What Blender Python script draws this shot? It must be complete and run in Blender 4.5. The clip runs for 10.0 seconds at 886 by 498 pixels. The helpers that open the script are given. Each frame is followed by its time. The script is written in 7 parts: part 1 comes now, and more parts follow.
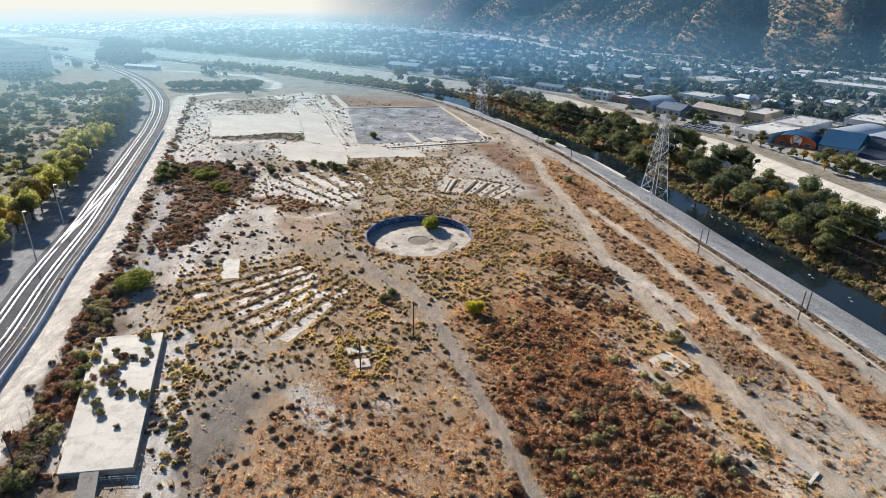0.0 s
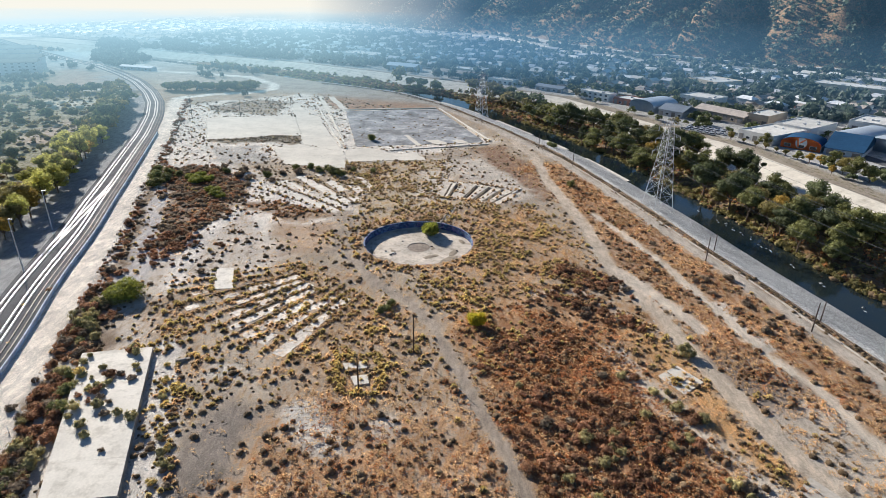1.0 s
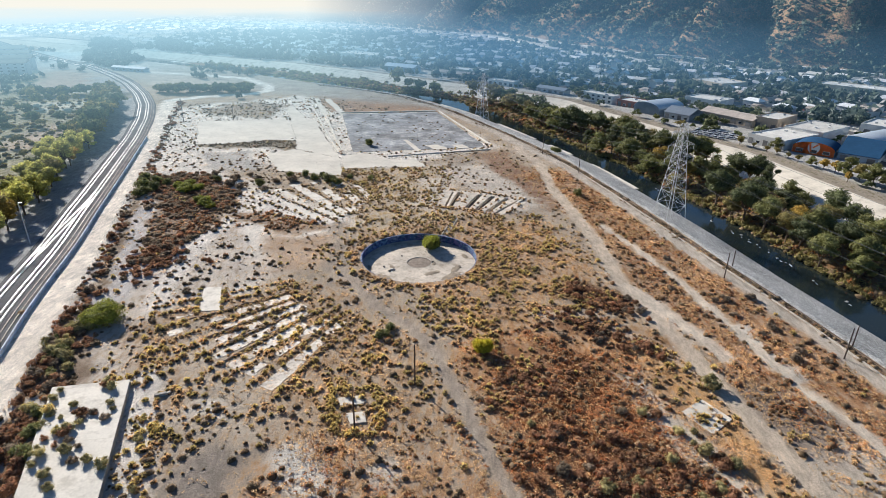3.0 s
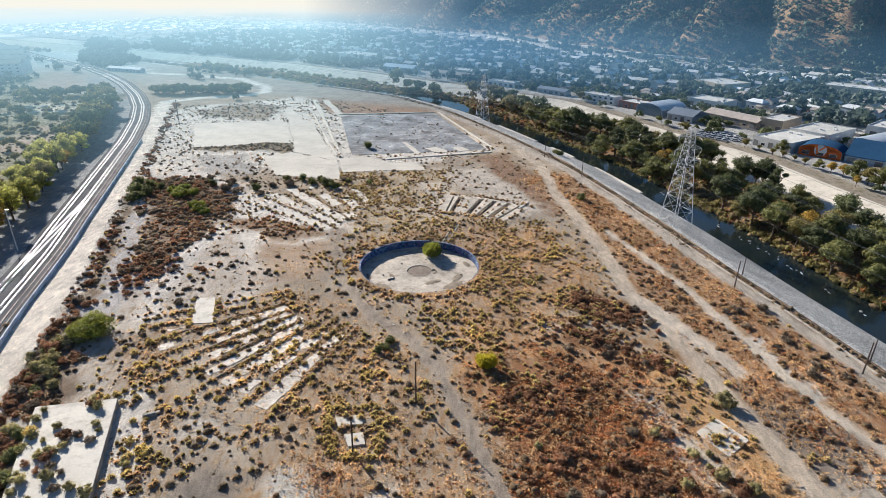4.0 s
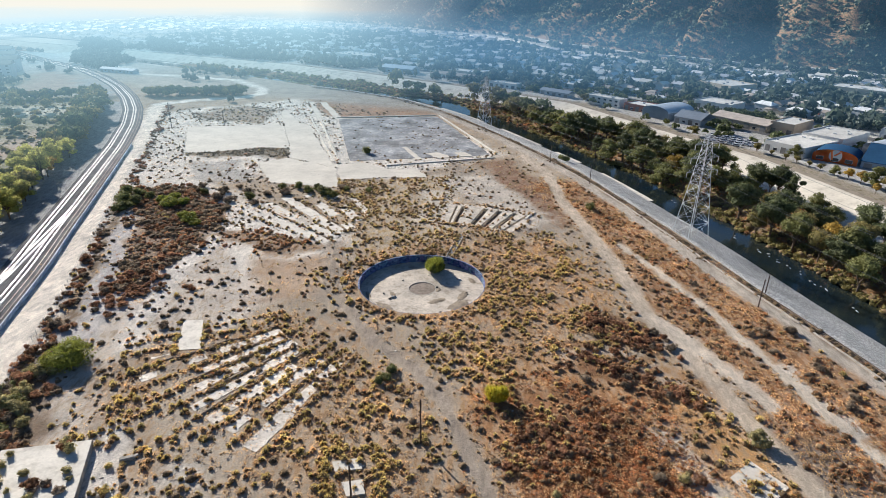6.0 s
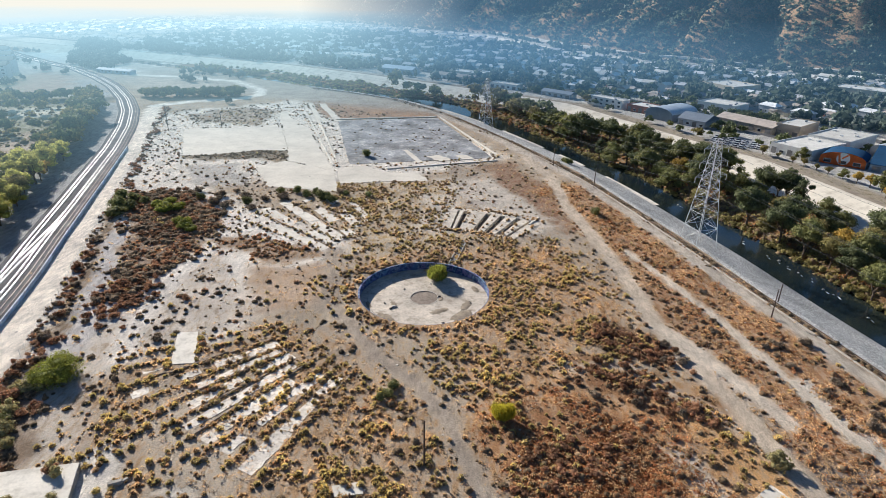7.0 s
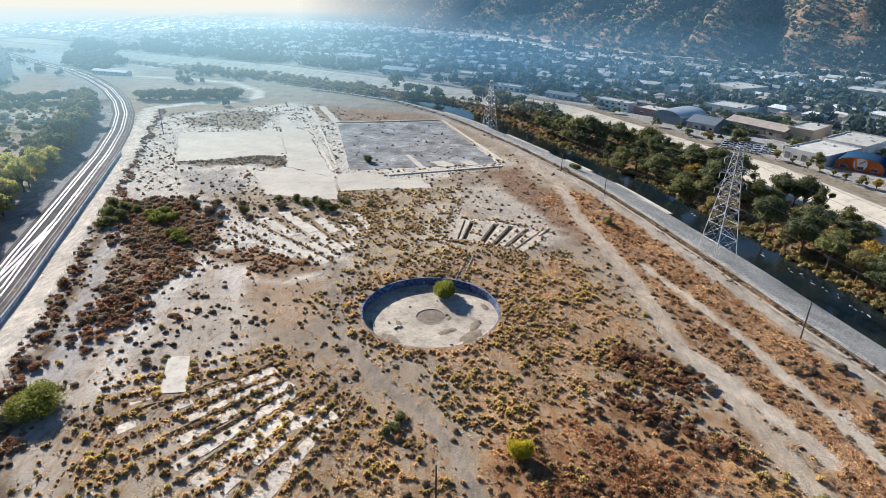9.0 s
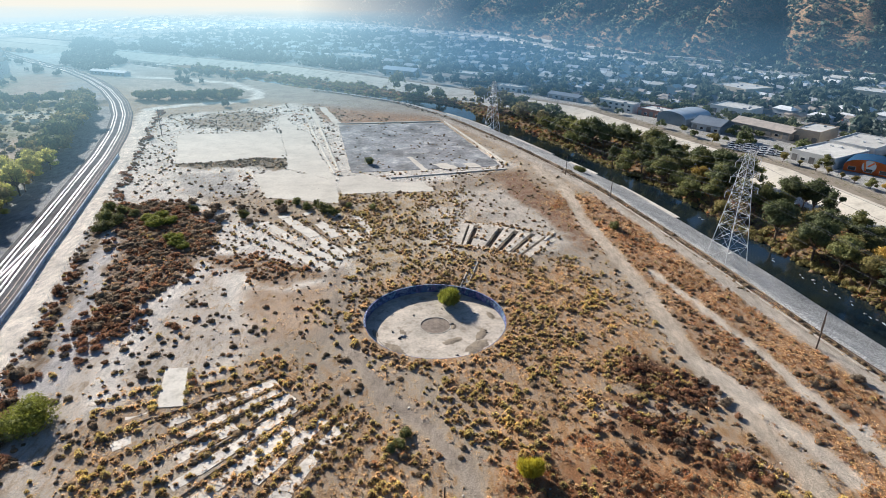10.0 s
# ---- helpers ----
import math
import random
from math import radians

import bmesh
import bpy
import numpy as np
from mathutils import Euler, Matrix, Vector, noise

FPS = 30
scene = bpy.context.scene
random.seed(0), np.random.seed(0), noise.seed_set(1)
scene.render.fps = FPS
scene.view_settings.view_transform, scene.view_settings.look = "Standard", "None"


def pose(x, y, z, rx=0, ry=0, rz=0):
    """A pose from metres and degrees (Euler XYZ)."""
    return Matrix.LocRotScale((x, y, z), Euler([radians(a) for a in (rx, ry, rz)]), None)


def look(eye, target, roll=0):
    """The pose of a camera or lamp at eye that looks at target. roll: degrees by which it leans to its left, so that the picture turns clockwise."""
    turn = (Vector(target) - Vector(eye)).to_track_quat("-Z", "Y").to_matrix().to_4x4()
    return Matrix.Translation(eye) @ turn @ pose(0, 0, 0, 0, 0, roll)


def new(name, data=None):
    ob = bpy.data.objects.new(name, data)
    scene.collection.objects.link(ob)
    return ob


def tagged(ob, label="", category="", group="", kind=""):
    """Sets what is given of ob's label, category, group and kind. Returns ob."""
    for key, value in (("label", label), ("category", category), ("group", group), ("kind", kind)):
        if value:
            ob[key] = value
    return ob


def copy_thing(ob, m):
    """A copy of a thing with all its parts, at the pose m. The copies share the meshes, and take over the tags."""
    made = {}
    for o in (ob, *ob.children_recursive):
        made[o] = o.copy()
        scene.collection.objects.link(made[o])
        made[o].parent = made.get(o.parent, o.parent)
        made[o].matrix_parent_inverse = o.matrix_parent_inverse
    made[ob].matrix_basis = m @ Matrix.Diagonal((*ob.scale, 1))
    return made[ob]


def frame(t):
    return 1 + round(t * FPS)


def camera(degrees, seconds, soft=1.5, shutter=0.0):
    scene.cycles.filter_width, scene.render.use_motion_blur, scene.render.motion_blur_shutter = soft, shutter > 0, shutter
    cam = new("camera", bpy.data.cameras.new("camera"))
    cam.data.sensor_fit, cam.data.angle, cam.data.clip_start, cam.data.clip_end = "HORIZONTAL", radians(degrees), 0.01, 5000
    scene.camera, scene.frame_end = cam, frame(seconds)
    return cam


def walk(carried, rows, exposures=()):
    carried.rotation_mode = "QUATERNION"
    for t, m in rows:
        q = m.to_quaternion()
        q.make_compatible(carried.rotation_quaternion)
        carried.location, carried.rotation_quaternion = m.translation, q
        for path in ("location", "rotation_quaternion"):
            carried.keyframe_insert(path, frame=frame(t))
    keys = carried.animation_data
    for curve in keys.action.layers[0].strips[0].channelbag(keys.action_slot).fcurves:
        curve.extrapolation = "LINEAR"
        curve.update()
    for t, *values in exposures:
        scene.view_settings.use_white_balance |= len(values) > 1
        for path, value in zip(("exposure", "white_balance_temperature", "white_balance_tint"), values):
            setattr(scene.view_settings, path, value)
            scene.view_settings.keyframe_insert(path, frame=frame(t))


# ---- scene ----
cam = camera(73.7, 10.0, soft=0.5)
PATH = [
    (0, (1.057, -2.541, 82.783), (1.0452, -0.7134, 81.9696), 0.81),
    (1, (0.358, 3.941, 82.8), (0.3511, 5.7681, 81.9866), 0.82),
    (2, (-0.349, 10.483, 82.818), (-0.3522, 12.3094, 82.0035), 0.83),
    (3, (-1.083, 17.023, 82.836), (-1.0827, 18.8489, 82.0205), 0.84),
    (4, (-1.863, 23.499, 82.854), (-1.8587, 25.325, 82.0375), 0.85),
    (5, (-2.705, 29.851, 82.872), (-2.6982, 31.6761, 82.0545), 0.86),
    (6, (-3.629, 36.016, 82.89), (-3.6195, 37.8405, 82.0716), 0.87),
    (7, (-4.653, 41.932, 82.908), (-4.6408, 43.7568, 82.0887), 0.88),
    (8, (-5.794, 47.539, 82.925), (-5.7801, 49.3632, 82.1058), 0.89),
    (9, (-7.071, 52.774, 82.943), (-7.0557, 54.5982, 82.123), 0.9),
    (10, (-8.502, 57.577, 82.961), (-8.4857, 59.4002, 82.1401), 0.91),
]
walk(cam, [(t, look(eye, target, roll)) for t, eye, target, roll in PATH], [(0, 0.74, 6120, 10), (10, 0.74, 6120, 10)])

# ---- light ----
SUN_AZ, SUN_EL = radians(-36.3), radians(22.8)   # from +y towards +x; above the horizon
world = bpy.data.worlds.new("sky")
scene.world = world
world.use_nodes = True
wn = world.node_tree.nodes
sky = wn.new("ShaderNodeTexSky")
sky.sky_type, sky.sun_disc = "NISHITA", False
sky.sun_elevation, sky.sun_rotation = SUN_EL, SUN_AZ
sky.air_density, sky.dust_density, sky.ozone_density = 1.0, 0.3, 5.0
wn["Background"].inputs["Strength"].default_value = 0.050
world.node_tree.links.new(sky.outputs["Color"], wn["Background"].inputs["Color"])
sun_data = bpy.data.lights.new("sun", "SUN")
sun_data.energy, sun_data.angle, sun_data.color = 5.0, radians(0.55), (1.0, 0.925, 0.81)
sun = new("sun", sun_data)
sun_way = Vector((math.sin(SUN_AZ) * math.cos(SUN_EL), math.cos(SUN_AZ) * math.cos(SUN_EL), math.sin(SUN_EL)))
sun.matrix_basis = look(sun_way * 400, (0, 0, 0))


# ---- materials ----
def nodes_of(name):
    m = bpy.data.materials.new(name)
    m.use_nodes = True
    return m, m.node_tree, m.node_tree.nodes["Principled BSDF"]


def wire(nt, kind, **values):
    n = nt.nodes.new("ShaderNode" + kind)
    for key, v in values.items():
        slot = n.inputs[key.replace("_", " ")]
        if isinstance(v, bpy.types.NodeSocket):
            nt.links.new(v, slot)
        else:
            slot.default_value = v
    return n


def noise_at(nt, pos, scale, detail=4.0, rough=0.55):
    return wire(nt, "TexNoise", Vector=pos, Scale=scale, Detail=detail, Roughness=rough).outputs["Fac"]


def ranged(nt, v, a, b, c=0.0, d=1.0):
    n = wire(nt, "MapRange", Value=v)
    for key, x in (("From Min", a), ("From Max", b), ("To Min", c), ("To Max", d)):
        n.inputs[key].default_value = x
    return n.outputs["Result"]


def mixed(nt, fac, a, b, how="MIX"):
    n = nt.nodes.new("ShaderNodeMix")
    n.data_type, n.blend_type = "RGBA", how
    for slot, v in ((n.inputs[0], fac), (n.inputs[6], a), (n.inputs[7], b)):
        if isinstance(v, bpy.types.NodeSocket):
            nt.links.new(v, slot)
        else:
            slot.default_value = v if isinstance(v, float) else (*v[:3], 1)
    return n.outputs[2]


def scaled_value(nt, col, fac):
    n = wire(nt, "HueSaturation", Color=col, Value=fac)
    return n.outputs["Color"]


def surface(name, col, rough=0.8, metal=0.0, var=0.25, big=0.25, fine=3.0, bump=0.25, dist=0.03, stain=None, rnd=0.0, island=0.0, through_light=0.0, spec=0.4):
    """A worn surface: its colour wanders at two scales, with stains, relief and a shade of its own for each piece."""
    m, nt, bsdf = nodes_of(name)
    pos = wire(nt, "NewGeometry").outputs["Position"]
    nb, nf = noise_at(nt, pos, big, 5), noise_at(nt, pos, fine, 6, 0.65)
    v = wire(nt, "Math").outputs[0]
    v.node.operation = "MULTIPLY"
    nt.links.new(ranged(nt, nb, 0.3, 0.7, 1 - var, 1 + var), v.node.inputs[0])
    nt.links.new(ranged(nt, nf, 0.3, 0.7, 1 - var * 0.7, 1 + var * 0.7), v.node.inputs[1])
    for amount, socket in ((rnd, lambda: wire(nt, "ObjectInfo").outputs["Random"]), (island, lambda: wire(nt, "NewGeometry").outputs["Random Per Island"])):
        if amount:
            w = wire(nt, "Math").outputs[0]
            w.node.operation = "MULTIPLY"
            nt.links.new(v, w.node.inputs[0])
            nt.links.new(ranged(nt, socket(), 0, 1, 1 - amount, 1 + amount), w.node.inputs[1])
            v = w
    c = mixed(nt, 0.0, col, col)
    if stain:
        c = mixed(nt, ranged(nt, noise_at(nt, pos, big * 3.1, 7, 0.7), 0.5, 0.66, 0.0, 0.75), col, stain)
    nt.links.new(scaled_value(nt, c, v), bsdf.inputs["Base Color"])
    bsdf.inputs["Roughness"].default_value, bsdf.inputs["Metallic"].default_value = rough, metal
    bsdf.inputs["Specular IOR Level"].default_value = spec
    if bump:
        b = wire(nt, "Bump", Height=nf, Strength=bump, Distance=dist)
        nt.links.new(b.outputs["Normal"], bsdf.inputs["Normal"])
    if through_light:
        tr = wire(nt, "BsdfTranslucent")
        nt.links.new(scaled_value(nt, c, v), tr.inputs["Color"])
        mx = wire(nt, "MixShader", Fac=through_light)
        nt.links.new(bsdf.outputs[0], mx.inputs[1])
        nt.links.new(tr.outputs[0], mx.inputs[2])
        nt.links.new(mx.outputs[0], nt.nodes["Material Output"].inputs["Surface"])
    return m


def ground_surface():
    """Soil, with dry thatch that breaks up over it as densely as the plan says."""
    m, nt, bsdf = nodes_of("ground_soil")
    pos = wire(nt, "NewGeometry").outputs["Position"]
    at = {}
    for key in ("soil", "thatch", "cover"):
        at[key] = nt.nodes.new("ShaderNodeAttribute")
        at[key].attribute_name = key
    drawn = wire(nt, "Mapping", Vector=pos, Rotation=(0, 0, radians(-11)), Scale=(1.0, 0.38, 1.0)).outputs[0]
    n1, n3 = noise_at(nt, pos, 0.09, 6, 0.6), noise_at(nt, pos, 3.2, 5, 0.7)
    n2 = noise_at(nt, drawn, 0.62, 7, 0.68)
    lump = wire(nt, "Math").outputs[0]
    lump.node.operation = "MULTIPLY_ADD"
    nt.links.new(n3, lump.node.inputs[0])
    lump.node.inputs[1].default_value = 0.55
    nt.links.new(n2, lump.node.inputs[2])
    n5 = noise_at(nt, pos, 9.0, 3, 0.7)
    total = wire(nt, "Math").outputs[0]
    total.node.operation = "MULTIPLY_ADD"
    nt.links.new(lump, total.node.inputs[0])
    total.node.inputs[1].default_value = 1.9
    nt.links.new(at["cover"].outputs["Fac"], total.node.inputs[2])
    fac = ranged(nt, total, 1.86, 2.06)
    soil = scaled_value(nt, at["soil"].outputs["Color"], ranged(nt, n1, 0.32, 0.68, 0.86, 1.18))
    soil = scaled_value(nt, soil, ranged(nt, n2, 0.3, 0.7, 0.66, 1.28))
    soil = scaled_value(nt, soil, ranged(nt, n3, 0.3, 0.7, 0.60, 1.36))
    soil = scaled_value(nt, soil, ranged(nt, n5, 0.34, 0.46, 0.50, 1.0))
    thatch = scaled_value(nt, at["thatch"].outputs["Color"], ranged(nt, n3, 0.28, 0.72, 0.35, 1.6))
    thatch = scaled_value(nt, thatch, ranged(nt, n5, 0.3, 0.7, 0.7, 1.3))
    thatch = scaled_value(nt, thatch, ranged(nt, n1, 0.3, 0.7, 0.75, 1.25))
    nt.links.new(mixed(nt, fac, soil, thatch), bsdf.inputs["Base Color"])
    bsdf.inputs["Roughness"].default_value = 0.95
    bsdf.inputs["Specular IOR Level"].default_value = 0.15
    b = wire(nt, "Bump", Height=n3, Strength=1.0, Distance=0.30)
    b2 = wire(nt, "Bump", Height=n2, Strength=0.5, Distance=0.5)
    nt.links.new(b.outputs["Normal"], b2.inputs["Normal"])
    nt.links.new(b2.outputs["Normal"], bsdf.inputs["Normal"])
    return m


M_GROUND = ground_surface()
M_STALL = surface("dusty_stall_concrete", (0.72, 0.65, 0.56), 0.9, var=0.2, big=0.4, fine=2.5, bump=0.3, stain=(0.36, 0.29, 0.21), rnd=0.15)
M_CONC = surface("pale_concrete", (0.67, 0.615, 0.53), 0.85, var=0.12, big=0.12, fine=2.0, bump=0.15, stain=(0.46, 0.41, 0.34), rnd=0.06)
M_CONC_OLD = surface("weathered_concrete", (0.44, 0.39, 0.33), 0.9, var=0.2, big=0.3, fine=2.5, bump=0.3, stain=(0.30, 0.26, 0.21), rnd=0.12)
M_LOT = surface("cracked_asphalt_lot", (0.22, 0.225, 0.235), 0.9, var=0.55, big=0.07, fine=0.8, bump=0.9, dist=0.2, stain=(0.50, 0.48, 0.45))
M_ASPHALT = surface("asphalt", (0.10, 0.10, 0.105), 0.9, spec=0.15, var=0.2, big=0.1, fine=2.0)
def cobbles(name, dark, pale, scale):
    """Set stones with mortar between them, each with its own shade."""
    m, nt, bsdf = nodes_of(name)
    pos = wire(nt, "NewGeometry").outputs["Position"]
    cell = wire(nt, "TexVoronoi", Vector=pos, Scale=scale)
    shade = wire(nt, "SeparateColor", Color=cell.outputs["Color"]).outputs[0]
    c = mixed(nt, shade, dark, pale)
    c = mixed(nt, ranged(nt, cell.outputs["Distance"], 0.42, 0.62, 0.0, 0.8), c, (0.20, 0.19, 0.17))
    c = scaled_value(nt, c, ranged(nt, noise_at(nt, pos, 0.12, 5), 0.3, 0.7, 0.72, 1.22))
    nt.links.new(c, bsdf.inputs["Base Color"])
    bsdf.inputs["Roughness"].default_value = 0.8
    b = wire(nt, "Bump", Height=cell.outputs["Distance"], Strength=0.9, Distance=-0.16)
    nt.links.new(b.outputs["Normal"], bsdf.inputs["Normal"])
    return m


M_RIPRAP = cobbles("grey_cobble_revetment", (0.40, 0.395, 0.385), (0.70, 0.69, 0.66), 2.4)
M_BANK = surface("river_bank_concrete", (0.64, 0.58, 0.485), 0.85, var=0.12, big=0.05, fine=0.8, stain=(0.38, 0.33, 0.26))
M_BALLAST = surface("rail_ballast", (0.115, 0.115, 0.12), 0.95, spec=0.08, var=0.25, big=0.15, fine=3.5, bump=0.8, dist=0.08)
M_RAIL = surface("polished_rail_steel", (0.40, 0.40, 0.40), 0.5, 1.0, var=0.1)
M_SLEEPER = surface("concrete_sleeper", (0.19, 0.185, 0.18), 0.9, spec=0.1, rnd=0.2, island=0.2)
M_WOOD = surface("tarred_pole_wood", (0.09, 0.065, 0.05), 0.85, var=0.3, big=0.6, fine=6)
M_STEEL = surface("galvanised_steel", (0.62, 0.63, 0.64), 0.5, 0.15, var=0.15, big=0.4, fine=4)
M_CABLE = surface("aluminium_cable", (0.09, 0.095, 0.10), 0.8, 0.0)
M_TUFT = surface("yellow_green_brush", (0.68, 0.53, 0.20), 0.8, var=0.35, big=0.09, fine=0.7, bump=0, island=0.4, through_light=0.34, spec=0.15)
M_RUST = surface("rust_brown_brush", (0.48, 0.22, 0.095), 0.85, var=0.5, big=0.11, fine=0.8, bump=0, island=0.4, through_light=0.36, spec=0.1)
M_SAGE = surface("grey_brown_brush", (0.265, 0.205, 0.145), 0.85, var=0.45, big=0.13, fine=0.8, bump=0, island=0.3, through_light=0.4, spec=0.1)
# woody heart of the tufts, darkened in colour to stand for their shaded sides
M_TWIG_SHADE = surface("shade_darkened_twigs", (0.19, 0.13, 0.075), 0.9, var=0.4, big=0.2, fine=1.5, bump=0, island=0.4, spec=0.1)
M_LEAF = surface("green_leaves", (0.21, 0.21, 0.075), 0.7, var=0.3, big=0.10, fine=0.8, bump=0, island=0.35, through_light=0.35, rnd=0.2, spec=0.25)
M_LEAF_DARK = surface("dark_green_leaves", (0.125, 0.14, 0.06), 0.7, var=0.3, big=0.10, fine=0.8, bump=0, island=0.35, through_light=0.3, rnd=0.2, spec=0.25)
M_LEAF_GOLD = surface("golden_leaves", (0.48, 0.33, 0.08), 0.7, var=0.3, big=0.12, fine=0.8, bump=0, island=0.3, through_light=0.4, rnd=0.2, spec=0.2)
M_LEAF_BROWN = surface("olive_brown_leaves", (0.30, 0.25, 0.095), 0.75, var=0.3, big=0.12, fine=0.8, bump=0, island=0.3, through_light=0.35, rnd=0.2, spec=0.2)
# lighter leaf colour that carries the backlight on the trees beyond the railway
M_LEAF_SUN = surface("backlight_tinted_leaves", (0.54, 0.51, 0.15), 0.7, var=0.3, big=0.12, fine=0.8, bump=0, island=0.35, through_light=0.55, rnd=0.25, spec=0.2)
M_LIME = surface("yellow_green_leaves", (0.58, 0.50, 0.06), 0.7, var=0.25, big=0.3, fine=1.0, bump=0, island=0.3, through_light=0.4, spec=0.2)
M_GUM = surface("blue_grey_gum_leaves", (0.12, 0.155, 0.13), 0.6, var=0.3, big=0.05, fine=0.4, bump=0, island=0.35, through_light=0.45, spec=0.4)
M_CHAPARRAL = surface("chaparral_leaves", (0.13, 0.16, 0.115), 0.7, var=0.3, big=0.03, fine=0.4, bump=0, island=0.35, through_light=0.35, spec=0.3)
M_BARK = surface("bark", (0.14, 0.10, 0.07), 0.9, var=0.3, big=0.5, fine=5, bump=0.6)

# ---- the lie of the land ----
PIT_X, PIT_Y, PIT_R, PIT_DEEP = -9.0, 196.2, 19.0, 2.3
NEAR_TOP = [(170, -150), (137, 0), (118, 80), (104.7, 144.5), (94, 190), (86, 231), (63.3, 321), (37.5, 381.5), (2, 457), (-34, 508), (-68, 534), (-125, 572), (-220, 640), (-420, 760), (-900, 980)]
FAR_TOP = [(262, -150), (228, 0), (206, 150), (183, 259), (166.5, 343), (142.5, 388), (93.5, 499.5), (5.5, 577.5), (-79.5, 643.5), (-180, 712), (-420, 830), (-900, 1060)]
HILL_FOOT = [(-900, 1900), (-244, 1478), (84, 1172), (176, 944), (262, 800), (388, 710), (470, 640), (620, 500), (1000, 160), (1600, -200)]
RAIL_LINE = [(-92, 40), (-100, 80), (-111.6, 125.8), (-121.1, 154), (-132.9, 199), (-142.1, 228), (-151.4, 259), (-163.8, 299.6), (-180.8, 354.5), (-199.3, 406), (-219.3, 452), (-244, 497), (-279.6, 551), (-318, 599), (-370, 655), (-433, 706), (-507, 772), (-568, 832), (-700, 960)]


def x_at(line, y):
    ys, xs = [p[1] for p in line], [p[0] for p in line]
    return np.interp(y, ys, xs)


def wander(x, y, scale, seed=0.0):
    """Smooth noise of about -1 to 1 over the plan."""
    a, b = x / scale + seed * 1.7, y / scale - seed * 2.3
    return (np.sin(a * 1.7 + 1.3 * np.sin(b * 0.9)) + np.sin(b * 1.9 - a * 0.6 + 1.1 * np.sin(a * 1.3)) + np.sin(a * 3.1 + b * 2.7 + seed) * 0.6) / 2.6


def line_far(x, y, pts):
    """Distance to a line, which side of it (left of its way is above 0), and the way along it."""
    best, side, along, run = np.full(np.shape(x), 1e9), np.zeros(np.shape(x)), np.zeros(np.shape(x)), 0.0
    for (ax, ay), (bx, by) in zip(pts, pts[1:]):
        dx, dy = bx - ax, by - ay
        n = math.hypot(dx, dy)
        k = np.clip(((x - ax) * dx + (y - ay) * dy) / n ** 2, 0, 1)
        d = np.hypot(x - ax - k * dx, y - ay - k * dy)
        less = d < best
        best = np.where(less, d, best)
        side = np.where(less, np.sign(dx * (y - ay) - dy * (x - ax)), side)
        along = np.where(less, run + k * n, along)
        run += n
    return best, side, along


def smooth(v, a, b):
    k = np.clip((v - a) / (b - a), 0, 1)
    return k * k * (3 - 2 * k)


def in_poly(x, y, pts):
    """Signed distance: above 0 inside."""
    d, _, _ = line_far(x, y, [*pts, pts[0]])
    inside = np.zeros(np.shape(x), bool)
    for (ax, ay), (bx, by) in zip(pts, [*pts[1:], pts[0]]):
        if ay != by:
            inside ^= ((ay > y) != (by > y)) & (x < (bx - ax) * (y - ay) / (by - ay) + ax)
    return np.where(inside, d, -d)


def across(x, y):
    """How far a place lies beyond the near edge of the river and before its far edge."""
    out = []
    for line, sign in ((NEAR_TOP, 1), (FAR_TOP, -1)):
        lean = (x_at(line, y + 15) - x_at(line, y - 15)) / 30
        out.append(sign * (x - x_at(line, y)) / np.sqrt(1 + lean ** 2))
    return out


def land(x, y):
    x, y = np.asarray(x, float), np.asarray(y, float)
    u, w = across(x, y)
    bed = np.clip(u / 22, 0, 1) * np.clip(w / 20, 0, 1)
    z = -6.4 * bed
    isle = smooth(u, 30, 40) * smooth(w, 18, 30)          # the wooded bar in the river bed
    z = z + isle * (2.2 + 0.7 * wander(x, y, 17, 3))
    d, side, along = line_far(x, y, HILL_FOOT)
    d = np.where(side > 0, d, 0)
    spur = np.abs(np.sin(along / 46 + 0.9 * np.sin(along / 150) + d / 210))
    rise = 260 * (1 - np.exp(-d * 0.50 / 260)) * smooth(d, -20, 60)
    rib = np.abs(np.sin(along / 19 + 1.7 * np.sin(along / 77) + d / 90))
    z = z + rise * (0.46 + 0.62 * spur + 0.20 * rib) + np.where(d > 0, (5 * wander(x, y, 31, 5) + 2.5 * wander(x, y, 12, 9)) * smooth(d, 20, 120), 0)
    flat = smooth(np.hypot(x - PIT_X, y - PIT_Y), 24, 40) * (np.abs(u) > 6)
    return z + 0.10 * wander(x, y, 14, 1) * flat * (d <= 0)


PALE, SAND, TAN, STRAW = (0.75, 0.68, 0.59), (0.45, 0.365, 0.275), (0.34, 0.26, 0.19), (0.37, 0.25, 0.135)
MAIN_ROAD = [(40, 345), (47.2, 310), (47.5, 271.3), (50.6, 244), (53.3, 213.7), (53.5, 188.6), (54, 172.9), (57.2, 160), (59.9, 144.6), (62.4, 128), (64.5, 116.5), (67.5, 98), (71.5, 86), (74, 70), (80, 30)]
SIDE_ROAD = [(60, 226), (65.9, 203), (72, 187), (73.5, 169), (76.6, 160), (78, 148), (79.5, 138), (82, 125), (86, 112), (88, 90), (92, 60)]
MID_PATH = [(-34, 187), (-28, 176), (-20, 163), (-9, 150.5), (-2, 138), (3.2, 122), (8.8, 104), (13.9, 88), (18, 75), (24, 55)]
KERB_LINE = [(112, 70), (105, 105), (99.4, 136.8), (93.5, 166), (84.6, 201.6), (72.2, 258), (58.5, 310.6), (30.6, 381), (-4, 452), (-40, 503), (-71, 527), (-118, 556)]
ROAD_LEFT = [(-85, 60), (-92, 96), (-103, 134), (-110, 158), (-118, 186), (-128, 216), (-146, 274), (-168, 345), (-200, 440), (-209, 470)]
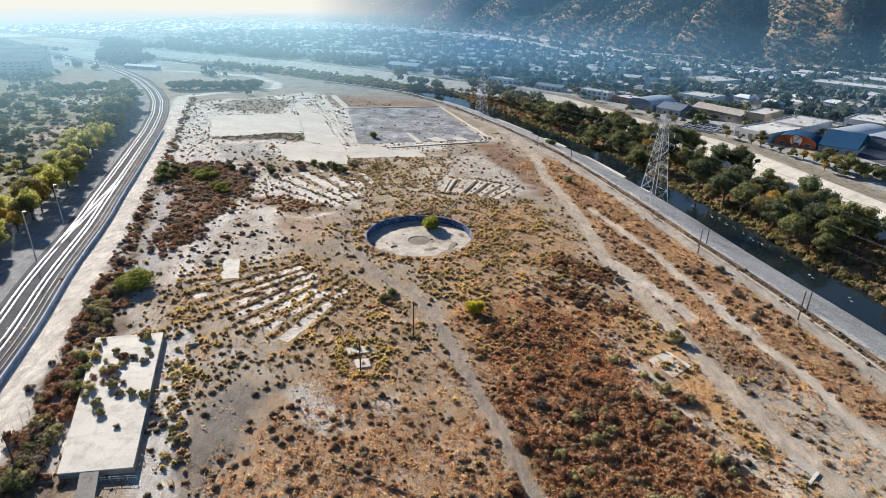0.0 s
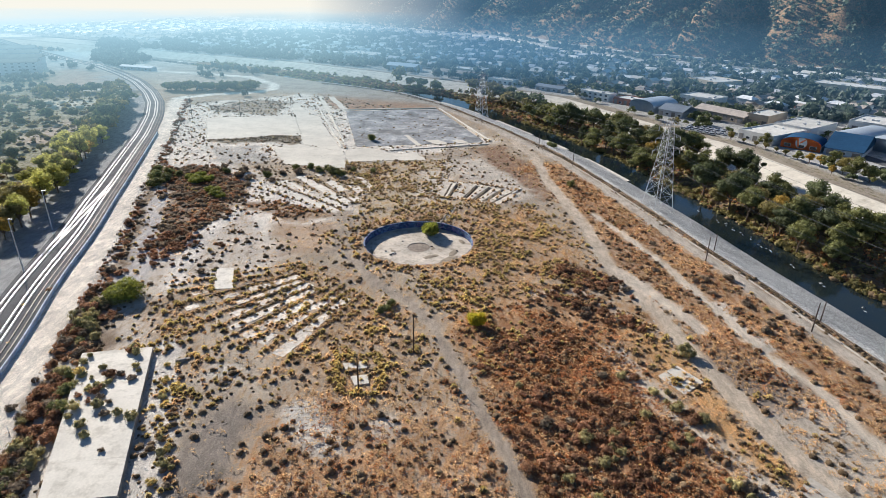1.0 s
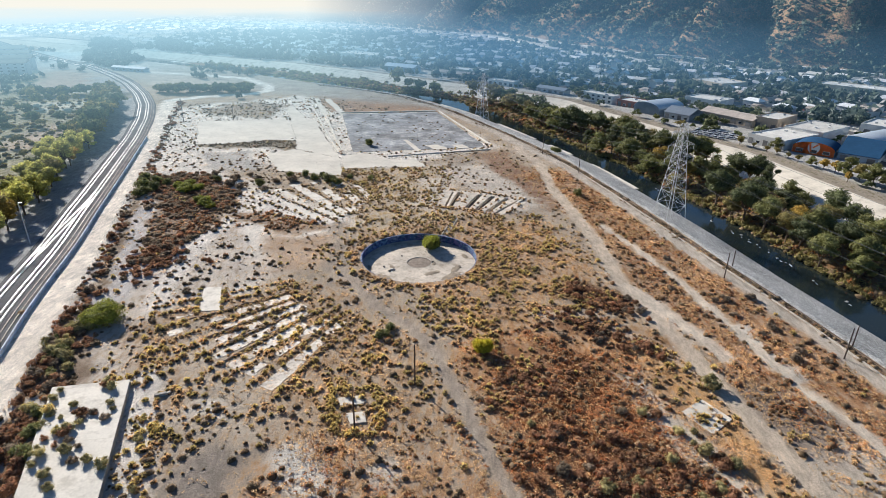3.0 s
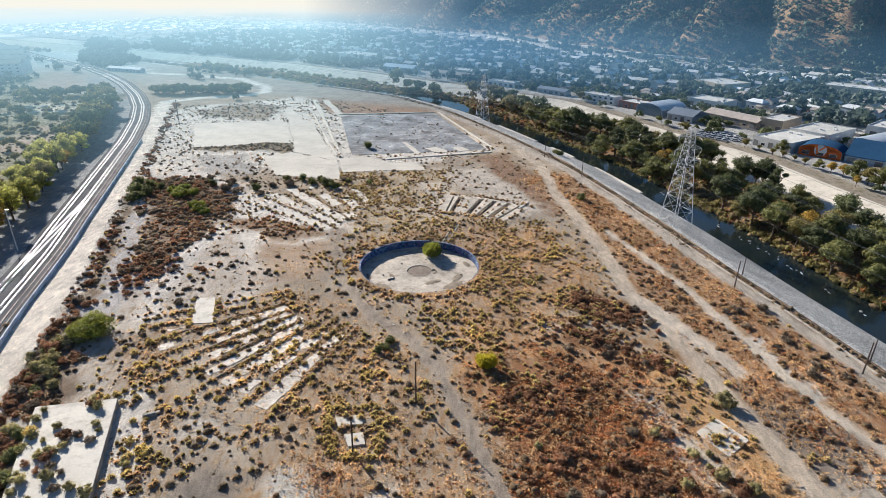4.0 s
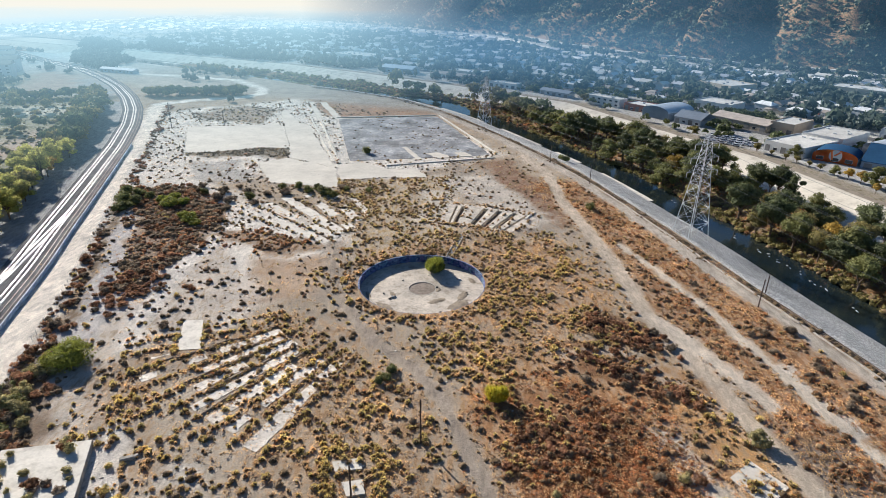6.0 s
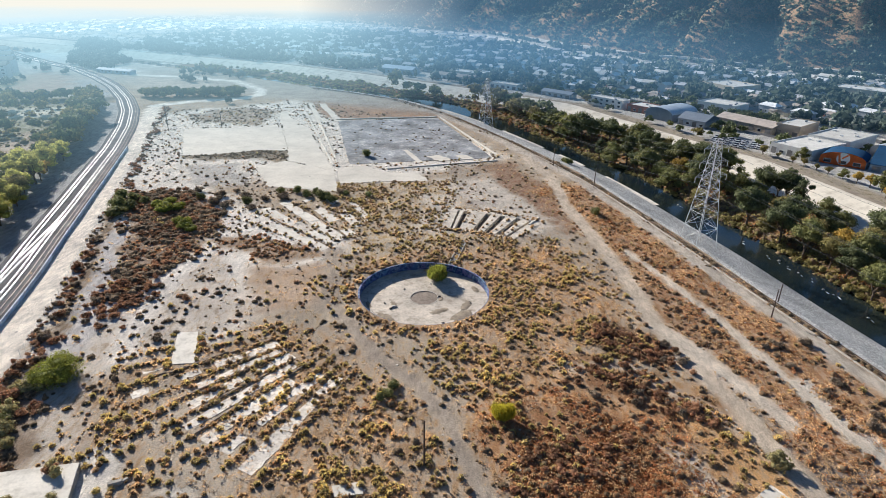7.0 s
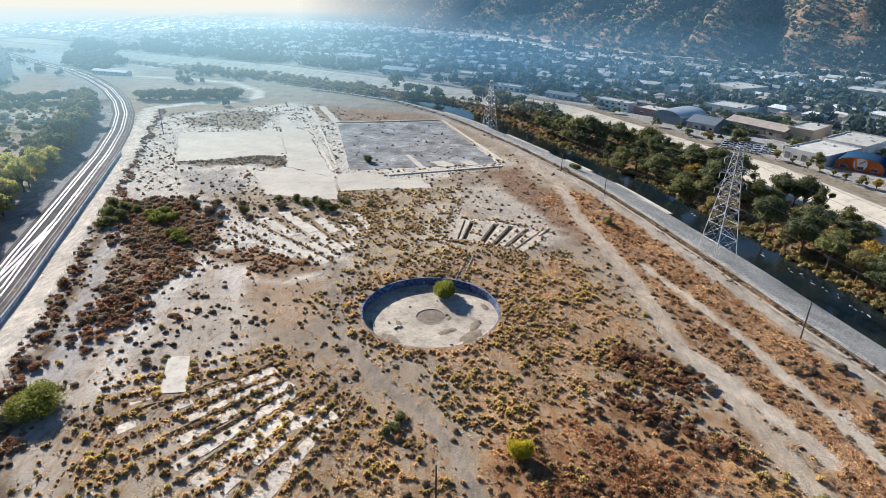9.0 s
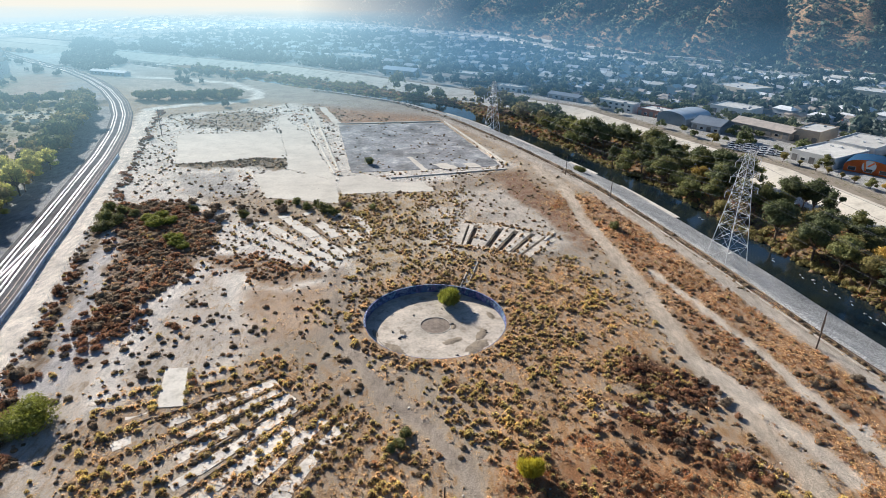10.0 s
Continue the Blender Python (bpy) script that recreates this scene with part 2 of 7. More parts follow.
ROAD_NORTH = [(-209, 472), (-190, 491), (-158, 505), (-149, 522), (-156, 548), (-190, 590), (-235, 608), (-300, 623)]
def shifted_plan(line, off):
    """A line of the plan moved to its left by -off."""
    out = []
    for k, (x, y) in enumerate(line):
        (ax, ay), (bx, by) = line[max(k - 1, 0)], line[min(k + 1, len(line) - 1)]
        n = math.hypot(bx - ax, by - ay)
        out.append((x - (by - ay) / n * off, y + (bx - ax) / n * off))
    return out


# shape, points, half width or 0 for an area, soft edge, soil, cover of thatch, thatch
ZONES = [
    ("area", [(-400, -200), (400, -200), (400, 1200), (-400, 1200)], 0, 1, SAND, 0.36, STRAW),
    ("area", [(-118, 300), (-60, 250), (-30, 225), (-70, 150), (-60, 90), (-85, 70), (-103, 140), (-120, 200), (-160, 330), (-195, 440), (-120, 500), (-20, 450), (30, 345), (-30, 300)], 0, 12, PALE, 0.16, STRAW),
    ("area", [(-124, 240), (-88, 240), (-60, 190), (-62, 160), (-74, 118), (-96, 118), (-110, 180)], 0, 9, (0.64, 0.56, 0.475), 0.44, (0.42, 0.335, 0.25)),
    ("area", [(-137, 284), (-112, 284), (-92, 264), (-85, 240), (-90, 208), (-94, 189), (-98, 189), (-109, 220), (-121, 247)], 0, 6, (0.40, 0.31, 0.235), 0.60, (0.25, 0.175, 0.12)),
    ("area", [(-129, 250), (-120, 244), (-108, 216), (-97, 186), (-92, 178), (-91, 160), (-99, 160), (-107, 183), (-117, 209), (-125, 232)], 0, 4, (0.50, 0.46, 0.43), 0.06, STRAW),
    ("line", [(-86, 256), (-82, 236), (-85, 215), (-86, 191), (-83, 169), (-80, 156)], 2.4, 4, (0.72, 0.65, 0.57), 0.10, STRAW),
    ("area", [(-62, 214), (-36, 214), (-34, 190), (-58, 180)], 0, 9, (0.51, 0.375, 0.265), 0.38, (0.40, 0.26, 0.15)),
    ("area", [(-84, 152), (-46, 172), (-28, 176), (-10, 160), (-14, 108), (-64, 100)], 0, 10, (0.47, 0.375, 0.28), 0.46, (0.34, 0.22, 0.125)),
    ("area", [(-66, 152), (-44, 158), (-30, 128), (-36, 108), (-54, 104)], 0, 9, (0.52, 0.435, 0.34), 0.36, (0.38, 0.265, 0.16)),
    ("area", [(-42, 100), (-25, 112), (6, 116), (14, 95), (16, 60), (-44, 60)], 0, 8, (0.54, 0.415, 0.30), 0.55, (0.43, 0.255, 0.135)),
    ("area", [(-28, 232), (12, 232), (34, 225), (48, 200), (46, 168), (6, 158), (-6, 172), (-28, 176)], 0, 10, (0.48, 0.36, 0.25), 0.48, (0.36, 0.21, 0.105)),
    ("area", [(-58, 300), (2, 300), (0, 258), (6, 232), (-30, 220), (-38, 245)], 0, 7, (0.53, 0.445, 0.34), 0.44, (0.40, 0.27, 0.125)),
    ("area", [(2, 160), (30, 160), (56, 156), (60, 132), (52, 110), (58, 84), (64, 50), (14, 50), (10, 95), (4, 130)], 0, 9, (0.56, 0.39, 0.25), 0.52, (0.42, 0.235, 0.11)),
    ("area", [(8, 142), (22, 146), (40, 138), (45, 118), (52, 88), (54, 60), (20, 60), (14, 96)], 0, 8, (0.46, 0.275, 0.155), 0.60, (0.29, 0.14, 0.065)),
    ("area", [(36, 177), (46, 176), (55, 163), (47, 160), (38, 167)], 0, 4, TAN, 0.80, (0.13, 0.07, 0.045)),
    ("area", [(27, 162), (45, 159), (54, 145), (59, 138), (48, 138), (38, 147), (28, 153)], 0, 5, (0.37, 0.235, 0.14), 0.68, (0.22, 0.11, 0.055)),
    ("area", [(11, 130), (20, 134), (32, 137), (38, 133), (33, 122), (13, 120)], 0, 5, (0.36, 0.23, 0.14), 0.68, (0.21, 0.105, 0.055)),
    ("area", [(34, 300), (60, 300), (84, 220), (96, 150), (108, 80), (66, 120), (56, 180), (52, 230)], 0, 7, (0.52, 0.36, 0.235), 0.52, (0.33, 0.18, 0.09)),
    ("area", [(0, 330), (14, 327), (38, 262), (44, 235), (34, 232), (20, 262), (6, 290)], 0, 5, (0.40, 0.335, 0.265), 0.3, (0.3, 0.19, 0.11)),
    ("area", [(14, 327), (32, 335), (46, 285), (44, 240), (36, 258)], 0, 6, (0.33, 0.225, 0.15), 0.45, (0.2, 0.1, 0.06)),
    ("area", [(-78, 435), (-8, 446), (26, 392), (-2, 460), (-50, 516), (-100, 500)], 0, 8, (0.45, 0.34, 0.25), 0.42, (0.33, 0.19, 0.10)),
    ("area", [(-108, 512), (-70, 532), (-15, 466), (-11, 443), (-68, 432), (-84, 440)], 0, 6, (0.42, 0.295, 0.20), 0.46, (0.34, 0.175, 0.09)),
    ("area", [(-130, 322), (-103, 325), (-92, 295), (-114, 290)], 0, 6, (0.50, 0.46, 0.41), 0.1, STRAW),
    ("area", [(-138, 350), (-117, 353), (-88, 362), (-82, 333), (-112, 334), (-133, 334)], 0, 3, (0.36, 0.30, 0.23), 0.55, (0.20, 0.15, 0.09)),
    ("area", [(-160, 420), (-120, 412), (-118, 462), (-150, 470), (-176, 440)], 0, 8, (0.46, 0.39, 0.31), 0.44, (0.28, 0.19, 0.11)),
    ("area", [(-14, 284), (4, 282), (2, 242), (-13, 242)], 0, 7, (0.58, 0.51, 0.42), 0.2, STRAW),
    ("area", [(-6, 306), (19, 305), (40, 252), (30, 243), (14, 266), (2, 284)], 0, 6, (0.56, 0.49, 0.41), 0.2, STRAW),
    ("area", [(-87, 232), (-68, 237), (-43, 221), (-63, 214)], 0, 5, (0.46, 0.36, 0.27), 0.55, (0.30, 0.19, 0.11)),
    ("area", [(66, 136), (78, 128), (82, 112), (72, 102), (66, 116)], 0, 4, (0.30, 0.24, 0.19), 0.25, (0.16, 0.10, 0.06)),
    ("area", [(70, 108), (82, 112), (92, 90), (98, 60), (74, 60), (70, 90)], 0, 6, (0.55, 0.47, 0.38), 0.28, (0.42, 0.26, 0.13)),
    ("area", [(-52, 103), (-38, 106), (-34, 92), (-44, 74), (-54, 82)], 0, 5, (0.27, 0.225, 0.185), 0.14, STRAW),
    ("area", [(-34, 165), (-14, 160), (2, 138), (12, 108), (-6, 98), (-34, 112), (-44, 138)], 0, 10, (0.49, 0.385, 0.28), 0.48, (0.37, 0.235, 0.13)),
    ("area", [(-58, 121), (-49, 119.5), (-45.5, 112.5), (-54, 111.5)], 0, 3, (0.68, 0.61, 0.52), 0.10, STRAW),
    ("area", [(-16, 101), (-8, 102), (-5, 97), (-13, 95)], 0, 4, (0.60, 0.53, 0.45), 0.16, STRAW),
    ("line", [(-30, 104), (-22, 95)], 3.0, 4, (0.60, 0.55, 0.48), 0.12, STRAW),
    ("line", [(47, 146), (53, 135), (58, 119), (60, 102), (65, 85), (69, 76)], 3.2, 4, (0.64, 0.43, 0.25), 0.56, (0.58, 0.335, 0.145)),
    ("line", [(42, 130), (45, 118), (49.6, 105), (55, 94), (61, 83), (64, 76)], 2.8, 4.5, (0.62, 0.53, 0.425), 0.24, (0.50, 0.33, 0.18)),
    ("line", [(24, 158), (40, 160), (52, 146), (58, 134)], 1.2, 3, (0.48, 0.38, 0.29), 0.2, STRAW),
    ("line", [(-68, 128), (-60.5, 106), (-53.5, 84), (-49, 70)], 3.0, 2.5, (0.70, 0.635, 0.56), 0.12, STRAW),
    ("line", MAIN_ROAD, 2.3, 1.8, (0.56, 0.46, 0.355), 0.08, STRAW),
    ("line", [(55, 176), (60, 166), (66, 150), (68.5, 140)], 2.4, 3, (0.60, 0.51, 0.41), 0.08, STRAW),
    ("line", [(80, 153), (79.4, 146), (80, 139), (83, 131)], 2.0, 1.6, (0.68, 0.605, 0.51), 0.04, STRAW),
    ("line", SIDE_ROAD, 1.4, 1.4, (0.63, 0.54, 0.435), 0.20, STRAW),
    ("line", MID_PATH, 1.5, 2.0, (0.38, 0.31, 0.245), 0.10, STRAW),
    ("line", [(-34, 187), (-36, 205), (-40, 222)], 3.5, 6, (0.36, 0.295, 0.23), 0.25, STRAW),
    ("line", shifted_plan(KERB_LINE, -3.0), 2.6, 2.0, (0.28, 0.22, 0.165), 0.5, (0.24, 0.15, 0.09)),
    ("line", KERB_LINE, 2.4, 2.0, (0.50, 0.43, 0.355), 0.10, STRAW),
    ("area", [(-101, 150), (-94, 124), (-88, 104), (-80, 80), (-72, 60), (-62, 66), (-75, 92), (-82, 110), (-85, 124), (-88, 142)], 0, 4, (0.33, 0.255, 0.19), 0.62, (0.22, 0.155, 0.105)),
    ("line", ROAD_LEFT, 4.8, 1.2, (0.86, 0.76, 0.64), 0.0, STRAW),
    ("line", ROAD_NORTH, 4.0, 2.0, (0.86, 0.80, 0.71), 0.0, STRAW),
    ("line", [(-101, 168), (-110.5, 196), (-124, 235), (-138, 275)], 1.2, 2.5, (0.34, 0.28, 0.22), 0.6, (0.2, 0.14, 0.09)),
]


# beyond the railway curve: a pale flood channel, a pale river patch, a bare field, a graded lot, a green strip and the
# canal
FAR_ZONES = [
    ([(-292, 604), (-266, 606), (-186, 557), (-184, 539), (-252, 539)], 6, (0.50, 0.42, 0.34), 0.1, STRAW),
    ([(-372, 574), (-390, 634), (-339, 599), (-291, 518), (-327, 494)], 8, (0.46, 0.35, 0.27), 0.35, (0.30, 0.18, 0.12)),
    ([(-326, 500), (-300, 512), (-292, 504), (-318, 491)], 5, (0.74, 0.70, 0.63), 0.02, STRAW),
    ([(-300, 640), (-290, 618), (-345, 650), (-440, 745), (-640, 960), (-600, 1000), (-425, 800), (-360, 700)], 8, (0.84, 0.79, 0.70), 0.03, STRAW),
    # the river's bright sky reflection, painted as pale soil on its bed
    ([(-385, 760), (-429, 853), (-417, 888), (-350, 790), (-303, 734), (-292, 678), (-327, 709)], 8, (0.86, 0.81, 0.72), 0.02, STRAW),
    ([(-280, 420), (-303, 454), (-268, 465), (-251, 437)], 8, (0.62, 0.57, 0.46), 0.25, (0.32, 0.30, 0.16)),
    ([(-236, 320), (-196, 325), (-214, 385), (-250, 388)], 8, (0.52, 0.41, 0.31), 0.35, (0.33, 0.20, 0.12)),
    ([(-248, 508), (-324, 484), (-312, 464), (-243, 484)], 4, (0.17, 0.17, 0.15), 0.4, (0.10, 0.10, 0.06)),
]


def plan_colours(x, y):
    wx = x + 4.0 * wander(x, y, 9.5, 7) + 1.8 * wander(x, y, 2.9, 17)
    wy = y + 4.0 * wander(x, y, 9.0, 11) + 1.8 * wander(x, y, 3.1, 19)
    soil, thatch, cover = np.zeros((len(x), 3)), np.zeros((len(x), 3)), np.zeros(len(x))

    def lay(mask, s, c, t):
        nonlocal soil, thatch, cover
        soil += (np.array(s) - soil) * mask[:, None]
        thatch += (np.array(t) - thatch) * mask[:, None]
        cover = cover + (c - cover) * mask

    for shape, pts, half, soft, s, c, t in ZONES:
        if shape == "area":
            lay(smooth(in_poly(wx, wy, pts), -soft / 2, soft / 2), s, c, t)
        else:
            d, _, _ = line_far(x + 0.3 * (wx - x), y + 0.3 * (wy - y), pts)
            lay(1 - smooth(d, half - soft / 3, half + soft * 2 / 3), s, c, t)
    # beyond the railway: grey yard, then scrub field
    d, side, _ = line_far(x, y, RAIL_LINE)
    west = d * side
    lay(smooth(west, 3, 6), (0.36, 0.355, 0.35), 0.05, STRAW)
    lay(smooth(west + 4 * wander(x, y, 9, 2), 22, 30), (0.42, 0.38, 0.285), 0.50, (0.21, 0.19, 0.09))
    lay(smooth(west - 0.02 * y, 150, 190), (0.44, 0.38, 0.31), 0.35, (0.2, 0.16, 0.09))
    # far plain to the north west
    lay(smooth(y + 0.4 * x, 440, 470) * (x < x_at(NEAR_TOP, y)), (0.42, 0.37, 0.31), 0.30, (0.17, 0.15, 0.08))
    # paler with distance: haze put into the soil colour
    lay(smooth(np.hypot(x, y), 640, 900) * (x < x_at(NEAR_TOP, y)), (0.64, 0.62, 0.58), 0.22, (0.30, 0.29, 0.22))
    u, w = x - x_at(NEAR_TOP, y), x_at(FAR_TOP, y) - x
    lay(smooth(u, 0, 3), (0.30, 0.24, 0.17), 0.55, (0.26, 0.14, 0.06))
    lay(smooth(-w, -2, 2), (0.50, 0.48, 0.45), 0.30, (0.13, 0.14, 0.08))
    lay(smooth(-w, -2, 2) * (1 - smooth(-w, 12, 18)), (0.40, 0.34, 0.27), 0.42, (0.20, 0.17, 0.10))
    d, side, along = line_far(x, y, HILL_FOOT)
    d = d * np.where(side > 0, 1, -1)
    lay(smooth(d, 0, 25), (0.50, 0.285, 0.165), 0.50, (0.13, 0.125, 0.075))
    for pts, soft, s, c, t in FAR_ZONES:
        lay(smooth(in_poly(wx, wy, pts), -soft / 2, soft / 2), s, c, t)
    d, _, _ = line_far(x, y, ROAD_NORTH)
    lay(1 - smooth(d, 3.5, 5), (0.80, 0.75, 0.66), 0.02, STRAW)
    return soil, thatch, cover


def fast_mesh(name, verts, tris, quads=None):
    """A mesh straight from arrays of corners and of three- or four-cornered faces."""
    me = bpy.data.meshes.new(name)
    faces = [np.asarray(f, np.int32) for f in (tris, quads) if f is not None and len(f)]
    loops = np.concatenate([f.ravel() for f in faces])
    sizes = np.concatenate([np.full(len(f), f.shape[1], np.int32) for f in faces])
    me.vertices.add(len(verts)), me.loops.add(len(loops)), me.polygons.add(len(sizes))
    me.vertices.foreach_set("co", np.asarray(verts, np.float32).ravel())
    me.loops.foreach_set("vertex_index", loops)
    me.polygons.foreach_set("loop_start", np.concatenate([[0], np.cumsum(sizes)[:-1]]).astype(np.int32))
    me.update(calc_edges=True)
    me.validate()
    return me


def sector(x, y, r0, r1, a0, a1):
    r, a = np.hypot(x - PIT_X, y - PIT_Y), np.degrees(np.arctan2(y - PIT_Y, x - PIT_X))
    return (r > r0) & (r < r1) & (a > a0) & (a < a1)


def build_ground():
    steps = lambda a, b, s: np.arange(a, b - s * 0.01, s)
    grow = lambda a, b, n: a + (b - a) * (np.arange(1, n + 1) / n) ** 2.0
    xs = np.concatenate([-grow(702, 4200, 12)[::-1], steps(-702, -240, 14), steps(-240, -150, 3), steps(-150, 132, 1.5), steps(132, 261, 3), steps(261, 702, 9), grow(702, 4200, 12)])
    ys = np.concatenate([-grow(150, 1500, 6)[::-1], steps(-150, 60, 15), steps(60, 261, 1.5), steps(261, 480, 2.5), steps(480, 800, 6), steps(800, 1700, 16), grow(1700, 4800, 14)])
    gx, gy = np.meshgrid(xs, ys)
    X, Y = gx.ravel(), gy.ravel()
    nx = len(xs)
    i, j = np.meshgrid(np.arange(nx - 1), np.arange(len(ys) - 1))
    i, j = i.ravel(), j.ravel()
    q = np.stack([j * nx + i, j * nx + i + 1, (j + 1) * nx + i + 1, (j + 1) * nx + i], 1)
    cx, cy = (xs[i] + xs[i + 1]) / 2, (ys[j] + ys[j + 1]) / 2
    x0, x1, y0, y1 = -30.0, 12.0, 175.5, 217.5
    keep = ~((cx > x0) & (cx < x1) & (cy > y0) & (cy < y1))
    keep &= ~sector(X[q], Y[q], 49.7, 70.6, 52.7, 83.3).all(1)
    q = q[keep]
    # the sheet closes round the rim of the pit
    col = lambda v, arr: int(np.argmin(np.abs(arr - v)))
    ia, ib, ja, jb = col(x0, xs), col(x1, xs), col(y0, ys), col(y1, ys)
    loop = [ja * nx + k for k in range(ia, ib)] + [k * nx + ib for k in range(ja, jb)] + [jb * nx + k for k in range(ib, ia, -1)] + [k * nx + ia for k in range(jb, ja, -1)]
    VX, VY, prev, extra = [X], [Y], np.array(loop), []
    for f in (0.66, 0.33, 0.0):
        a = np.arctan2(Y[loop] - PIT_Y, X[loop] - PIT_X)
        rx, ry = PIT_X + (PIT_R + 0.2) * np.cos(a), PIT_Y + (PIT_R + 0.2) * np.sin(a)
        px, py = rx + (X[loop] - rx) * f, ry + (Y[loop] - ry) * f
        base = sum(len(v) for v in VX)
        now = base + np.arange(len(loop))
        VX.append(px), VY.append(py)
        extra.append(np.stack([prev, np.roll(prev, -1), np.roll(now, -1), now], 1))
        prev = now
    X, Y = np.concatenate(VX), np.concatenate(VY)
    q = np.concatenate([q, *extra])
    me = fast_mesh("ground", np.stack([X, Y, land(X, Y)], 1), None, q)
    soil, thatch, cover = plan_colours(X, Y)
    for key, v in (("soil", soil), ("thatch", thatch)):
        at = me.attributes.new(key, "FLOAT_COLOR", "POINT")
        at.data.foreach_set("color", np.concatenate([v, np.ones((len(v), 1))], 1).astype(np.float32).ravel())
    at = me.attributes.new("cover", "FLOAT", "POINT")
    at.data.foreach_set("value", cover.astype(np.float32))
    me.polygons.foreach_set("use_smooth", np.ones(len(me.polygons), bool))
    me.materials.append(M_GROUND)
    return tagged(new("ground", me), "dry sandy ground with brown brush and pale dirt tracks", "ground", kind="structure")


build_ground()


# ---- building blocks ----
def mesh_of(name, bm, material, smooth_faces=False):
    me = bpy.data.meshes.new(name)
    bmesh.ops.recalc_face_normals(bm, faces=bm.faces)
    bm.to_mesh(me)
    bm.free()
    if smooth_faces:
        me.polygons.foreach_set("use_smooth", [True] * len(me.polygons))
    me.materials.append(material)
    return me


def part(name, bm, material, parent, label="", at=None, smooth_faces=False):
    ob = new(name, bm if isinstance(bm, bpy.types.Mesh) else mesh_of(name, bm, material, smooth_faces))
    ob.parent = parent
    if at is not None:
        ob.matrix_basis = at
    return tagged(ob, label) if label else ob


def thing(name, label, category, at=None, group="", kind=""):
    ob = new(name)
    ob.empty_display_size = 0.5
    ob.matrix_basis = at if at is not None else Matrix()
    return tagged(ob, label, category, group, kind)


def box(sx, sy, sz, x=0.0, y=0.0, z=0.0, rz=0.0, bm=None, bevel=0.0):
    """A box whose foot is centred at x, y, z."""
    bm = bm or bmesh.new()
    made = bmesh.ops.create_cube(bm, size=1, matrix=pose(x, y, z + sz / 2, 0, 0, rz) @ Matrix.Diagonal((sx, sy, sz, 1)))
    if bevel:
        edges = {e for v in made["verts"] for e in v.link_edges}
        bmesh.ops.bevel(bm, geom=list(edges), offset=bevel, segments=1, affect="EDGES")
    return bm


def rod(a, b, ra, rb=None, sides=6, bm=None):
    bm = bm or bmesh.new()
    a, b = Vector(a), Vector(b)
    turn = (b - a).to_track_quat("Z", "Y").to_matrix().to_4x4()
    bmesh.ops.create_cone(bm, cap_ends=True, segments=sides, radius1=ra, radius2=ra if rb is None else rb, depth=(b - a).length, matrix=Matrix.Translation((a + b) / 2) @ turn)
    return bm


def prism(pts, z0, z1, bm=None):
    """An upright block over a polygon of the plan."""
    bm = bm or bmesh.new()
    low, top = [bm.verts.new((x, y, z0)) for x, y in pts], [bm.verts.new((x, y, z1)) for x, y in pts]
    bm.faces.new(top), bm.faces.new(low[::-1])
    for k in range(len(pts)):
        n = (k + 1) % len(pts)
        bm.faces.new((low[k], low[n], top[n], top[k]))
    return bm


def shifted(line, off):
    """A line moved sideways (to its right) by off."""
    out = []
    for k, (x, y) in enumerate(line):
        (ax, ay), (bx, by) = line[max(k - 1, 0)], line[min(k + 1, len(line) - 1)]
        n = math.hypot(bx - ax, by - ay)
        out.append((x + (by - ay) / n * off, y - (bx - ax) / n * off))
    return out


def resampled(line, step):
    out, left = [line[0]], step
    for (ax, ay), (bx, by) in zip(line, line[1:]):
        n = math.hypot(bx - ax, by - ay)
        while left <= n:
            out.append((ax + (bx - ax) * left / n, ay + (by - ay) * left / n))
            left += step
        left -= n
    return out


def rounded(line, times=2):
    """Corners cut, so that the line bends smoothly."""
    for _ in range(times):
        out = [line[0]]
        for (ax, ay), (bx, by) in zip(line, line[1:]):
            out += [(ax * 0.75 + bx * 0.25, ay * 0.75 + by * 0.25), (ax * 0.25 + bx * 0.75, ay * 0.25 + by * 0.75)]
        line = out + [line[-1]]
    return line


def ribbon(line, profile, bm=None, height=None):
    """A cross section (offset to the right, height) drawn along a line."""
    bm = bm or bmesh.new()
    rows = []
    cols = [shifted(line, o) for o, _ in profile]
    for k in range(len(line)):
        base = height(*line[k]) if height else 0.0
        rows.append([bm.verts.new((cols[c][k][0], cols[c][k][1], base + profile[c][1])) for c in range(len(profile))])
    for a, b in zip(rows, rows[1:]):
        for c in range(len(profile) - 1):
            bm.faces.new((a[c], a[c + 1], b[c + 1], b[c]))
    return bm


# ---- river ----
def water_surface():
    m, nt, bsdf = nodes_of("river_water")
    pos = wire(nt, "NewGeometry").outputs["Position"]
    n = noise_at(nt, pos, 0.55, 6, 0.6)
    nt.links.new(mixed(nt, ranged(nt, noise_at(nt, pos, 0.05, 3), 0.35, 0.65), (0.008, 0.018, 0.028), (0.020, 0.026, 0.022)), bsdf.inputs["Base Color"])
    nt.links.new(ranged(nt, noise_at(nt, pos, 0.09, 4), 0.4, 0.7, 0.06, 0.22), bsdf.inputs["Roughness"])
    bsdf.inputs["Specular IOR Level"].default_value = 0.4
    b = wire(nt, "Bump", Height=n, Strength=0.22, Distance=0.06)
    nt.links.new(b.outputs["Normal"], bsdf.inputs["Normal"])
    return m


WATER_Z = -5.0
river_line = rounded(shifted(NEAR_TOP[:14], 23), 1)
tagged(new("river", mesh_of("river", ribbon(river_line, [(-16, WATER_Z), (0, WATER_Z), (26, WATER_Z)]), water_surface())),
       "narrow dark river with ripples between its banks", "river", kind="structure")

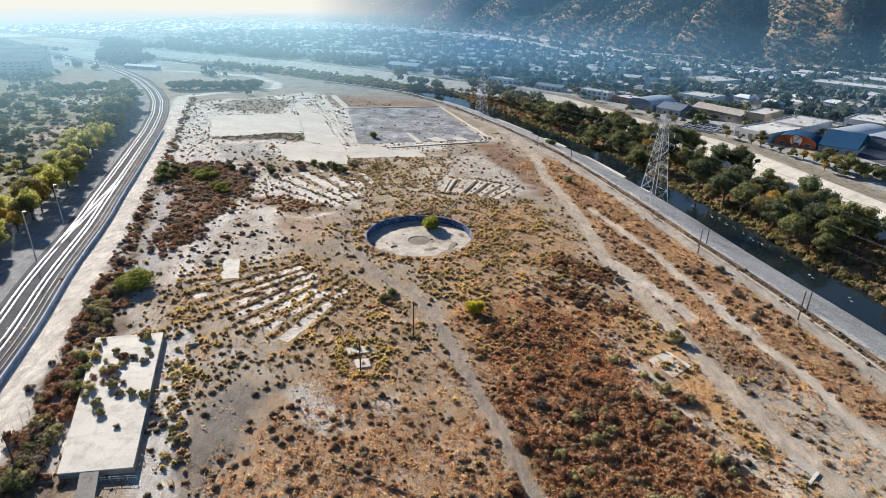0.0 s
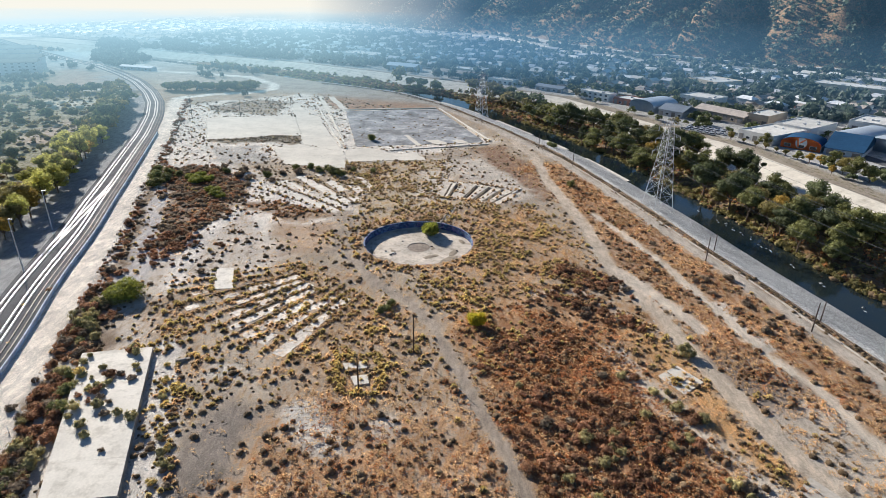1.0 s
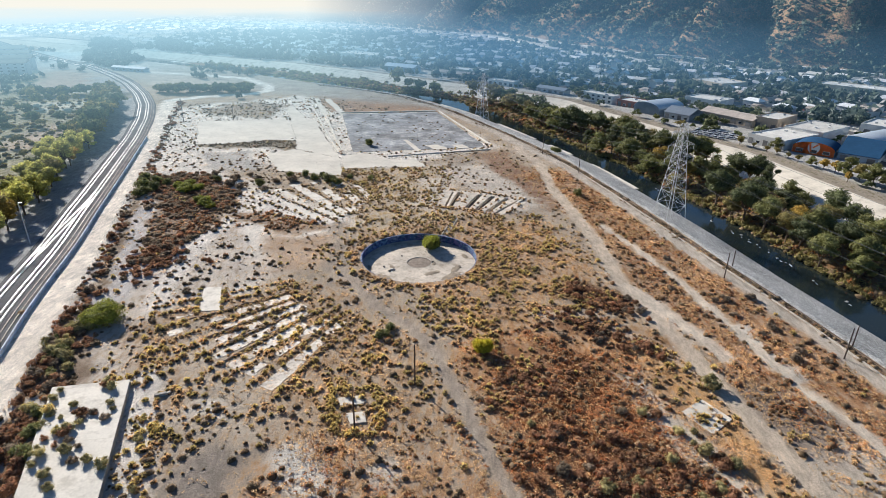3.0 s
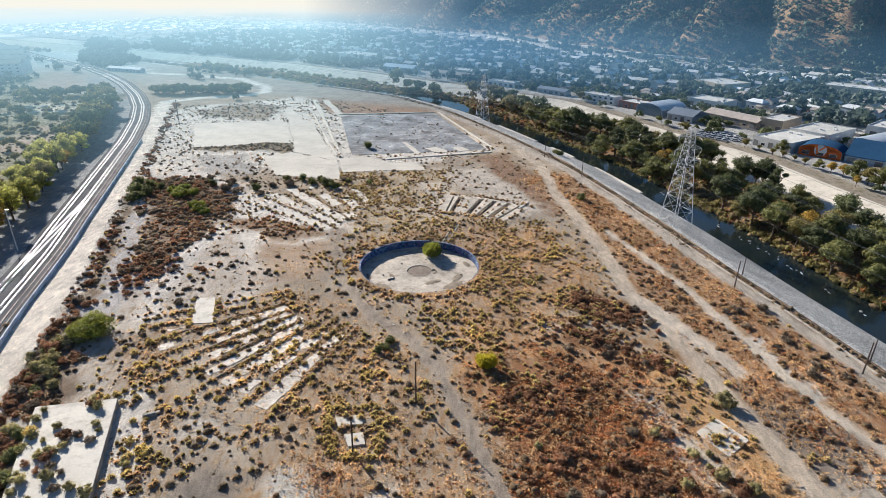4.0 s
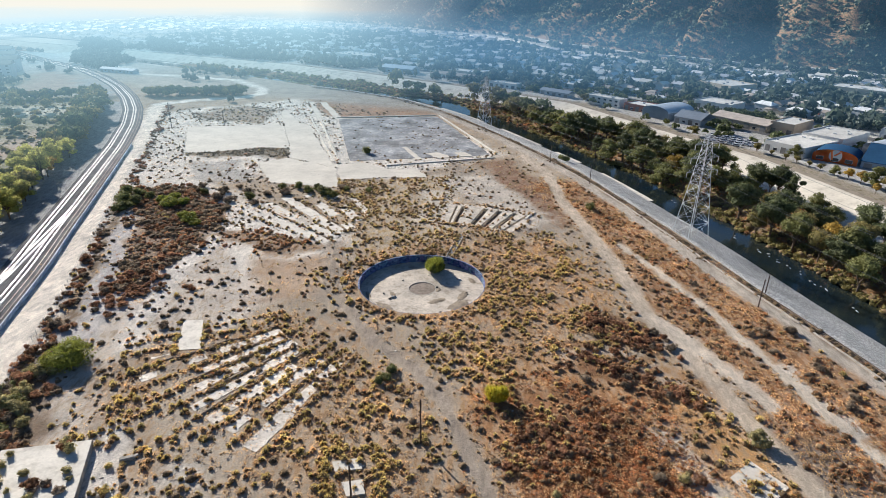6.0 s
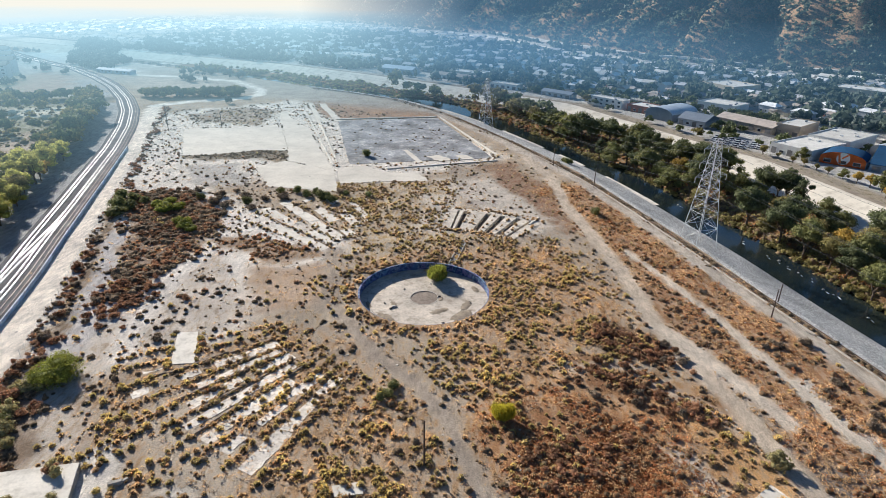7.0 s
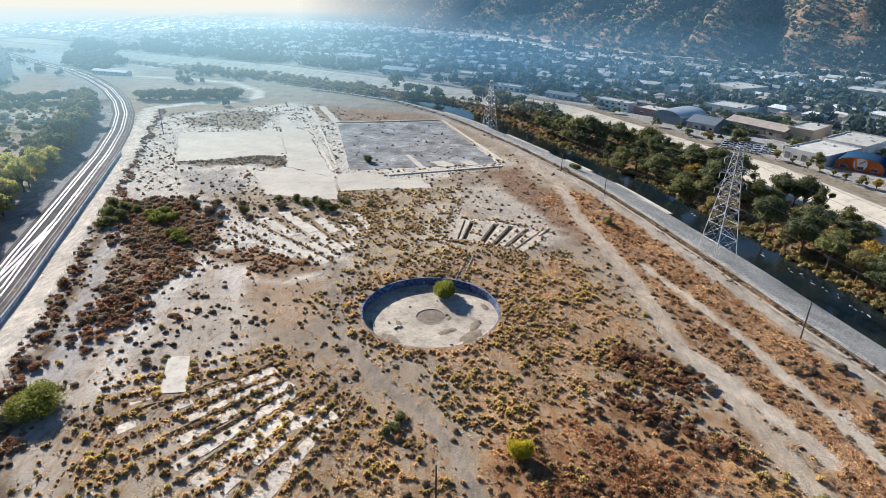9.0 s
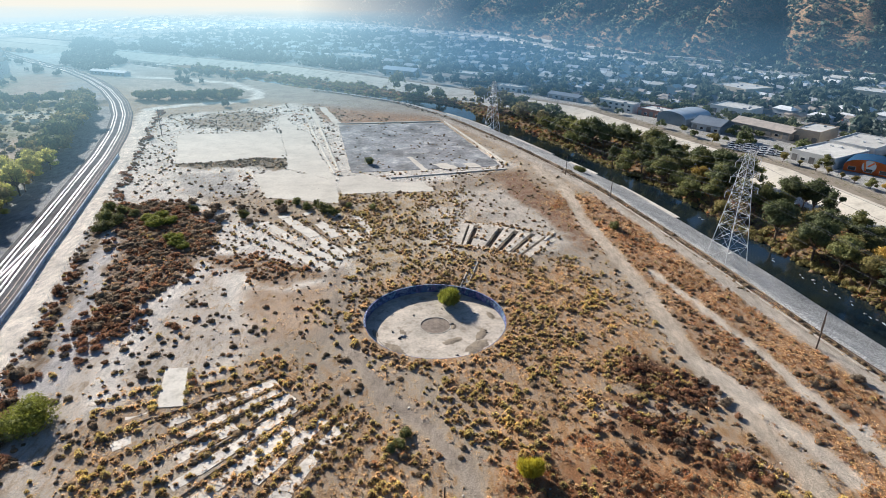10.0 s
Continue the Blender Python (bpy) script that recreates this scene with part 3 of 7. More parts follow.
near_line = rounded(resampled(NEAR_TOP[:12], 12), 1)
tagged(new("riprap_bank", mesh_of("riprap_bank", ribbon(near_line, [(-0.6, -0.4), (-0.5, 0.12), (1.2, 0.12), (7, -1.65), (14, -3.75), (24, -6.75)]), M_RIPRAP)),
       "sloping grey cobblestone river bank", "river bank", kind="structure")
far_line = rounded(resampled(FAR_TOP[1:], 12), 1)
tagged(new("concrete_bank", mesh_of("concrete_bank", ribbon(far_line, [(1.5, -0.5), (1.4, 0.25), (-0.2, 0.25), (-9, -2.2), (-20, -5.4), (-26, -6.6)]), M_BANK)),
       "broad pale concrete slope of the far river bank", "river bank", kind="structure")
M_PATH = surface("dusty_path", (0.31, 0.26, 0.205), 0.95, spec=0.1, var=0.25, big=0.1, fine=1.5, stain=(0.22, 0.18, 0.14))
tagged(new("bank_path", mesh_of("bank_path", ribbon(far_line, [(1.5, -0.3), (1.6, 0.10), (5.6, 0.10), (5.7, -0.3)]), M_PATH)),
       "narrow dusty path along the top of the bank", "path", kind="structure")
kerb_line = rounded(KERB_LINE, 2)
tagged(new("kerb", mesh_of("kerb", ribbon(kerb_line, [(2.6, -0.3), (2.6, 0.35), (3.0, 0.35), (3.0, -0.3)]), M_CONC_OLD)),
       "low weathered concrete kerb beside the river track", "kerb", kind="structure")


M_RUSTY = surface("rusty_rail", (0.10, 0.06, 0.045), 0.8, var=0.3)
old_track = thing("old_track", "rusty abandoned rails half buried along the river track", "railway track")
for o in (4.2, 5.7):
    part("rail", ribbon(shifted(kerb_line, o), [(-0.09, -0.05), (-0.07, 0.16), (0.07, 0.16), (0.09, -0.05)]), M_RUSTY, old_track)


toe_line = rounded(shifted(NEAR_TOP[:11], 18.6), 2)
for lo, hi in ((285, 330), (345, 372), (384, 430), (448, 500)):
    piece = [p for p in resampled(toe_line, 4) if lo < p[1] < hi]
    tagged(new("bank_toe", mesh_of("bank_toe", ribbon(piece, [(-1.3, -5.2), (-1.2, -4.72), (1.2, -4.78), (1.3, -5.6)]), M_CONC)), "bright concrete ledge at the water's edge", "ledge", kind="structure")


M_FOAM = surface("white_water", (0.40, 0.43, 0.45), 0.5, var=0.3, big=0.8, fine=4.0, bump=0.6, dist=0.06, spec=0.5)
M_BOULDER = surface("river_boulder", (0.26, 0.25, 0.23), 0.7, var=0.3, rnd=0.3)
rapids_rng = random.Random(31)
for k, (x, y) in enumerate(((114.8, 229.1), (115.6, 224.4), (117.2, 219.5), (118.3, 215.0), (118.8, 207.5), (113.2, 233.0), (120.5, 204.0), (121.6, 190.0), (124.0, 176.0), (110.0, 246.0), (127.0, 160.0), (101.0, 286.0))):
    bm = bmesh.new()
    long, wide = rapids_rng.uniform(0.5, 1.3), rapids_rng.uniform(0.12, 0.3)
    mid = bm.verts.new((0, 0, 0.10))
    rim = [bm.verts.new((math.cos(a) * long * w, math.sin(a) * wide * w, 0.0)) for a, w in ((i * math.tau / 20, rapids_rng.uniform(0.55, 1.2)) for i in range(20))]
    for i in range(20):
        bm.faces.new((mid, rim[i], rim[(i + 1) % 20]))
    foam = new("white_water", mesh_of("white_water", bm, M_FOAM))
    foam.matrix_basis = pose(x, y, WATER_Z + 0.012, 0, 0, rapids_rng.uniform(80, 130))
    tagged(foam, "streak of white water on the dark river", "white water", "rapids of the river")
    bm = bmesh.new()
    bmesh.ops.create_icosphere(bm, subdivisions=2, radius=rapids_rng.uniform(0.35, 0.7))
    for v in bm.verts:
        v.co *= rapids_rng.uniform(0.8, 1.12)
        v.co.z *= 0.7
    rock = new("boulder", mesh_of("boulder", bm, M_BOULDER))
    rock.matrix_basis = pose(x + rapids_rng.uniform(-1.2, 1.2), y + 2.2, WATER_Z - 0.12)
    tagged(rock, "grey boulder standing in the river", "boulder", "boulders in the river")

# ---- railway ----
rail_line = rounded(resampled(RAIL_LINE, 14), 2)
tagged(new("ballast_bed", mesh_of("ballast_bed", ribbon(rail_line, [(-7.2, -0.3), (-5.9, 0.22), (6.6, 0.22), (7.4, -0.3)]), M_BALLAST)),
       "dark grey gravel bed of the railway", "ballast", kind="structure")
RAIL_PROFILE = [(-0.075, 0.0), (-0.06, 0.17), (0.06, 0.17), (0.075, 0.0)]
# wide pale bands beside the rails: their glare, painted into a ballast colour
M_RAIL_GLARE = surface("rail_glare_ballast", (0.40, 0.39, 0.365), 0.8, spec=0.3, var=0.3, big=0.05, fine=1.2, bump=0.6, dist=0.06)
M_RAIL_DULL = surface("dull_rail_steel", (0.20, 0.17, 0.15), 0.6, 0.6, var=0.2)
crossover = []
for k in range(25):
    f = k / 24
    crossover.append((178 + 84 * f, -3.5 + 5.0 * (3 * f * f - 2 * f ** 3)))
for off, bright, label in ((-3.5, True, "curving railway track with bright worn rails"), (1.5, True, "curving railway track with bright worn rails"), (5.0, False, "dull siding track beside a concrete barrier"), (None, True, "bright crossover track joining two railway tracks")):
    track = thing("railway_track", label, "railway track", group="railway tracks")
    if off is None:
        centre = [(float(x_at(RAIL_LINE, y)) + o * 1.04, y) for y, o in crossover]
    else:
        centre = shifted(rail_line, off)
    for side in (-0.75, 0.75):
        rail = shifted(centre, side)
        part("rail", ribbon(rail, [(o, h + 0.30) for o, h in RAIL_PROFILE]), M_RAIL if bright else M_RAIL_DULL, track, "polished steel rail" if bright else "")
        if bright:
            part("dusty_shoulder", ribbon(rail, [(-0.50, 0.16), (-0.30, 0.30), (0.30, 0.30), (0.50, 0.16)] if off is not None else [(-0.5, 0.15), (-0.3, 0.292), (0.3, 0.292), (0.5, 0.15)]), M_RAIL_GLARE, track, "pale gravel band painted as the glare of the rail")
    if off is not None and bright:
        ties = bmesh.new()
        for (ax, ay), (bx, by) in zip(*(lambda p: (p, p[1:]))(resampled(centre[:90], 0.75))):
            box(0.26, 2.6, 0.12, ax, ay, 0.2, math.degrees(math.atan2(by - ay, bx - ax)), bm=ties)
        tagged(part("sleeper_bed", ties, M_SLEEPER, track), kind="stuff")

# the shaded face's blue skylight is mixed into this concrete colour
M_BARRIER = surface("sky_tinted_barrier", (0.50, 0.58, 0.68), 0.8, var=0.2, big=0.3, fine=2, stain=(0.3, 0.32, 0.35), rnd=0.15)
barrier = thing("barrier_wall", "long low grey-blue concrete barrier beside the railway", "barrier", kind="structure")
wall_line = resampled(rounded(shifted(rail_line, 7.7)[:95], 1), 6.0)
for (ax, ay), (bx, by) in zip(wall_line, wall_line[1:]):
    if -20 < ay < 470:
        n = math.hypot(bx - ax, by - ay)
        part("panel", box(n - 0.06, 0.28, 1.45, (ax + bx) / 2, (ay + by) / 2, -0.1, math.degrees(math.atan2(by - ay, bx - ax))), M_BARRIER, barrier)

fence = thing("wire_fence", "thin wire fence with steel posts along the dirt road", "fence")
fence_line = resampled(shifted(ROAD_LEFT, 6.0), 3.2)
post_mesh = mesh_of("post", rod((0, 0, -0.2), (0, 0, 2.1), 0.05, sides=5), M_STEEL)
for x, y in fence_line[:90]:
    part("post", post_mesh, None, fence, at=pose(x, y, 0))
for h in (0.7, 1.4, 2.0):
    part("wire", ribbon(fence_line[:90], [(-0.012, h), (0.012, h + 0.024)]), M_STEEL, fence)


# ---- the turntable pit ----
def polar(r, deg, cx=PIT_X, cy=PIT_Y):
    return cx + r * math.cos(radians(deg)), cy + r * math.sin(radians(deg))


def painted_wall():
    m, nt, bsdf = nodes_of("painted_pit_wall")
    pos = wire(nt, "NewGeometry").outputs["Position"]
    # navy base holds the wall's blue shade in its colour, beneath the graffiti
    base = mixed(nt, ranged(nt, noise_at(nt, pos, 0.8, 5), 0.4, 0.6), (0.045, 0.08, 0.19), (0.02, 0.04, 0.13))
    vor = wire(nt, "TexVoronoi", Vector=pos, Scale=0.55)
    tint = wire(nt, "HueSaturation", Color=vor.outputs["Color"], Saturation=0.5, Value=0.75).outputs["Color"]
    blue = mixed(nt, 0.75, tint, (0.025, 0.08, 0.27))
    c = mixed(nt, ranged(nt, noise_at(nt, pos, 1.1, 3, 0.7), 0.48, 0.52), base, blue)
    c = mixed(nt, ranged(nt, noise_at(nt, pos, 2.3, 2, 0.5), 0.66, 0.68), c, (0.55, 0.66, 0.78))
    nt.links.new(c, bsdf.inputs["Base Color"])
    bsdf.inputs["Roughness"].default_value = 0.75
    return m


def ring_of(profile, a0=0, a1=360, steps=96, bm=None):
    """A profile (radius, height) turned about the pit's centre."""
    bm = bm or bmesh.new()
    rows = []
    for k in range(steps + 1):
        a = a0 + (a1 - a0) * k / steps
        rows.append([bm.verts.new((*polar(r, a), z)) for r, z in profile])
    for a, b in zip(rows, rows[1:]):
        for c in range(len(profile) - 1):
            bm.faces.new((a[c], a[c + 1], b[c + 1], b[c]))
    return bm


# lane floor coloured dark for the shade of a sunken gully
M_LANE = surface("shade_dark_concrete", (0.20, 0.195, 0.19), 0.9, var=0.3, big=0.3, fine=2.0, bump=0.3)
pit = thing("turntable_pit", "round sunken concrete turntable pit with a painted wall", "turntable pit", pose(0, 0, 0))
M_PITWALL = painted_wall()
for k in range(24):
    top = 0.12 if 1 <= k < 13 else -0.07
    part("wall_panel", ring_of([(PIT_R, top), (PIT_R, -PIT_DEEP - 0.2), (PIT_R + 0.45, -PIT_DEEP - 0.2), (PIT_R + 0.45, top), (PIT_R, top)], k * 15 + 0.12, k * 15 + 14.88, 4), M_PITWALL, pit, "painted concrete wall panel")
part("coping", ring_of([(PIT_R - 0.08, 0.12), (PIT_R - 0.08, 0.2), (PIT_R + 0.4, 0.2), (PIT_R + 0.4, -0.1)], 20, 196, 80), M_PITWALL, pit)
M_PITFLOOR = surface("pit_floor_concrete", (0.54, 0.465, 0.38), 0.9, var=0.28, big=0.12, fine=1.6, bump=0.5, stain=(0.27, 0.215, 0.16))
part("floor", ring_of([(4.2, -PIT_DEEP), (8, -PIT_DEEP + 0.02), (14, -PIT_DEEP + 0.03), (PIT_R + 0.1, -PIT_DEEP + 0.05)], 0, 360, 72), M_PITFLOOR, pit)
M_HUB = surface("pit_hub_dirt", (0.24, 0.19, 0.15), 0.95, var=0.3, big=0.6, fine=3, bump=0.7, dist=0.1)
part("hub", ring_of([(0.0, -PIT_DEEP - 0.12), (1.0, -PIT_DEEP - 0.05), (3.4, -PIT_DEEP - 0.12), (4.3, -PIT_DEEP - 0.06)], 0, 360, 36), M_HUB, pit, "sunken dirt-filled hub")
part("hub_kerb", ring_of([(4.05, -PIT_DEEP - 0.1), (4.05, -PIT_DEEP + 0.05), (4.3, -PIT_DEEP + 0.05), (4.35, -PIT_DEEP - 0.1)], 0, 360, 48), M_CONC_OLD, pit)
part("ring_rail", ring_of([(16.6, -PIT_DEEP), (16.6, -PIT_DEEP + 0.14), (16.75, -PIT_DEEP + 0.14), (16.75, -PIT_DEEP)], 60, 250, 96), M_CONC_OLD, pit)


def drift(x, y, long, wide, turn, z, seed):
    """A low drift of blown earth with a ragged outline."""
    rng = random.Random(seed)
    bm = bmesh.new()
    mid = bm.verts.new((0, 0, 0.16))
    rings = []
    for f, h in ((0.35, 0.13), (0.7, 0.07), (1.0, -0.02)):
        rings.append([bm.verts.new((math.cos(a) * long * f * w, math.sin(a) * wide * f * w, h)) for a, w in ((k * math.tau / 22, rng.uniform(0.72, 1.2)) for k in range(22))])
    for k in range(22):
        bm.faces.new((mid, rings[0][k], rings[0][(k + 1) % 22]))
        for a, b in zip(rings, rings[1:]):
            bm.faces.new((a[k], b[k], b[(k + 1) % 22], a[(k + 1) % 22]))
    ob = new("earth_drift", mesh_of("earth_drift", bm, M_DRIFT, True))
    ob.matrix_basis = pose(x, y, z, 0, 0, turn)
    return tagged(ob, "low dark drift of blown earth on the pit floor", "earth drift", "earth drifts")


M_DRIFT = surface("blown_earth", (0.27, 0.215, 0.155), 0.95, var=0.35, big=0.5, fine=2.4, bump=0.7, dist=0.08)
for k, (a, r, long, wide) in enumerate(((228, 15.5, 4.0, 1.5), (252, 17.3, 3.6, 1.1), (284, 17.0, 3.2, 1.2), (318, 15.0, 4.6, 2.0), (340, 13.0, 3.6, 1.4), (205, 9.5, 1.8, 0.8), (352, 5.0, 1.6, 0.8), (300, 9.0, 3.4, 1.2), (20, 16.5, 2.6, 1.0), (196, 16.6, 2.4, 0.9))):
    drift(*polar(r, a), long, wide, a + 90, -PIT_DEEP + 0.03, k)
M_JUNK = surface("dark_scrap", (0.05, 0.045, 0.04), 0.8, var=0.3)
for k, (a, r, n) in enumerate(((214, 10.4, 0.7), (216, 11.6, 0.5), (198, 12, 0.45), (28, 13.2, 0.6), (8, 4.6, 0.55), (140, 8.0, 0.35), (80, 9.2, 0.4), (350, 13.6, 0.3), (346, 14.2, 0.3), (268, 15.8, 0.4), (244, 16.4, 0.35), (292, 15.4, 0.4))):
    scrap = thing("scrap", "piece of dark scrap on the pit floor", "scrap", pose(*polar(r, a), -PIT_DEEP + 0.03, 0, 0, k * 47), "scrap in the pit")
    part("body", box(n * 1.5, n, n * 0.6, 0, 0, 0, bevel=n * 0.15), M_JUNK if k % 3 else M_CONC, scrap)
    part("broken_piece", box(n * 0.8, n * 0.5, n * 0.4, n * 1.1, n * 0.4, 0, 33, bevel=n * 0.1), M_JUNK if k % 2 else M_CONC_OLD, scrap)


lane_way = thing("access_lane", "narrow sunken-looking lane between low kerbs beside the pit", "access lane", kind="structure")
part("lane_floor", prism([polar(19.6, 63.0), polar(19.6, 67.6), polar(40, 72.0), polar(40, 69.8)], -0.2, 0.04), M_LANE, lane_way)
for a0, a1 in ((62.4, 69.5), (68.2, 72.3)):
    (ax, ay), (bx, by) = polar(19.7, a0), polar(40, a1)
    part("side_kerb", box(math.hypot(bx - ax, by - ay), 0.3, 0.45, (ax + bx) / 2, (ay + by) / 2, -0.1, math.degrees(math.atan2(by - ay, bx - ax)), bevel=0.05), M_CONC_OLD, lane_way)


# ---- concrete left of the buildings ----
def slab(name, pts, z, material, label, low=-0.3, rough_edge=0.0, parent=None):
    rng = random.Random(int(pts[0][0] * 7 + pts[0][1]))
    if rough_edge:
        line = resampled([*pts, pts[0]], 1.6)
        pts = [(x + rng.uniform(-rough_edge, rough_edge), y + rng.uniform(-rough_edge, rough_edge)) for x, y in line]
    if parent:
        return part(name, prism(pts, low, z), material, parent)
    return tagged(new(name, mesh_of(name, prism(pts, low, z), material)), label, "concrete slab", kind="structure")


def lerp2(a, b, k):
    return a[0] + (b[0] - a[0]) * k, a[1] + (b[1] - a[1]) * k


# the raised loading platform
M_RAILING = surface("white_painted_tube", (0.78, 0.77, 0.74), 0.5, var=0.06)
dock = thing("loading_platform", "raised pale concrete loading platform with a short ramp", "platform")
da, db, dc, dd = (-86.0, 122.1), (-70.5, 125.2), (-55.7, 79.5), (-68.5, 77.5)
for k in range(5):
    a, b = lerp2(da, dd, k / 5), lerp2(db, dc, k / 5)
    c, d = lerp2(db, dc, (k + 1) / 5), lerp2(da, dd, (k + 1) / 5)
    a, b = lerp2(a, d, 0.002), lerp2(b, c, 0.002)
    part("deck_panel", prism([a, b, c, d], 1.25, 1.5 + 0.006 * (k % 2)), M_CONC, dock)
part("retaining_wall", prism([da, db, dc, dd], -0.3, 1.25), M_CONC_OLD, dock, "shaded grey base wall")
ramp = bmesh.new()
ra, rb = lerp2(dd, dc, 0.30), lerp2(dd, dc, 0.55)
vs = [ramp.verts.new((*p, z)) for p, z in ((ra, 1.45), (rb, 1.45), ((rb[0] + 2.6, rb[1] - 7.5), 0.0), ((ra[0] + 2.6, ra[1] - 7.5), 0.0), (ra, -0.2), (rb, -0.2))]
for f in ((0, 1, 2, 3), (0, 3, 4), (1, 5, 2), (4, 3, 2, 5), (0, 4, 5, 1)):
    ramp.faces.new([vs[i] for i in f])
part("ramp", ramp, M_CONC_OLD, dock)
railing = thing("railing", "white tubular railing at the foot of the platform", "railing")
for k in range(5):
    x, y = lerp2((-60.6, 77.3), (-54.6, 78.0), k / 4)
    part("post", rod((x, y, -0.2), (x, y, 1.05), 0.05, sides=6), M_RAILING, railing)
for z in (0.55, 1.05):
    part("rail", rod((-60.6, 77.3, z), (-54.6, 78.0, z), 0.05, sides=6), M_RAILING, railing)
slab("platform_apron", [(-92, 121), (-87, 121.5), (-69.5, 77), (-74, 76)], 0.07, M_CONC_OLD, "dusty concrete strip beside the loading platform", rough_edge=0.25)
slab("small_slab", [(-71.6, 171.8), (-66.6, 172.2), (-62.3, 158.6), (-67.7, 157.9)], 0.18, M_CONC, "small bright concrete slab among tufts")
foot = thing("footing", "broken square concrete footing in dry grass", "concrete footing")
part("base", prism([(50.5, 118.6), (54.3, 111.9), (60.2, 116.5), (56.3, 122.8)], -0.3, 0.12), M_CONC, foot)
for (ax, ay), (bx, by) in (((54.3, 111.9), (60.2, 116.5)), ((60.2, 116.5), (56.3, 122.8)), ((53.0, 114.5), (58.3, 119))):
    part("upstand", box(math.hypot(bx - ax, by - ay), 0.45, 0.2, (ax + bx) / 2, (ay + by) / 2, 0, math.degrees(math.atan2(by - ay, bx - ax)), bevel=0.06), M_STALL, foot)
foot_b = thing("footing", "low square concrete footing beside the dirt road", "concrete footing")
part("base", prism([(65.0, 84.5), (68, 79.5), (72, 83), (69, 88)], -0.3, 0.12), M_CONC_OLD, foot_b)
part("upstand", box(4.8, 0.6, 0.28, 69.9, 81.2, 0, 41, bevel=0.06), M_CONC, foot_b)
foot_c = thing("footing", "pale concrete footings in a ring of yellow tufts", "concrete footing")
part("base", prism([(-23.5, 121.5), (-18.3, 122.6), (-17.6, 119.8), (-22.6, 119)], -0.2, 0.22), M_CONC, foot_c)
part("base", prism([(-21.0, 116.4), (-17.2, 117.2), (-16.4, 113.9), (-19.6, 113.2)], -0.2, 0.25), M_CONC, foot_c)

# the wide concrete floors of the vanished sheds
M_FLOOR = surface("dusty_cream_concrete", (0.60, 0.545, 0.46), 0.85, var=0.12, big=0.06, fine=0.9, bump=0.15, stain=(0.50, 0.445, 0.37))
NW_SLABS = [
    ("shed_floor", [(-160.3, 397.8), (-149, 402.7), (-117.2, 407.5), (-105.9, 415.2), (-86.8, 352.9), (-103, 352.1), (-115.4, 346.2), (-132.9, 340.3), (-138.3, 340.1)], "wide pale dusty concrete floor of a vanished shed"),
    ("shed_floor", [(-116.8, 456.8), (-112.4, 457.1), (-93.3, 413.3), (-87.4, 409.2), (-67.6, 350.7), (-55.5, 316), (-81.7, 333), (-86.3, 352.9), (-105.5, 415.6)], "long pale concrete floor with joints"),
    ("shed_floor", [(-81.7, 332.6), (-55.6, 315.6), (-51, 296.8), (-50, 286.2), (-58.8, 287.3), (-80.9, 292), (-95.4, 323.2)], "pale cracked concrete apron with dirty edges"),
    ("shed_floor", [(-54.8, 320.6), (-42.3, 325.6), (-33.6, 317.3), (-23, 313.5), (-16.8, 318), (-10.1, 302.2), (-27.3, 301.5), (-50.5, 297)], "broken pale concrete apron"),
    ("shed_floor", [(-103.4, 487.4), (-85.2, 424.6), (-81.1, 424.9), (-100.2, 487.7)], "narrow pale concrete strip"),
    ("shed_floor", [(-91.4, 488.3), (-68.1, 427.3), (-73.3, 426.9), (-96.2, 488)], "narrow pale concrete strip"),
]
for name, pts, label in NW_SLABS:
    floor = thing(name, label, "concrete floor", kind="structure")
    slab("floor_panel", pts, 0.10 + 0.012 * (len(pts) % 3), M_FLOOR, label, rough_edge=0.7, parent=floor)
slab("asphalt_lot", [(-72, 429), (-6.8, 441.5), (22.6, 343.8), (-50, 328.5)], 0.12, M_LOT, "large grey cracked asphalt lot with weeds", rough_edge=0.4)
for name, a, b, w, h in (("lot_kerb", (-92.8, 436.8), (-57.7, 326), 1.0, 0.45), ("lot_kerb", (-86.5, 437.1), (-54.4, 323.5), 1.0, 0.5), ("lot_wall", (-5.6, 443.4), (25.5, 346.5), 1.2, 0.8), ("lot_kerb", (-31, 321), (24.4, 338.6), 1.6, 0.5), ("lot_kerb", (-74, 433), (-8, 445), 1.4, 0.6)):
    tagged(new(name, mesh_of(name, box(math.hypot(b[0] - a[0], b[1] - a[1]), w, h, (a[0] + b[0]) / 2, (a[1] + b[1]) / 2, 0, math.degrees(math.atan2(b[1] - a[1], b[0] - a[0])), bevel=0.1), M_CONC)),
           "long low broken concrete kerb at the edge of the lot", "kerb", kind="structure")


for k, pts in enumerate(([(-25.2, 357.2), (-22.6, 357.6), (-13.2, 333.0), (-16.4, 332.2)], [(-12, 345), (-5, 347.5), (2, 338), (-6, 335.5)], [(3, 347), (9, 348.5), (13, 341), (7, 339.5)])):
    slab("lot_strip", pts, 0.17 + 0.01 * k, M_FLOOR, "pale broken concrete strip on the asphalt lot", rough_edge=0.35)


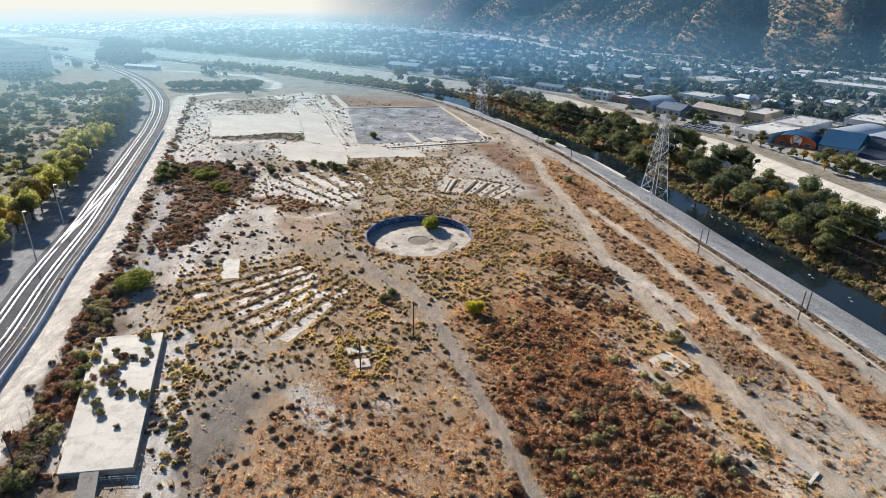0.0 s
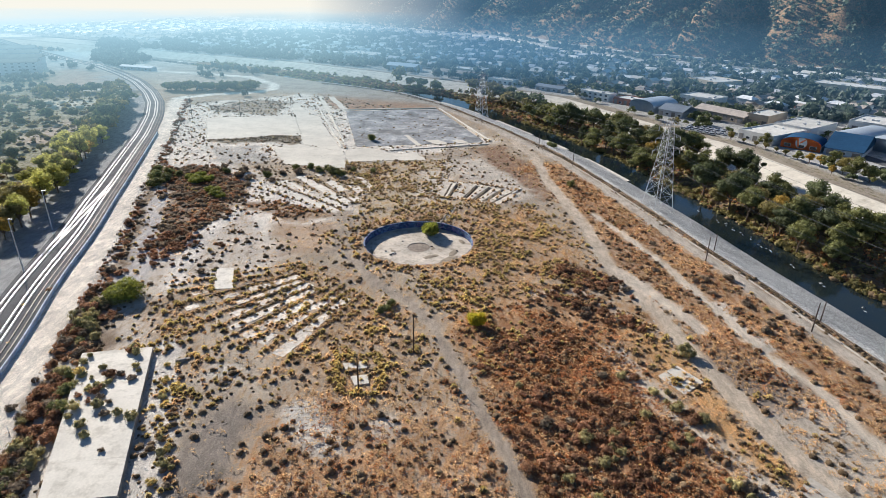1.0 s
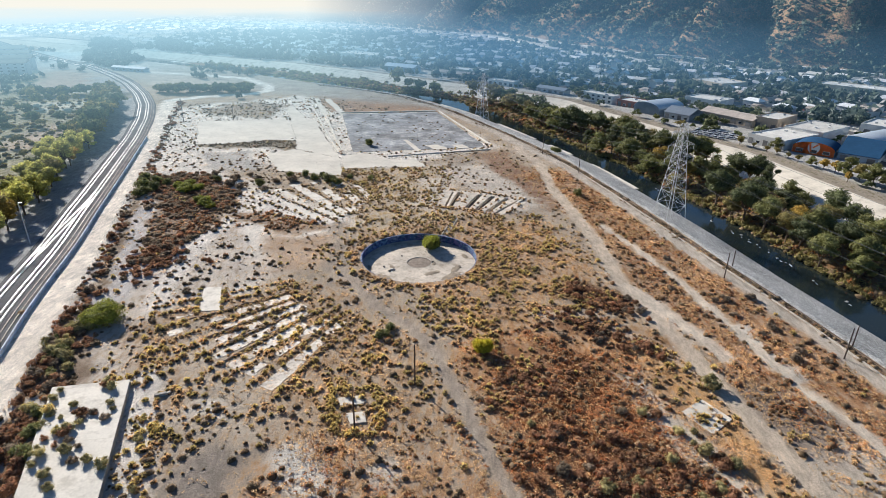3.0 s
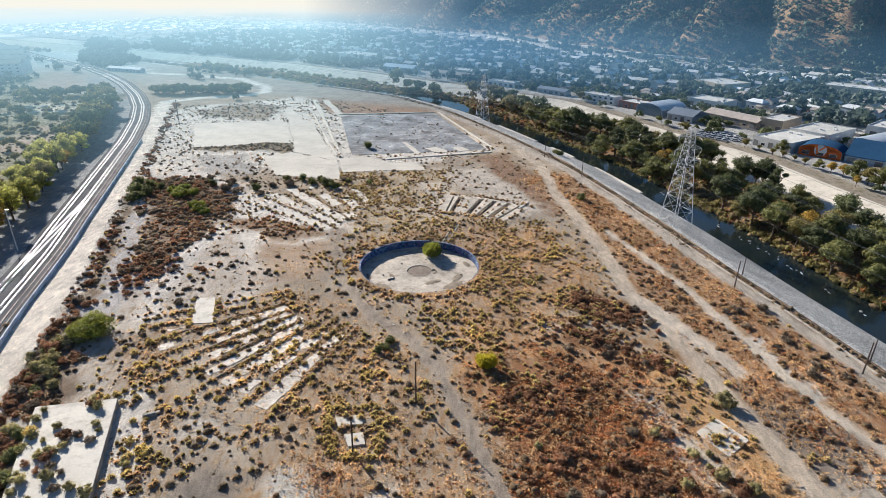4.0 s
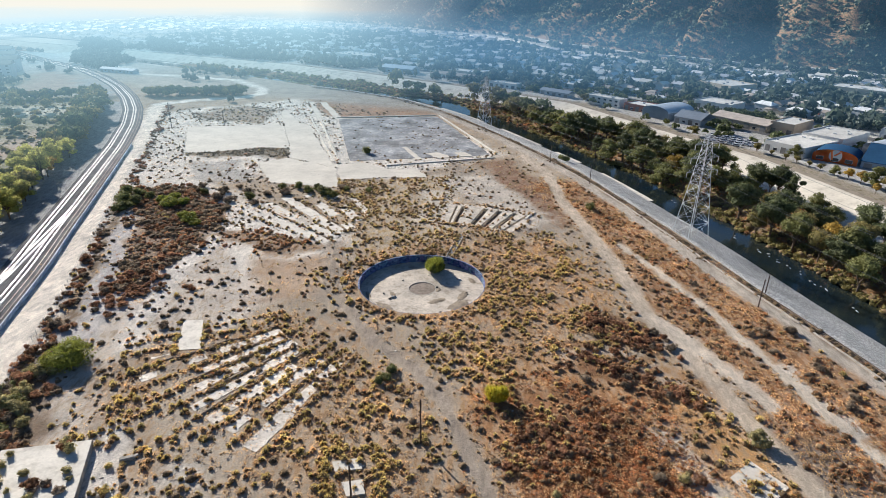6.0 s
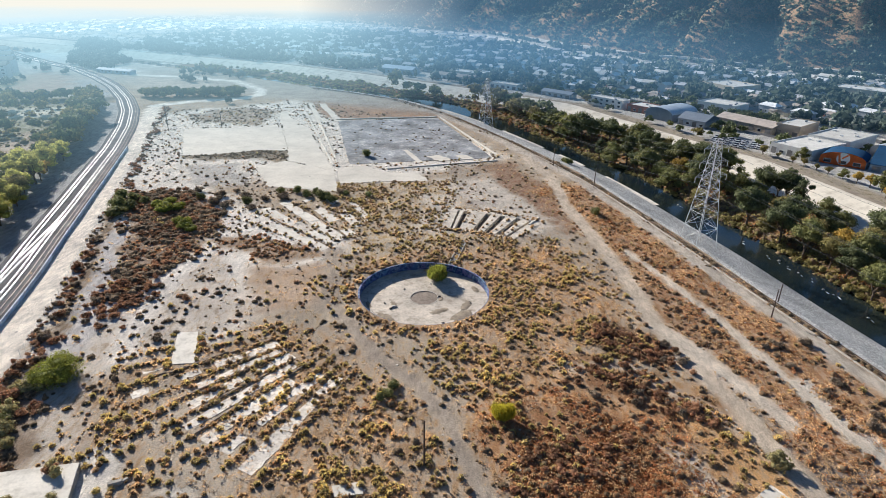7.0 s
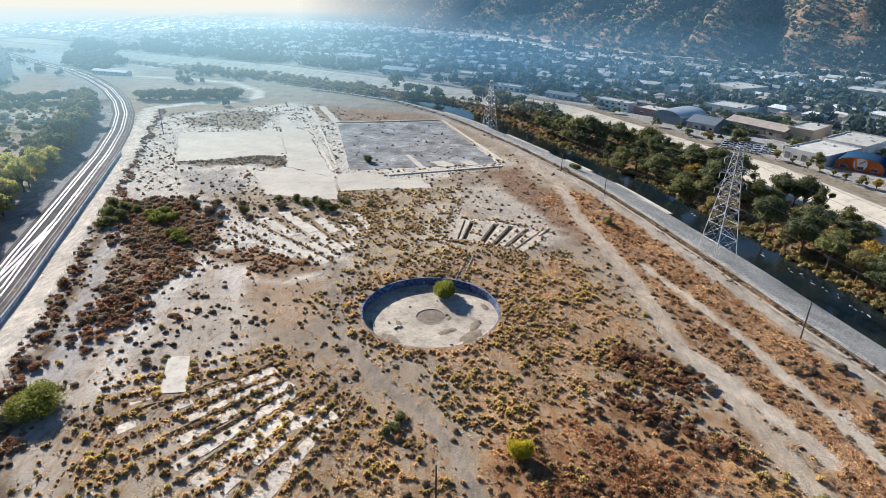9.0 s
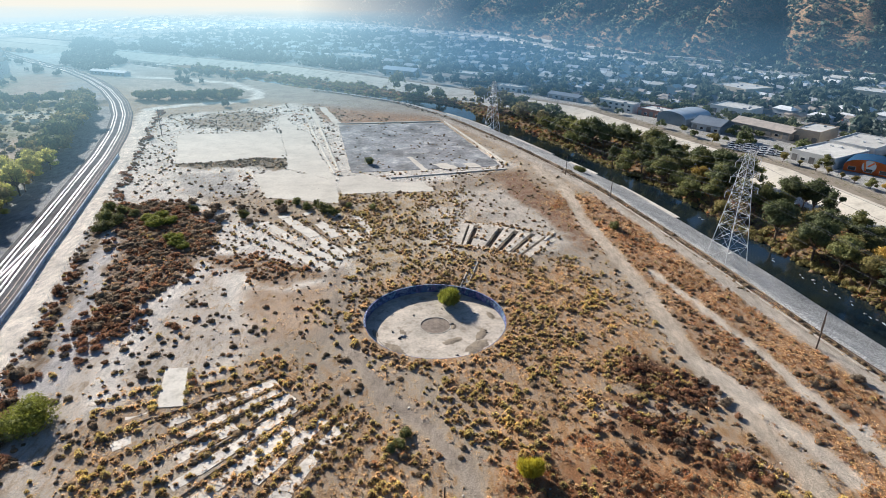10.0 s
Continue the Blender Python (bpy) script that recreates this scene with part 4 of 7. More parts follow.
def radial_pieces(name, deg, r0, r1, width, z, material, label, seed, gap=0.25, chunk=(3, 8), wide=0.3):
    """A stall's floor strip that points at the pit, broken into pieces with earth between them."""
    rng = random.Random(seed)
    strip = thing(name, label, "concrete strip", group="engine stall strips")
    r = r0
    while r < r1 - 1:
        n = min(rng.uniform(*chunk), r1 - r)
        if rng.random() > gap:
            w = width * rng.uniform(1.15 - wide, 1.25 + wide * 0.4)
            x, y = polar(r + n / 2, deg)
            side = rng.uniform(-0.2, 0.2)
            low_side = [(-n / 2 + n * i / 5 + rng.uniform(-.2, .2), -w / 2 + rng.uniform(-.16, .16)) for i in range(6)]
            top_side = [(n / 2 - n * i / 5 + rng.uniform(-.2, .2), w / 2 + rng.uniform(-.16, .16)) for i in range(6)]
            pts = low_side + top_side
            part("piece", prism(pts, -0.2, z + rng.uniform(-0.03, 0.03)), material, strip, at=pose(x, y, 0, rng.uniform(-.4, .4), rng.uniform(-.4, .4), deg) @ pose(0, side, 0))
        r += n
    return strip


for k, (deg, r0, r1, w, gap) in enumerate(((-113.6, 46, 78, 3.0, 0.0), (-118.8, 47, 76, 2.2, 0.15), (-123.2, 46, 76, 2.9, 0.1), (-128.0, 48, 76, 2.4, 0.2), (-132.6, 46, 72, 2.6, 0.2), (-137.0, 47, 72, 1.9, 0.3), (-141.4, 46, 80, 2.2, 0.3), (-147, 50, 76, 1.6, 0.5))):
    radial_pieces("stall_strip", deg, r0, r1, w, 0.06, M_STALL, "broken pale concrete stall strip between tufts", 40 + k, gap)
for k, (deg, r0, r1, w, gap) in enumerate(((112, 60, 84, 3.0, 0.1), (117.5, 56, 90, 3.4, 0.1), (123, 50, 94, 3.2, 0.15), (128.5, 48, 96, 3.6, 0.05), (134, 46, 94, 3.2, 0.15), (139.5, 45, 90, 3.4, 0.05), (145, 46, 86, 2.2, 0.3))):
    radial_pieces("stall_strip", deg, r0, r1, w, 0.07, M_CONC, "pale concrete stall strip with weeds along its joints", 80 + k, gap, (5, 12), 0.15)

M_RIDGE = surface("earthy_low_wall", (0.33, 0.25, 0.18), 0.95, var=0.35, big=0.4, fine=2.0, bump=0.6, dist=0.08, rnd=0.2)
for deg, r0, r1 in ((-110.8, 44, 76), (-117.0, 45, 74), (-125.6, 45, 76), (-130.4, 46, 70), (-135.2, 45, 72), (-139.2, 44, 74), (-144.5, 46, 78), (114.7, 56, 88), (125.8, 50, 92), (136.6, 48, 92)):
    ridge = thing("stall_wall", "low crumbled earth-stained stall wall", "low wall", group="engine stall walls")
    rr = random.Random(int(deg * 10))
    r = r0
    while r < r1:
        n = rr.uniform(2, 6)
        if rr.random() < 0.75:
            part("piece", box(n * 0.96, rr.uniform(0.35, 0.6), rr.uniform(0.25, 0.5), *polar(r + n / 2, deg + rr.uniform(-.3, .3)), -0.05, deg + rr.uniform(-2, 2), bevel=0.08), M_RIDGE, ridge)
        r += n

# the fan of inspection trenches
fan = thing("inspection_floor", "pale concrete floor with dark open inspection trenches", "concrete floor", kind="structure")
FAN_CUTS = [(52.0, 0), (55.6, 1.1), (59.7, 2.1), (64.9, 2.3), (69.9, 2.2), (77.6, 1.8), (80.0, 0.8), (84.0, 0)]
R0, R1, R2, R3 = 48.8, 50.2, 69.5, 71.6


def fan_piece(a0, w0, a1, w1, r0, r1, z0, z1):
    pts = []
    for r, fwd in ((r0, 1), (r1, -1)):
        lo, hi = a0 + math.degrees(w0 / 2 / r), a1 - math.degrees(w1 / 2 / r)
        row = [polar(r, lo + (hi - lo) * i / 4) for i in range(5)]
        pts += row if fwd > 0 else row[::-1]
    return prism(pts, z0, z1)


M_FAN = surface("earth_covered_concrete", (0.60, 0.53, 0.44), 0.9, var=0.25, big=0.25, fine=2.0, bump=0.4, stain=(0.34, 0.26, 0.18), rnd=0.12)
part("floor_panel", fan_piece(52, 0, 84, 0, R0, R1, -1.6, 0.03), M_FAN, fan)
part("floor_panel", fan_piece(52, 0, 84, 0, R2, R3, -1.6, 0.03), M_FAN, fan)
for (a0, w0), (a1, w1) in zip(FAN_CUTS, FAN_CUTS[1:]):
    part("floor_panel", fan_piece(a0, w0, a1, w1, R1, R2, -1.6, 0.115), M_FAN, fan)
M_TRENCH = surface("dark_trench_floor", (0.12, 0.10, 0.085), 0.95, var=0.3)
for a, w in FAN_CUTS[1:-1]:
    x, y = polar((R1 + R2) / 2, a)
    part("trench_floor", box(R2 - R1 + 0.4, w + 0.4, 0.2, x, y, -1.45, a), M_TRENCH, fan)
tagged(new("broken_beam", mesh_of("broken_beam", box(9, 0.9, 0.5, 31.5, 253.5, 0, 58, bevel=0.08), M_CONC)), "long pale concrete beam lying on the dirt", "concrete beam")


# ---- distance ----
def glowing_haze_sheet():
    """Morning haze painted as glow on a see-through sheet: thin and blue before the hills, thick and bright towards the
    sun.
    """
    m = bpy.data.materials.new("painted_haze_glow")
    m.use_nodes = True
    nt = m.node_tree
    nt.nodes.clear()
    out = nt.nodes.new("ShaderNodeOutputMaterial")
    pos = wire(nt, "NewGeometry").outputs["Position"]
    spot = wire(nt, "SeparateXYZ", Vector=pos)

    def calc(how, a, b):
        n = nt.nodes.new("ShaderNodeMath")
        n.operation = how
        for slot, v in zip(n.inputs, (a, b)):
            if isinstance(v, bpy.types.NodeSocket):
                nt.links.new(v, slot)
            else:
                slot.default_value = v
        return n.outputs[0]

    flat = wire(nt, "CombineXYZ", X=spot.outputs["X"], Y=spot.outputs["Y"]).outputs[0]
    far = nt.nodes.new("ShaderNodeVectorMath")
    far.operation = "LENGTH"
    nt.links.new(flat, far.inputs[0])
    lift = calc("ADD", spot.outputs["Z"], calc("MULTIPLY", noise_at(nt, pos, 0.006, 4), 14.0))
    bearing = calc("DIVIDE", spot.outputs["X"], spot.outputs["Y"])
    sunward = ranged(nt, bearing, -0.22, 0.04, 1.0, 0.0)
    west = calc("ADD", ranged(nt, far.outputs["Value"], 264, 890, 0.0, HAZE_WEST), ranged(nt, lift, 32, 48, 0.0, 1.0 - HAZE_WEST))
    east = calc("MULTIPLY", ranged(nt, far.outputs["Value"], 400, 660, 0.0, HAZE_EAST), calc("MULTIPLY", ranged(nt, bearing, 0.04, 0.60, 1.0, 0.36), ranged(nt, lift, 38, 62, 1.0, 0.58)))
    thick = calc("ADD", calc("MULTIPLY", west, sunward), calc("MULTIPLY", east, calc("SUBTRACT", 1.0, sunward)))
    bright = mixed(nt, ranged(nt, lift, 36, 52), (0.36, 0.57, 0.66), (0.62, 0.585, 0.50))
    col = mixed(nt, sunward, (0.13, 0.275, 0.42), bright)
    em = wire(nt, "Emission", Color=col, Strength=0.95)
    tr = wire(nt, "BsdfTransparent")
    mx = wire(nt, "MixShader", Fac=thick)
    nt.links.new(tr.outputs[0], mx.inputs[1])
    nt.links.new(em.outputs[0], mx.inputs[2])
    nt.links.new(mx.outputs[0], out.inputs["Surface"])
    return m


# added glowing sheet, curved in front of the far plain, town and hills
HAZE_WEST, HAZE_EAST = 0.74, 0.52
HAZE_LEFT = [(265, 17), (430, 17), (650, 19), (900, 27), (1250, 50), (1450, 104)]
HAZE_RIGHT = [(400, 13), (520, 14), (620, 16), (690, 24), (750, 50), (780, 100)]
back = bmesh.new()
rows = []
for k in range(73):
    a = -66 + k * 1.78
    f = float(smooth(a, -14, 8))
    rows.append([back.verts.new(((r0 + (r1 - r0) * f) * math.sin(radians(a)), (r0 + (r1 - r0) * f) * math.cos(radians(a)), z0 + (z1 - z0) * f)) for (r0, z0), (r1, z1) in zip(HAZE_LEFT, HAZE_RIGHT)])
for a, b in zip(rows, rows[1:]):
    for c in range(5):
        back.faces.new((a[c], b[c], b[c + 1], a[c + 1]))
tagged(new("backdrop", mesh_of("backdrop", back, glowing_haze_sheet())), "glowing see-through sheet added as morning haze before the far plain", "backdrop", kind="structure")


# ---- vegetation ----
def leaf_cloud(rng, n, size, lobes, tangent=0.7):
    """Single leaves strewn over the skins of several lobes (centre, radii)."""
    weight = np.array([l[1][0] * l[1][1] for l in lobes])
    which = rng.choice(len(lobes), n, p=weight / weight.sum())
    c, r = np.array([l[0] for l in lobes])[which], np.array([l[1] for l in lobes])[which]
    d = rng.normal(size=(n, 3))
    d[:, 2] = np.where(d[:, 2] < -0.25, -d[:, 2] * 0.6, d[:, 2])
    d /= np.linalg.norm(d, axis=1)[:, None]
    p = c + d * r * rng.uniform(0.62, 1.06, (n, 1))
    a = np.cross(d, rng.normal(size=(n, 3)))
    a /= np.linalg.norm(a, axis=1)[:, None] + 1e-9
    b = np.cross(d, a) * tangent + d * rng.normal(0, 1 - tangent + 0.25, (n, 1))
    b /= np.linalg.norm(b, axis=1)[:, None] + 1e-9
    s = size * rng.uniform(0.6, 1.4, (n, 1))
    v = np.stack([p - a * s * 0.5 - b * s * 0.35, p + a * s * 0.5 - b * s * 0.35, p + b * s * 0.75], 1).reshape(-1, 3)
    return v, np.arange(3 * n).reshape(-1, 3)


def spiky(rng, n, width=0.16):
    """Blades that spread from one root into a rounded tuft of radius and height 1."""
    a, up = rng.uniform(0, 2 * np.pi, n), rng.uniform(0.15, 1.0, n)
    tip = np.stack([np.cos(a) * np.sqrt(1 - up ** 2) * 1.0, np.sin(a) * np.sqrt(1 - up ** 2) * 1.0, up * 0.95], 1) * rng.uniform(0.75, 1.15, (n, 1))
    root = tip * rng.uniform(0.15, 0.45, (n, 1)) * np.array([1, 1, 0.6])
    side = np.cross(tip, rng.normal(size=(n, 3)))
    side /= np.linalg.norm(side, axis=1)[:, None]
    w = width * rng.uniform(0.7, 1.4, (n, 1))
    v = np.stack([root, tip + side * w, tip - side * w], 1).reshape(-1, 3)
    return v, np.arange(3 * n).reshape(-1, 3)


def domed(rng, spikes, width=0.12, tall=0.9, lumps=0.16, fine=2):
    """A solid rounded bush with twigs standing out all over it."""
    bm = bmesh.new()
    bmesh.ops.create_icosphere(bm, subdivisions=fine, radius=0.82)
    bmesh.ops.delete(bm, geom=[v for v in bm.verts if v.co.z < -0.4], context="VERTS")
    bmesh.ops.triangulate(bm, faces=bm.faces)
    bm.verts.ensure_lookup_table()
    v = np.array([p.co[:] for p in bm.verts]) * rng.uniform(1 - lumps, 1 + lumps, (len(bm.verts), 1))
    t = np.array([[p.index for p in f.verts] for f in bm.faces])
    bm.free()
    v[:, 2] = np.maximum(v[:, 2], -0.05) * tall
    sv, st = spiky(rng, spikes, width)
    sv = sv.reshape(-1, 3, 3)
    sv[:, 0] = sv[:, 1:].mean(1) * 0.55
    return np.concatenate([v, sv.reshape(-1, 3) * np.array([1, 1, tall])]), np.concatenate([t, st + len(v)])


def broom(rng, blades, fine=1, spread=0.85, tall=1.3, width=0.11):
    """A rounded clump: a lumpy woody heart, coloured dark for the clump's shaded sides, under a close coat of short
    twigs.
    """
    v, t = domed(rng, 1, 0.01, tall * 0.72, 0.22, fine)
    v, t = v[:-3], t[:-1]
    v = v * np.array([spread, spread, 1.0])
    a, up = rng.uniform(0, 2 * np.pi, blades), rng.uniform(0.05, 1.0, blades) ** 0.8
    out = np.sqrt(1 - up ** 2) * spread
    tip = np.stack([np.cos(a) * out, np.sin(a) * out, up * tall * 0.78 + 0.06], 1) * rng.uniform(0.86, 1.14, (blades, 1))
    root = tip * rng.uniform(0.55, 0.8, (blades, 1))
    side = np.cross(tip, rng.normal(size=(blades, 3)))
    side /= np.linalg.norm(side, axis=1)[:, None]
    w = width * rng.uniform(0.8, 1.6, (blades, 1))
    lean = side * rng.normal(0, 0.10, (blades, 1))
    sv = np.stack([tip + lean, root + side * w, root - side * w], 1).reshape(-1, 3)
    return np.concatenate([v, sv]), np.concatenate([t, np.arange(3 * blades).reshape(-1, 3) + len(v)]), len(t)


def cored(rng, lobes, n, size):
    """Leaves over solid lobes."""
    V, T, base = [], [], 0
    for c, r in lobes:
        bm = bmesh.new()
        bmesh.ops.create_icosphere(bm, subdivisions=1 if n > 700 else 2, radius=0.72)
        v = np.array([p.co[:] for p in bm.verts]) * rng.uniform(0.78, 1.1, (len(bm.verts), 1))
        T.append(np.array([[p.index for p in f.verts] for f in bm.faces]) + base)
        bm.free()
        V.append(v * np.array(r) + np.array(c))
        base += len(v)
    lv, lt = leaf_cloud(rng, n, size, [(c, tuple(np.array(r) * 1.06)) for c, r in lobes])
    return np.concatenate([*V, lv]), np.concatenate([*T, lt + base])


def strewn(name, templates, spots, sizes, material, label, rng, squash=(0.75, 1.15), ground=None):
    """Many small plants as one mesh; a template's first faces, where counted, are its woody heart, coloured dark as if
    in shade.
    """
    V, T, W, base = [], [], [], 0
    kind = rng.integers(0, len(templates), len(spots))
    for k, (tv, tf, *wood) in enumerate(templates):
        at = spots[kind == k]
        if not len(at):
            continue
        s = sizes[kind == k]
        a = rng.uniform(0, 2 * np.pi, len(at))
        ca, sa = np.cos(a)[:, None], np.sin(a)[:, None]
        x = (tv[None, :, 0] * ca - tv[None, :, 1] * sa) * s[:, None] + at[:, :1]
        y = (tv[None, :, 0] * sa + tv[None, :, 1] * ca) * s[:, None] + at[:, 1:2]
        z = tv[None, :, 2] * s[:, None] * rng.uniform(*squash, (len(at), 1)) + (land(at[:, 0], at[:, 1]) if ground is None else ground)[:, None] - 0.03
        V.append(np.stack([x, y, z], 2).reshape(-1, 3))
        T.append((tf[None] + (base + np.arange(len(at)) * len(tv))[:, None, None]).reshape(-1, 3))
        base += len(at) * len(tv)
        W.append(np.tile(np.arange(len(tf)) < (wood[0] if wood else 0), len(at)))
    me = fast_mesh(name, np.concatenate(V), np.concatenate(T))
    me.materials.append(material)
    me.materials.append(M_TWIG_SHADE)
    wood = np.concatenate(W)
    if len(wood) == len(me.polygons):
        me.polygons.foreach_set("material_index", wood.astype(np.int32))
    return tagged(new(name, me), label, "shrubs", kind="stuff")


NP = np.random.default_rng(5)
KEEP_CLEAR = [s[1] for s in NW_SLABS] + [[(-71.6, 171.8), (-66.6, 172.2), (-62.3, 158.6), (-67.7, 157.9)], [da, db, dc, dd], [(-72, 429), (-6.8, 441.5), (22.6, 343.8), (-50, 328.5)]]


def is_clear(x, y, roads=True, slabs=True):
    ok = np.hypot(x - PIT_X, y - PIT_Y) > PIT_R + 0.9
    ok &= ~sector(x, y, 49.6, 70.5, 52, 84)
    if slabs:
        for pts in KEEP_CLEAR:
            ok &= in_poly(x, y, pts) < -0.2
    if roads:
        for line, half in ((MAIN_ROAD, 2.6), (SIDE_ROAD, 1.6), (MID_PATH, 1.5), (ROAD_LEFT, 5.0), (ROAD_NORTH, 4), (KERB_LINE, 2.5), ([(55, 176), (60, 166), (66, 150), (68.5, 140)], 2.2)):
            ok &= line_far(x, y, line)[0] > half
    ok &= x < x_at(NEAR_TOP, y) - 1.2
    return ok


def sown(pts, per_m2, clump=0.5, seed=1, soft=7.0, **kw):
    """Spots in an area of the plan, in loose clumps."""
    xs, ys = [p[0] for p in pts], [p[1] for p in pts]
    x0, x1, y0, y1 = min(xs) - soft, max(xs) + soft, min(ys) - soft, max(ys) + soft
    n = int((x1 - x0) * (y1 - y0) * per_m2)
    x, y = NP.uniform(x0, x1, n), NP.uniform(y0, y1, n)
    odds = 0.5 + clump * (wander(x, y, 4.2, seed) + 0.8 * wander(x, y, 13, seed + 4)) * 0.8
    edge = smooth(in_poly(x + 4 * wander(x, y, 7, 9), y + 4 * wander(x, y, 7, 12), pts), -soft, soft)
    ok = (NP.uniform(0, 1, n) < odds * 1.25 * edge) & is_clear(x, y, **kw)
    return np.stack([x[ok], y[ok]], 1)


def along_rays(degs, r0, r1, step, jitter):
    out = []
    for d in degs:
        for r in np.arange(r0, r1, step):
            if NP.uniform() < 0.82:
                x, y = polar(r + NP.uniform(-step, step) * 0.5, d)
                out.append((x + NP.normal(0, jitter), y + NP.normal(0, jitter)))
    p = np.array(out)
    return p[is_clear(p[:, 0], p[:, 1], slabs=False) & (in_poly(p[:, 0], p[:, 1], KEEP_CLEAR[6]) < -0.8)]


tufts = [broom(NP, 44, 1, NP.uniform(0.75, 1.0), NP.uniform(1.2, 1.6), 0.15) for _ in range(8)]
brush = [broom(NP, 32, 2, NP.uniform(0.9, 1.15), NP.uniform(1.0, 1.35), 0.10) for _ in range(8)]
tufts_far = [broom(NP, 15, 1, 0.85, NP.uniform(1.3, 1.7), 0.20) for _ in range(6)]
brush_far = [broom(NP, 15, 1, 1.05, NP.uniform(1.0, 1.35), 0.20) for _ in range(6)]


def strewn_by_depth(name, near, far, spots, sizes, material, label, split=222):
    """Those along the flight in full, those beyond it simpler."""
    close = spots[:, 1] < split
    strewn(name, near, spots[close], sizes[close], material, label, NP)
    strewn(name, far, spots[~close], sizes[~close], material, label, NP)


grass = [broom(NP, 11, 1, 0.85, 1.25, 0.19) for _ in range(5)]
grass = [(v[t[-11:].min():], t[-11:] - t[-11:].min()) for v, t, _ in grass]

SITE = [(-104, 60), (-118, 180), (-150, 300), (-200, 440), (-110, 500), (-20, 440), (40, 345), (84, 215), (110, 60)]
STALLS_SW = [(-22, 156), (-34, 150), (-44, 118), (-72, 132), (-84, 150), (-46, 172), (-30, 178)]
GOLD_EAST = [(-22, 174), (-6, 172), (8, 158), (44, 166), (48, 196), (40, 232), (14, 236), (12, 205), (2, 176)]
GOLD_NORTH = [(-36, 220), (-30, 215), (10, 216), (10, 244), (-2, 262), (2, 300), (-56, 298), (-40, 250)]
GOLD_SOUTH = [(-78, 146), (-40, 116), (-12, 112), (-8, 148), (-34, 110), (-62, 96), (-80, 128)]
RED_SOUTH = [(6, 142), (22, 150), (42, 140), (46, 118), (54, 92), (58, 64), (18, 64), (12, 100)]
RED_EAST = [(36, 300), (58, 300), (82, 220), (94, 155), (106, 90), (68, 118), (60, 170), (52, 232)]
LEFT_PATCH = [(-137, 284), (-112, 284), (-92, 264), (-85, 240), (-90, 208), (-94, 189), (-98, 189), (-109, 220), (-121, 247)]
ROADSIDE = shifted(ROAD_LEFT, 6.2) + shifted(ROAD_LEFT, 9.6)[::-1]

gold_spots = np.concatenate([
    along_rays([-111, -116.6, -121, -125.4, -130.4, -134.8, -139, -144, -149, -153], 41, 82, 0.5, 0.42),
    along_rays([109, 114.8, 120.2, 125.8, 131.2, 136.8, 142.2, 148], 46, 92, 0.9, 0.8),
    sown(GOLD_EAST, 0.9, 1.3, 2), sown(GOLD_NORTH, 0.8, 0.9, 3), sown(GOLD_SOUTH, 0.36, 1.9, 6), sown([(-65.5, 124), (-61.5, 124), (-44.5, 76), (-47.5, 74)], 1.1, 0.5, 28, soft=1.5), sown(STALLS_SW, 0.22, 0.6, 8), sown([(-32, 178), (-28, 214), (-36, 218), (-44, 200)], 0.4, 0.6, 18), sown([(-6, 174), (12, 164), (12, 150), (2, 146), (-10, 166)], 1.3, 0.4, 17, soft=4),
    sown([(24, 160), (44, 160), (62, 130), (64, 100), (72, 66), (64, 66), (56, 108), (44, 140)], 0.6, 0.7, 15, soft=3), sown([(68, 112), (78, 112), (92, 80), (80, 66), (74, 84)], 0.12, 0.9, 20, soft=3), sown([(-24, 160), (-16, 152), (-6, 134), (-4, 112), (-30, 120), (-34, 150)], 0.8, 0.6, 16), sown([(0, 160), (14, 150), (24, 156), (20, 130), (14, 104), (8, 130)], 0.7, 0.6, 19),
    sown(SITE, 0.03, 2.2, 14)])
M_STRAW = surface("dry_grass_straw", (0.70, 0.475, 0.25), 0.85, var=0.35, big=0.09, fine=0.8, bump=0, island=0.3, through_light=0.45, spec=0.1)
NP.shuffle(gold_spots)
third = len(gold_spots) * 3 // 5
strewn_by_depth("yellow_brush", tufts, tufts_far, gold_spots[third:], 0.38 + 0.72 * NP.uniform(0, 1, len(gold_spots) - third) ** 1.5, M_TUFT, "scattered yellow-green tufts of rabbitbrush on bare dirt")
strewn_by_depth("straw_brush", tufts, tufts_far, gold_spots[:third], 0.26 + 0.6 * NP.uniform(0, 1, third) ** 1.4, M_STRAW, "scattered straw-brown tufts of dry brush")
red_spots = np.concatenate([sown([(27, 162), (45, 159), (59, 138), (48, 138), (28, 153)], 0.5, 0.6, 69, soft=3), sown([(11, 130), (32, 137), (38, 133), (33, 122), (13, 120)], 0.5, 0.6, 70, soft=3), sown(RED_SOUTH, 0.40, 1.5, 21), sown([(14, 100), (46, 104), (56, 62), (18, 62)], 0.34, 1.2, 29, soft=5), sown(RED_EAST, 0.24, 1.0, 22), sown([(-42, 60), (-30, 108), (6, 116), (14, 98), (16, 60)], 0.17, 1.5, 23), sown([(38, 178), (56, 176), (58, 158), (40, 156)], 0.5, 0.3, 24), sown(LEFT_PATCH, 0.12, 0.9, 25, soft=3), sown([(-87, 232), (-68, 237), (-43, 221), (-63, 214)], 0.55, 0.5, 27, soft=3), sown(SITE, 0.012, 0.8, 26)])
strewn_by_depth("rust_brush", brush, brush_far, red_spots, 0.32 + 0.85 * NP.uniform(0, 1, len(red_spots)) ** 2, M_RUST, "dense rust-brown dry brush")
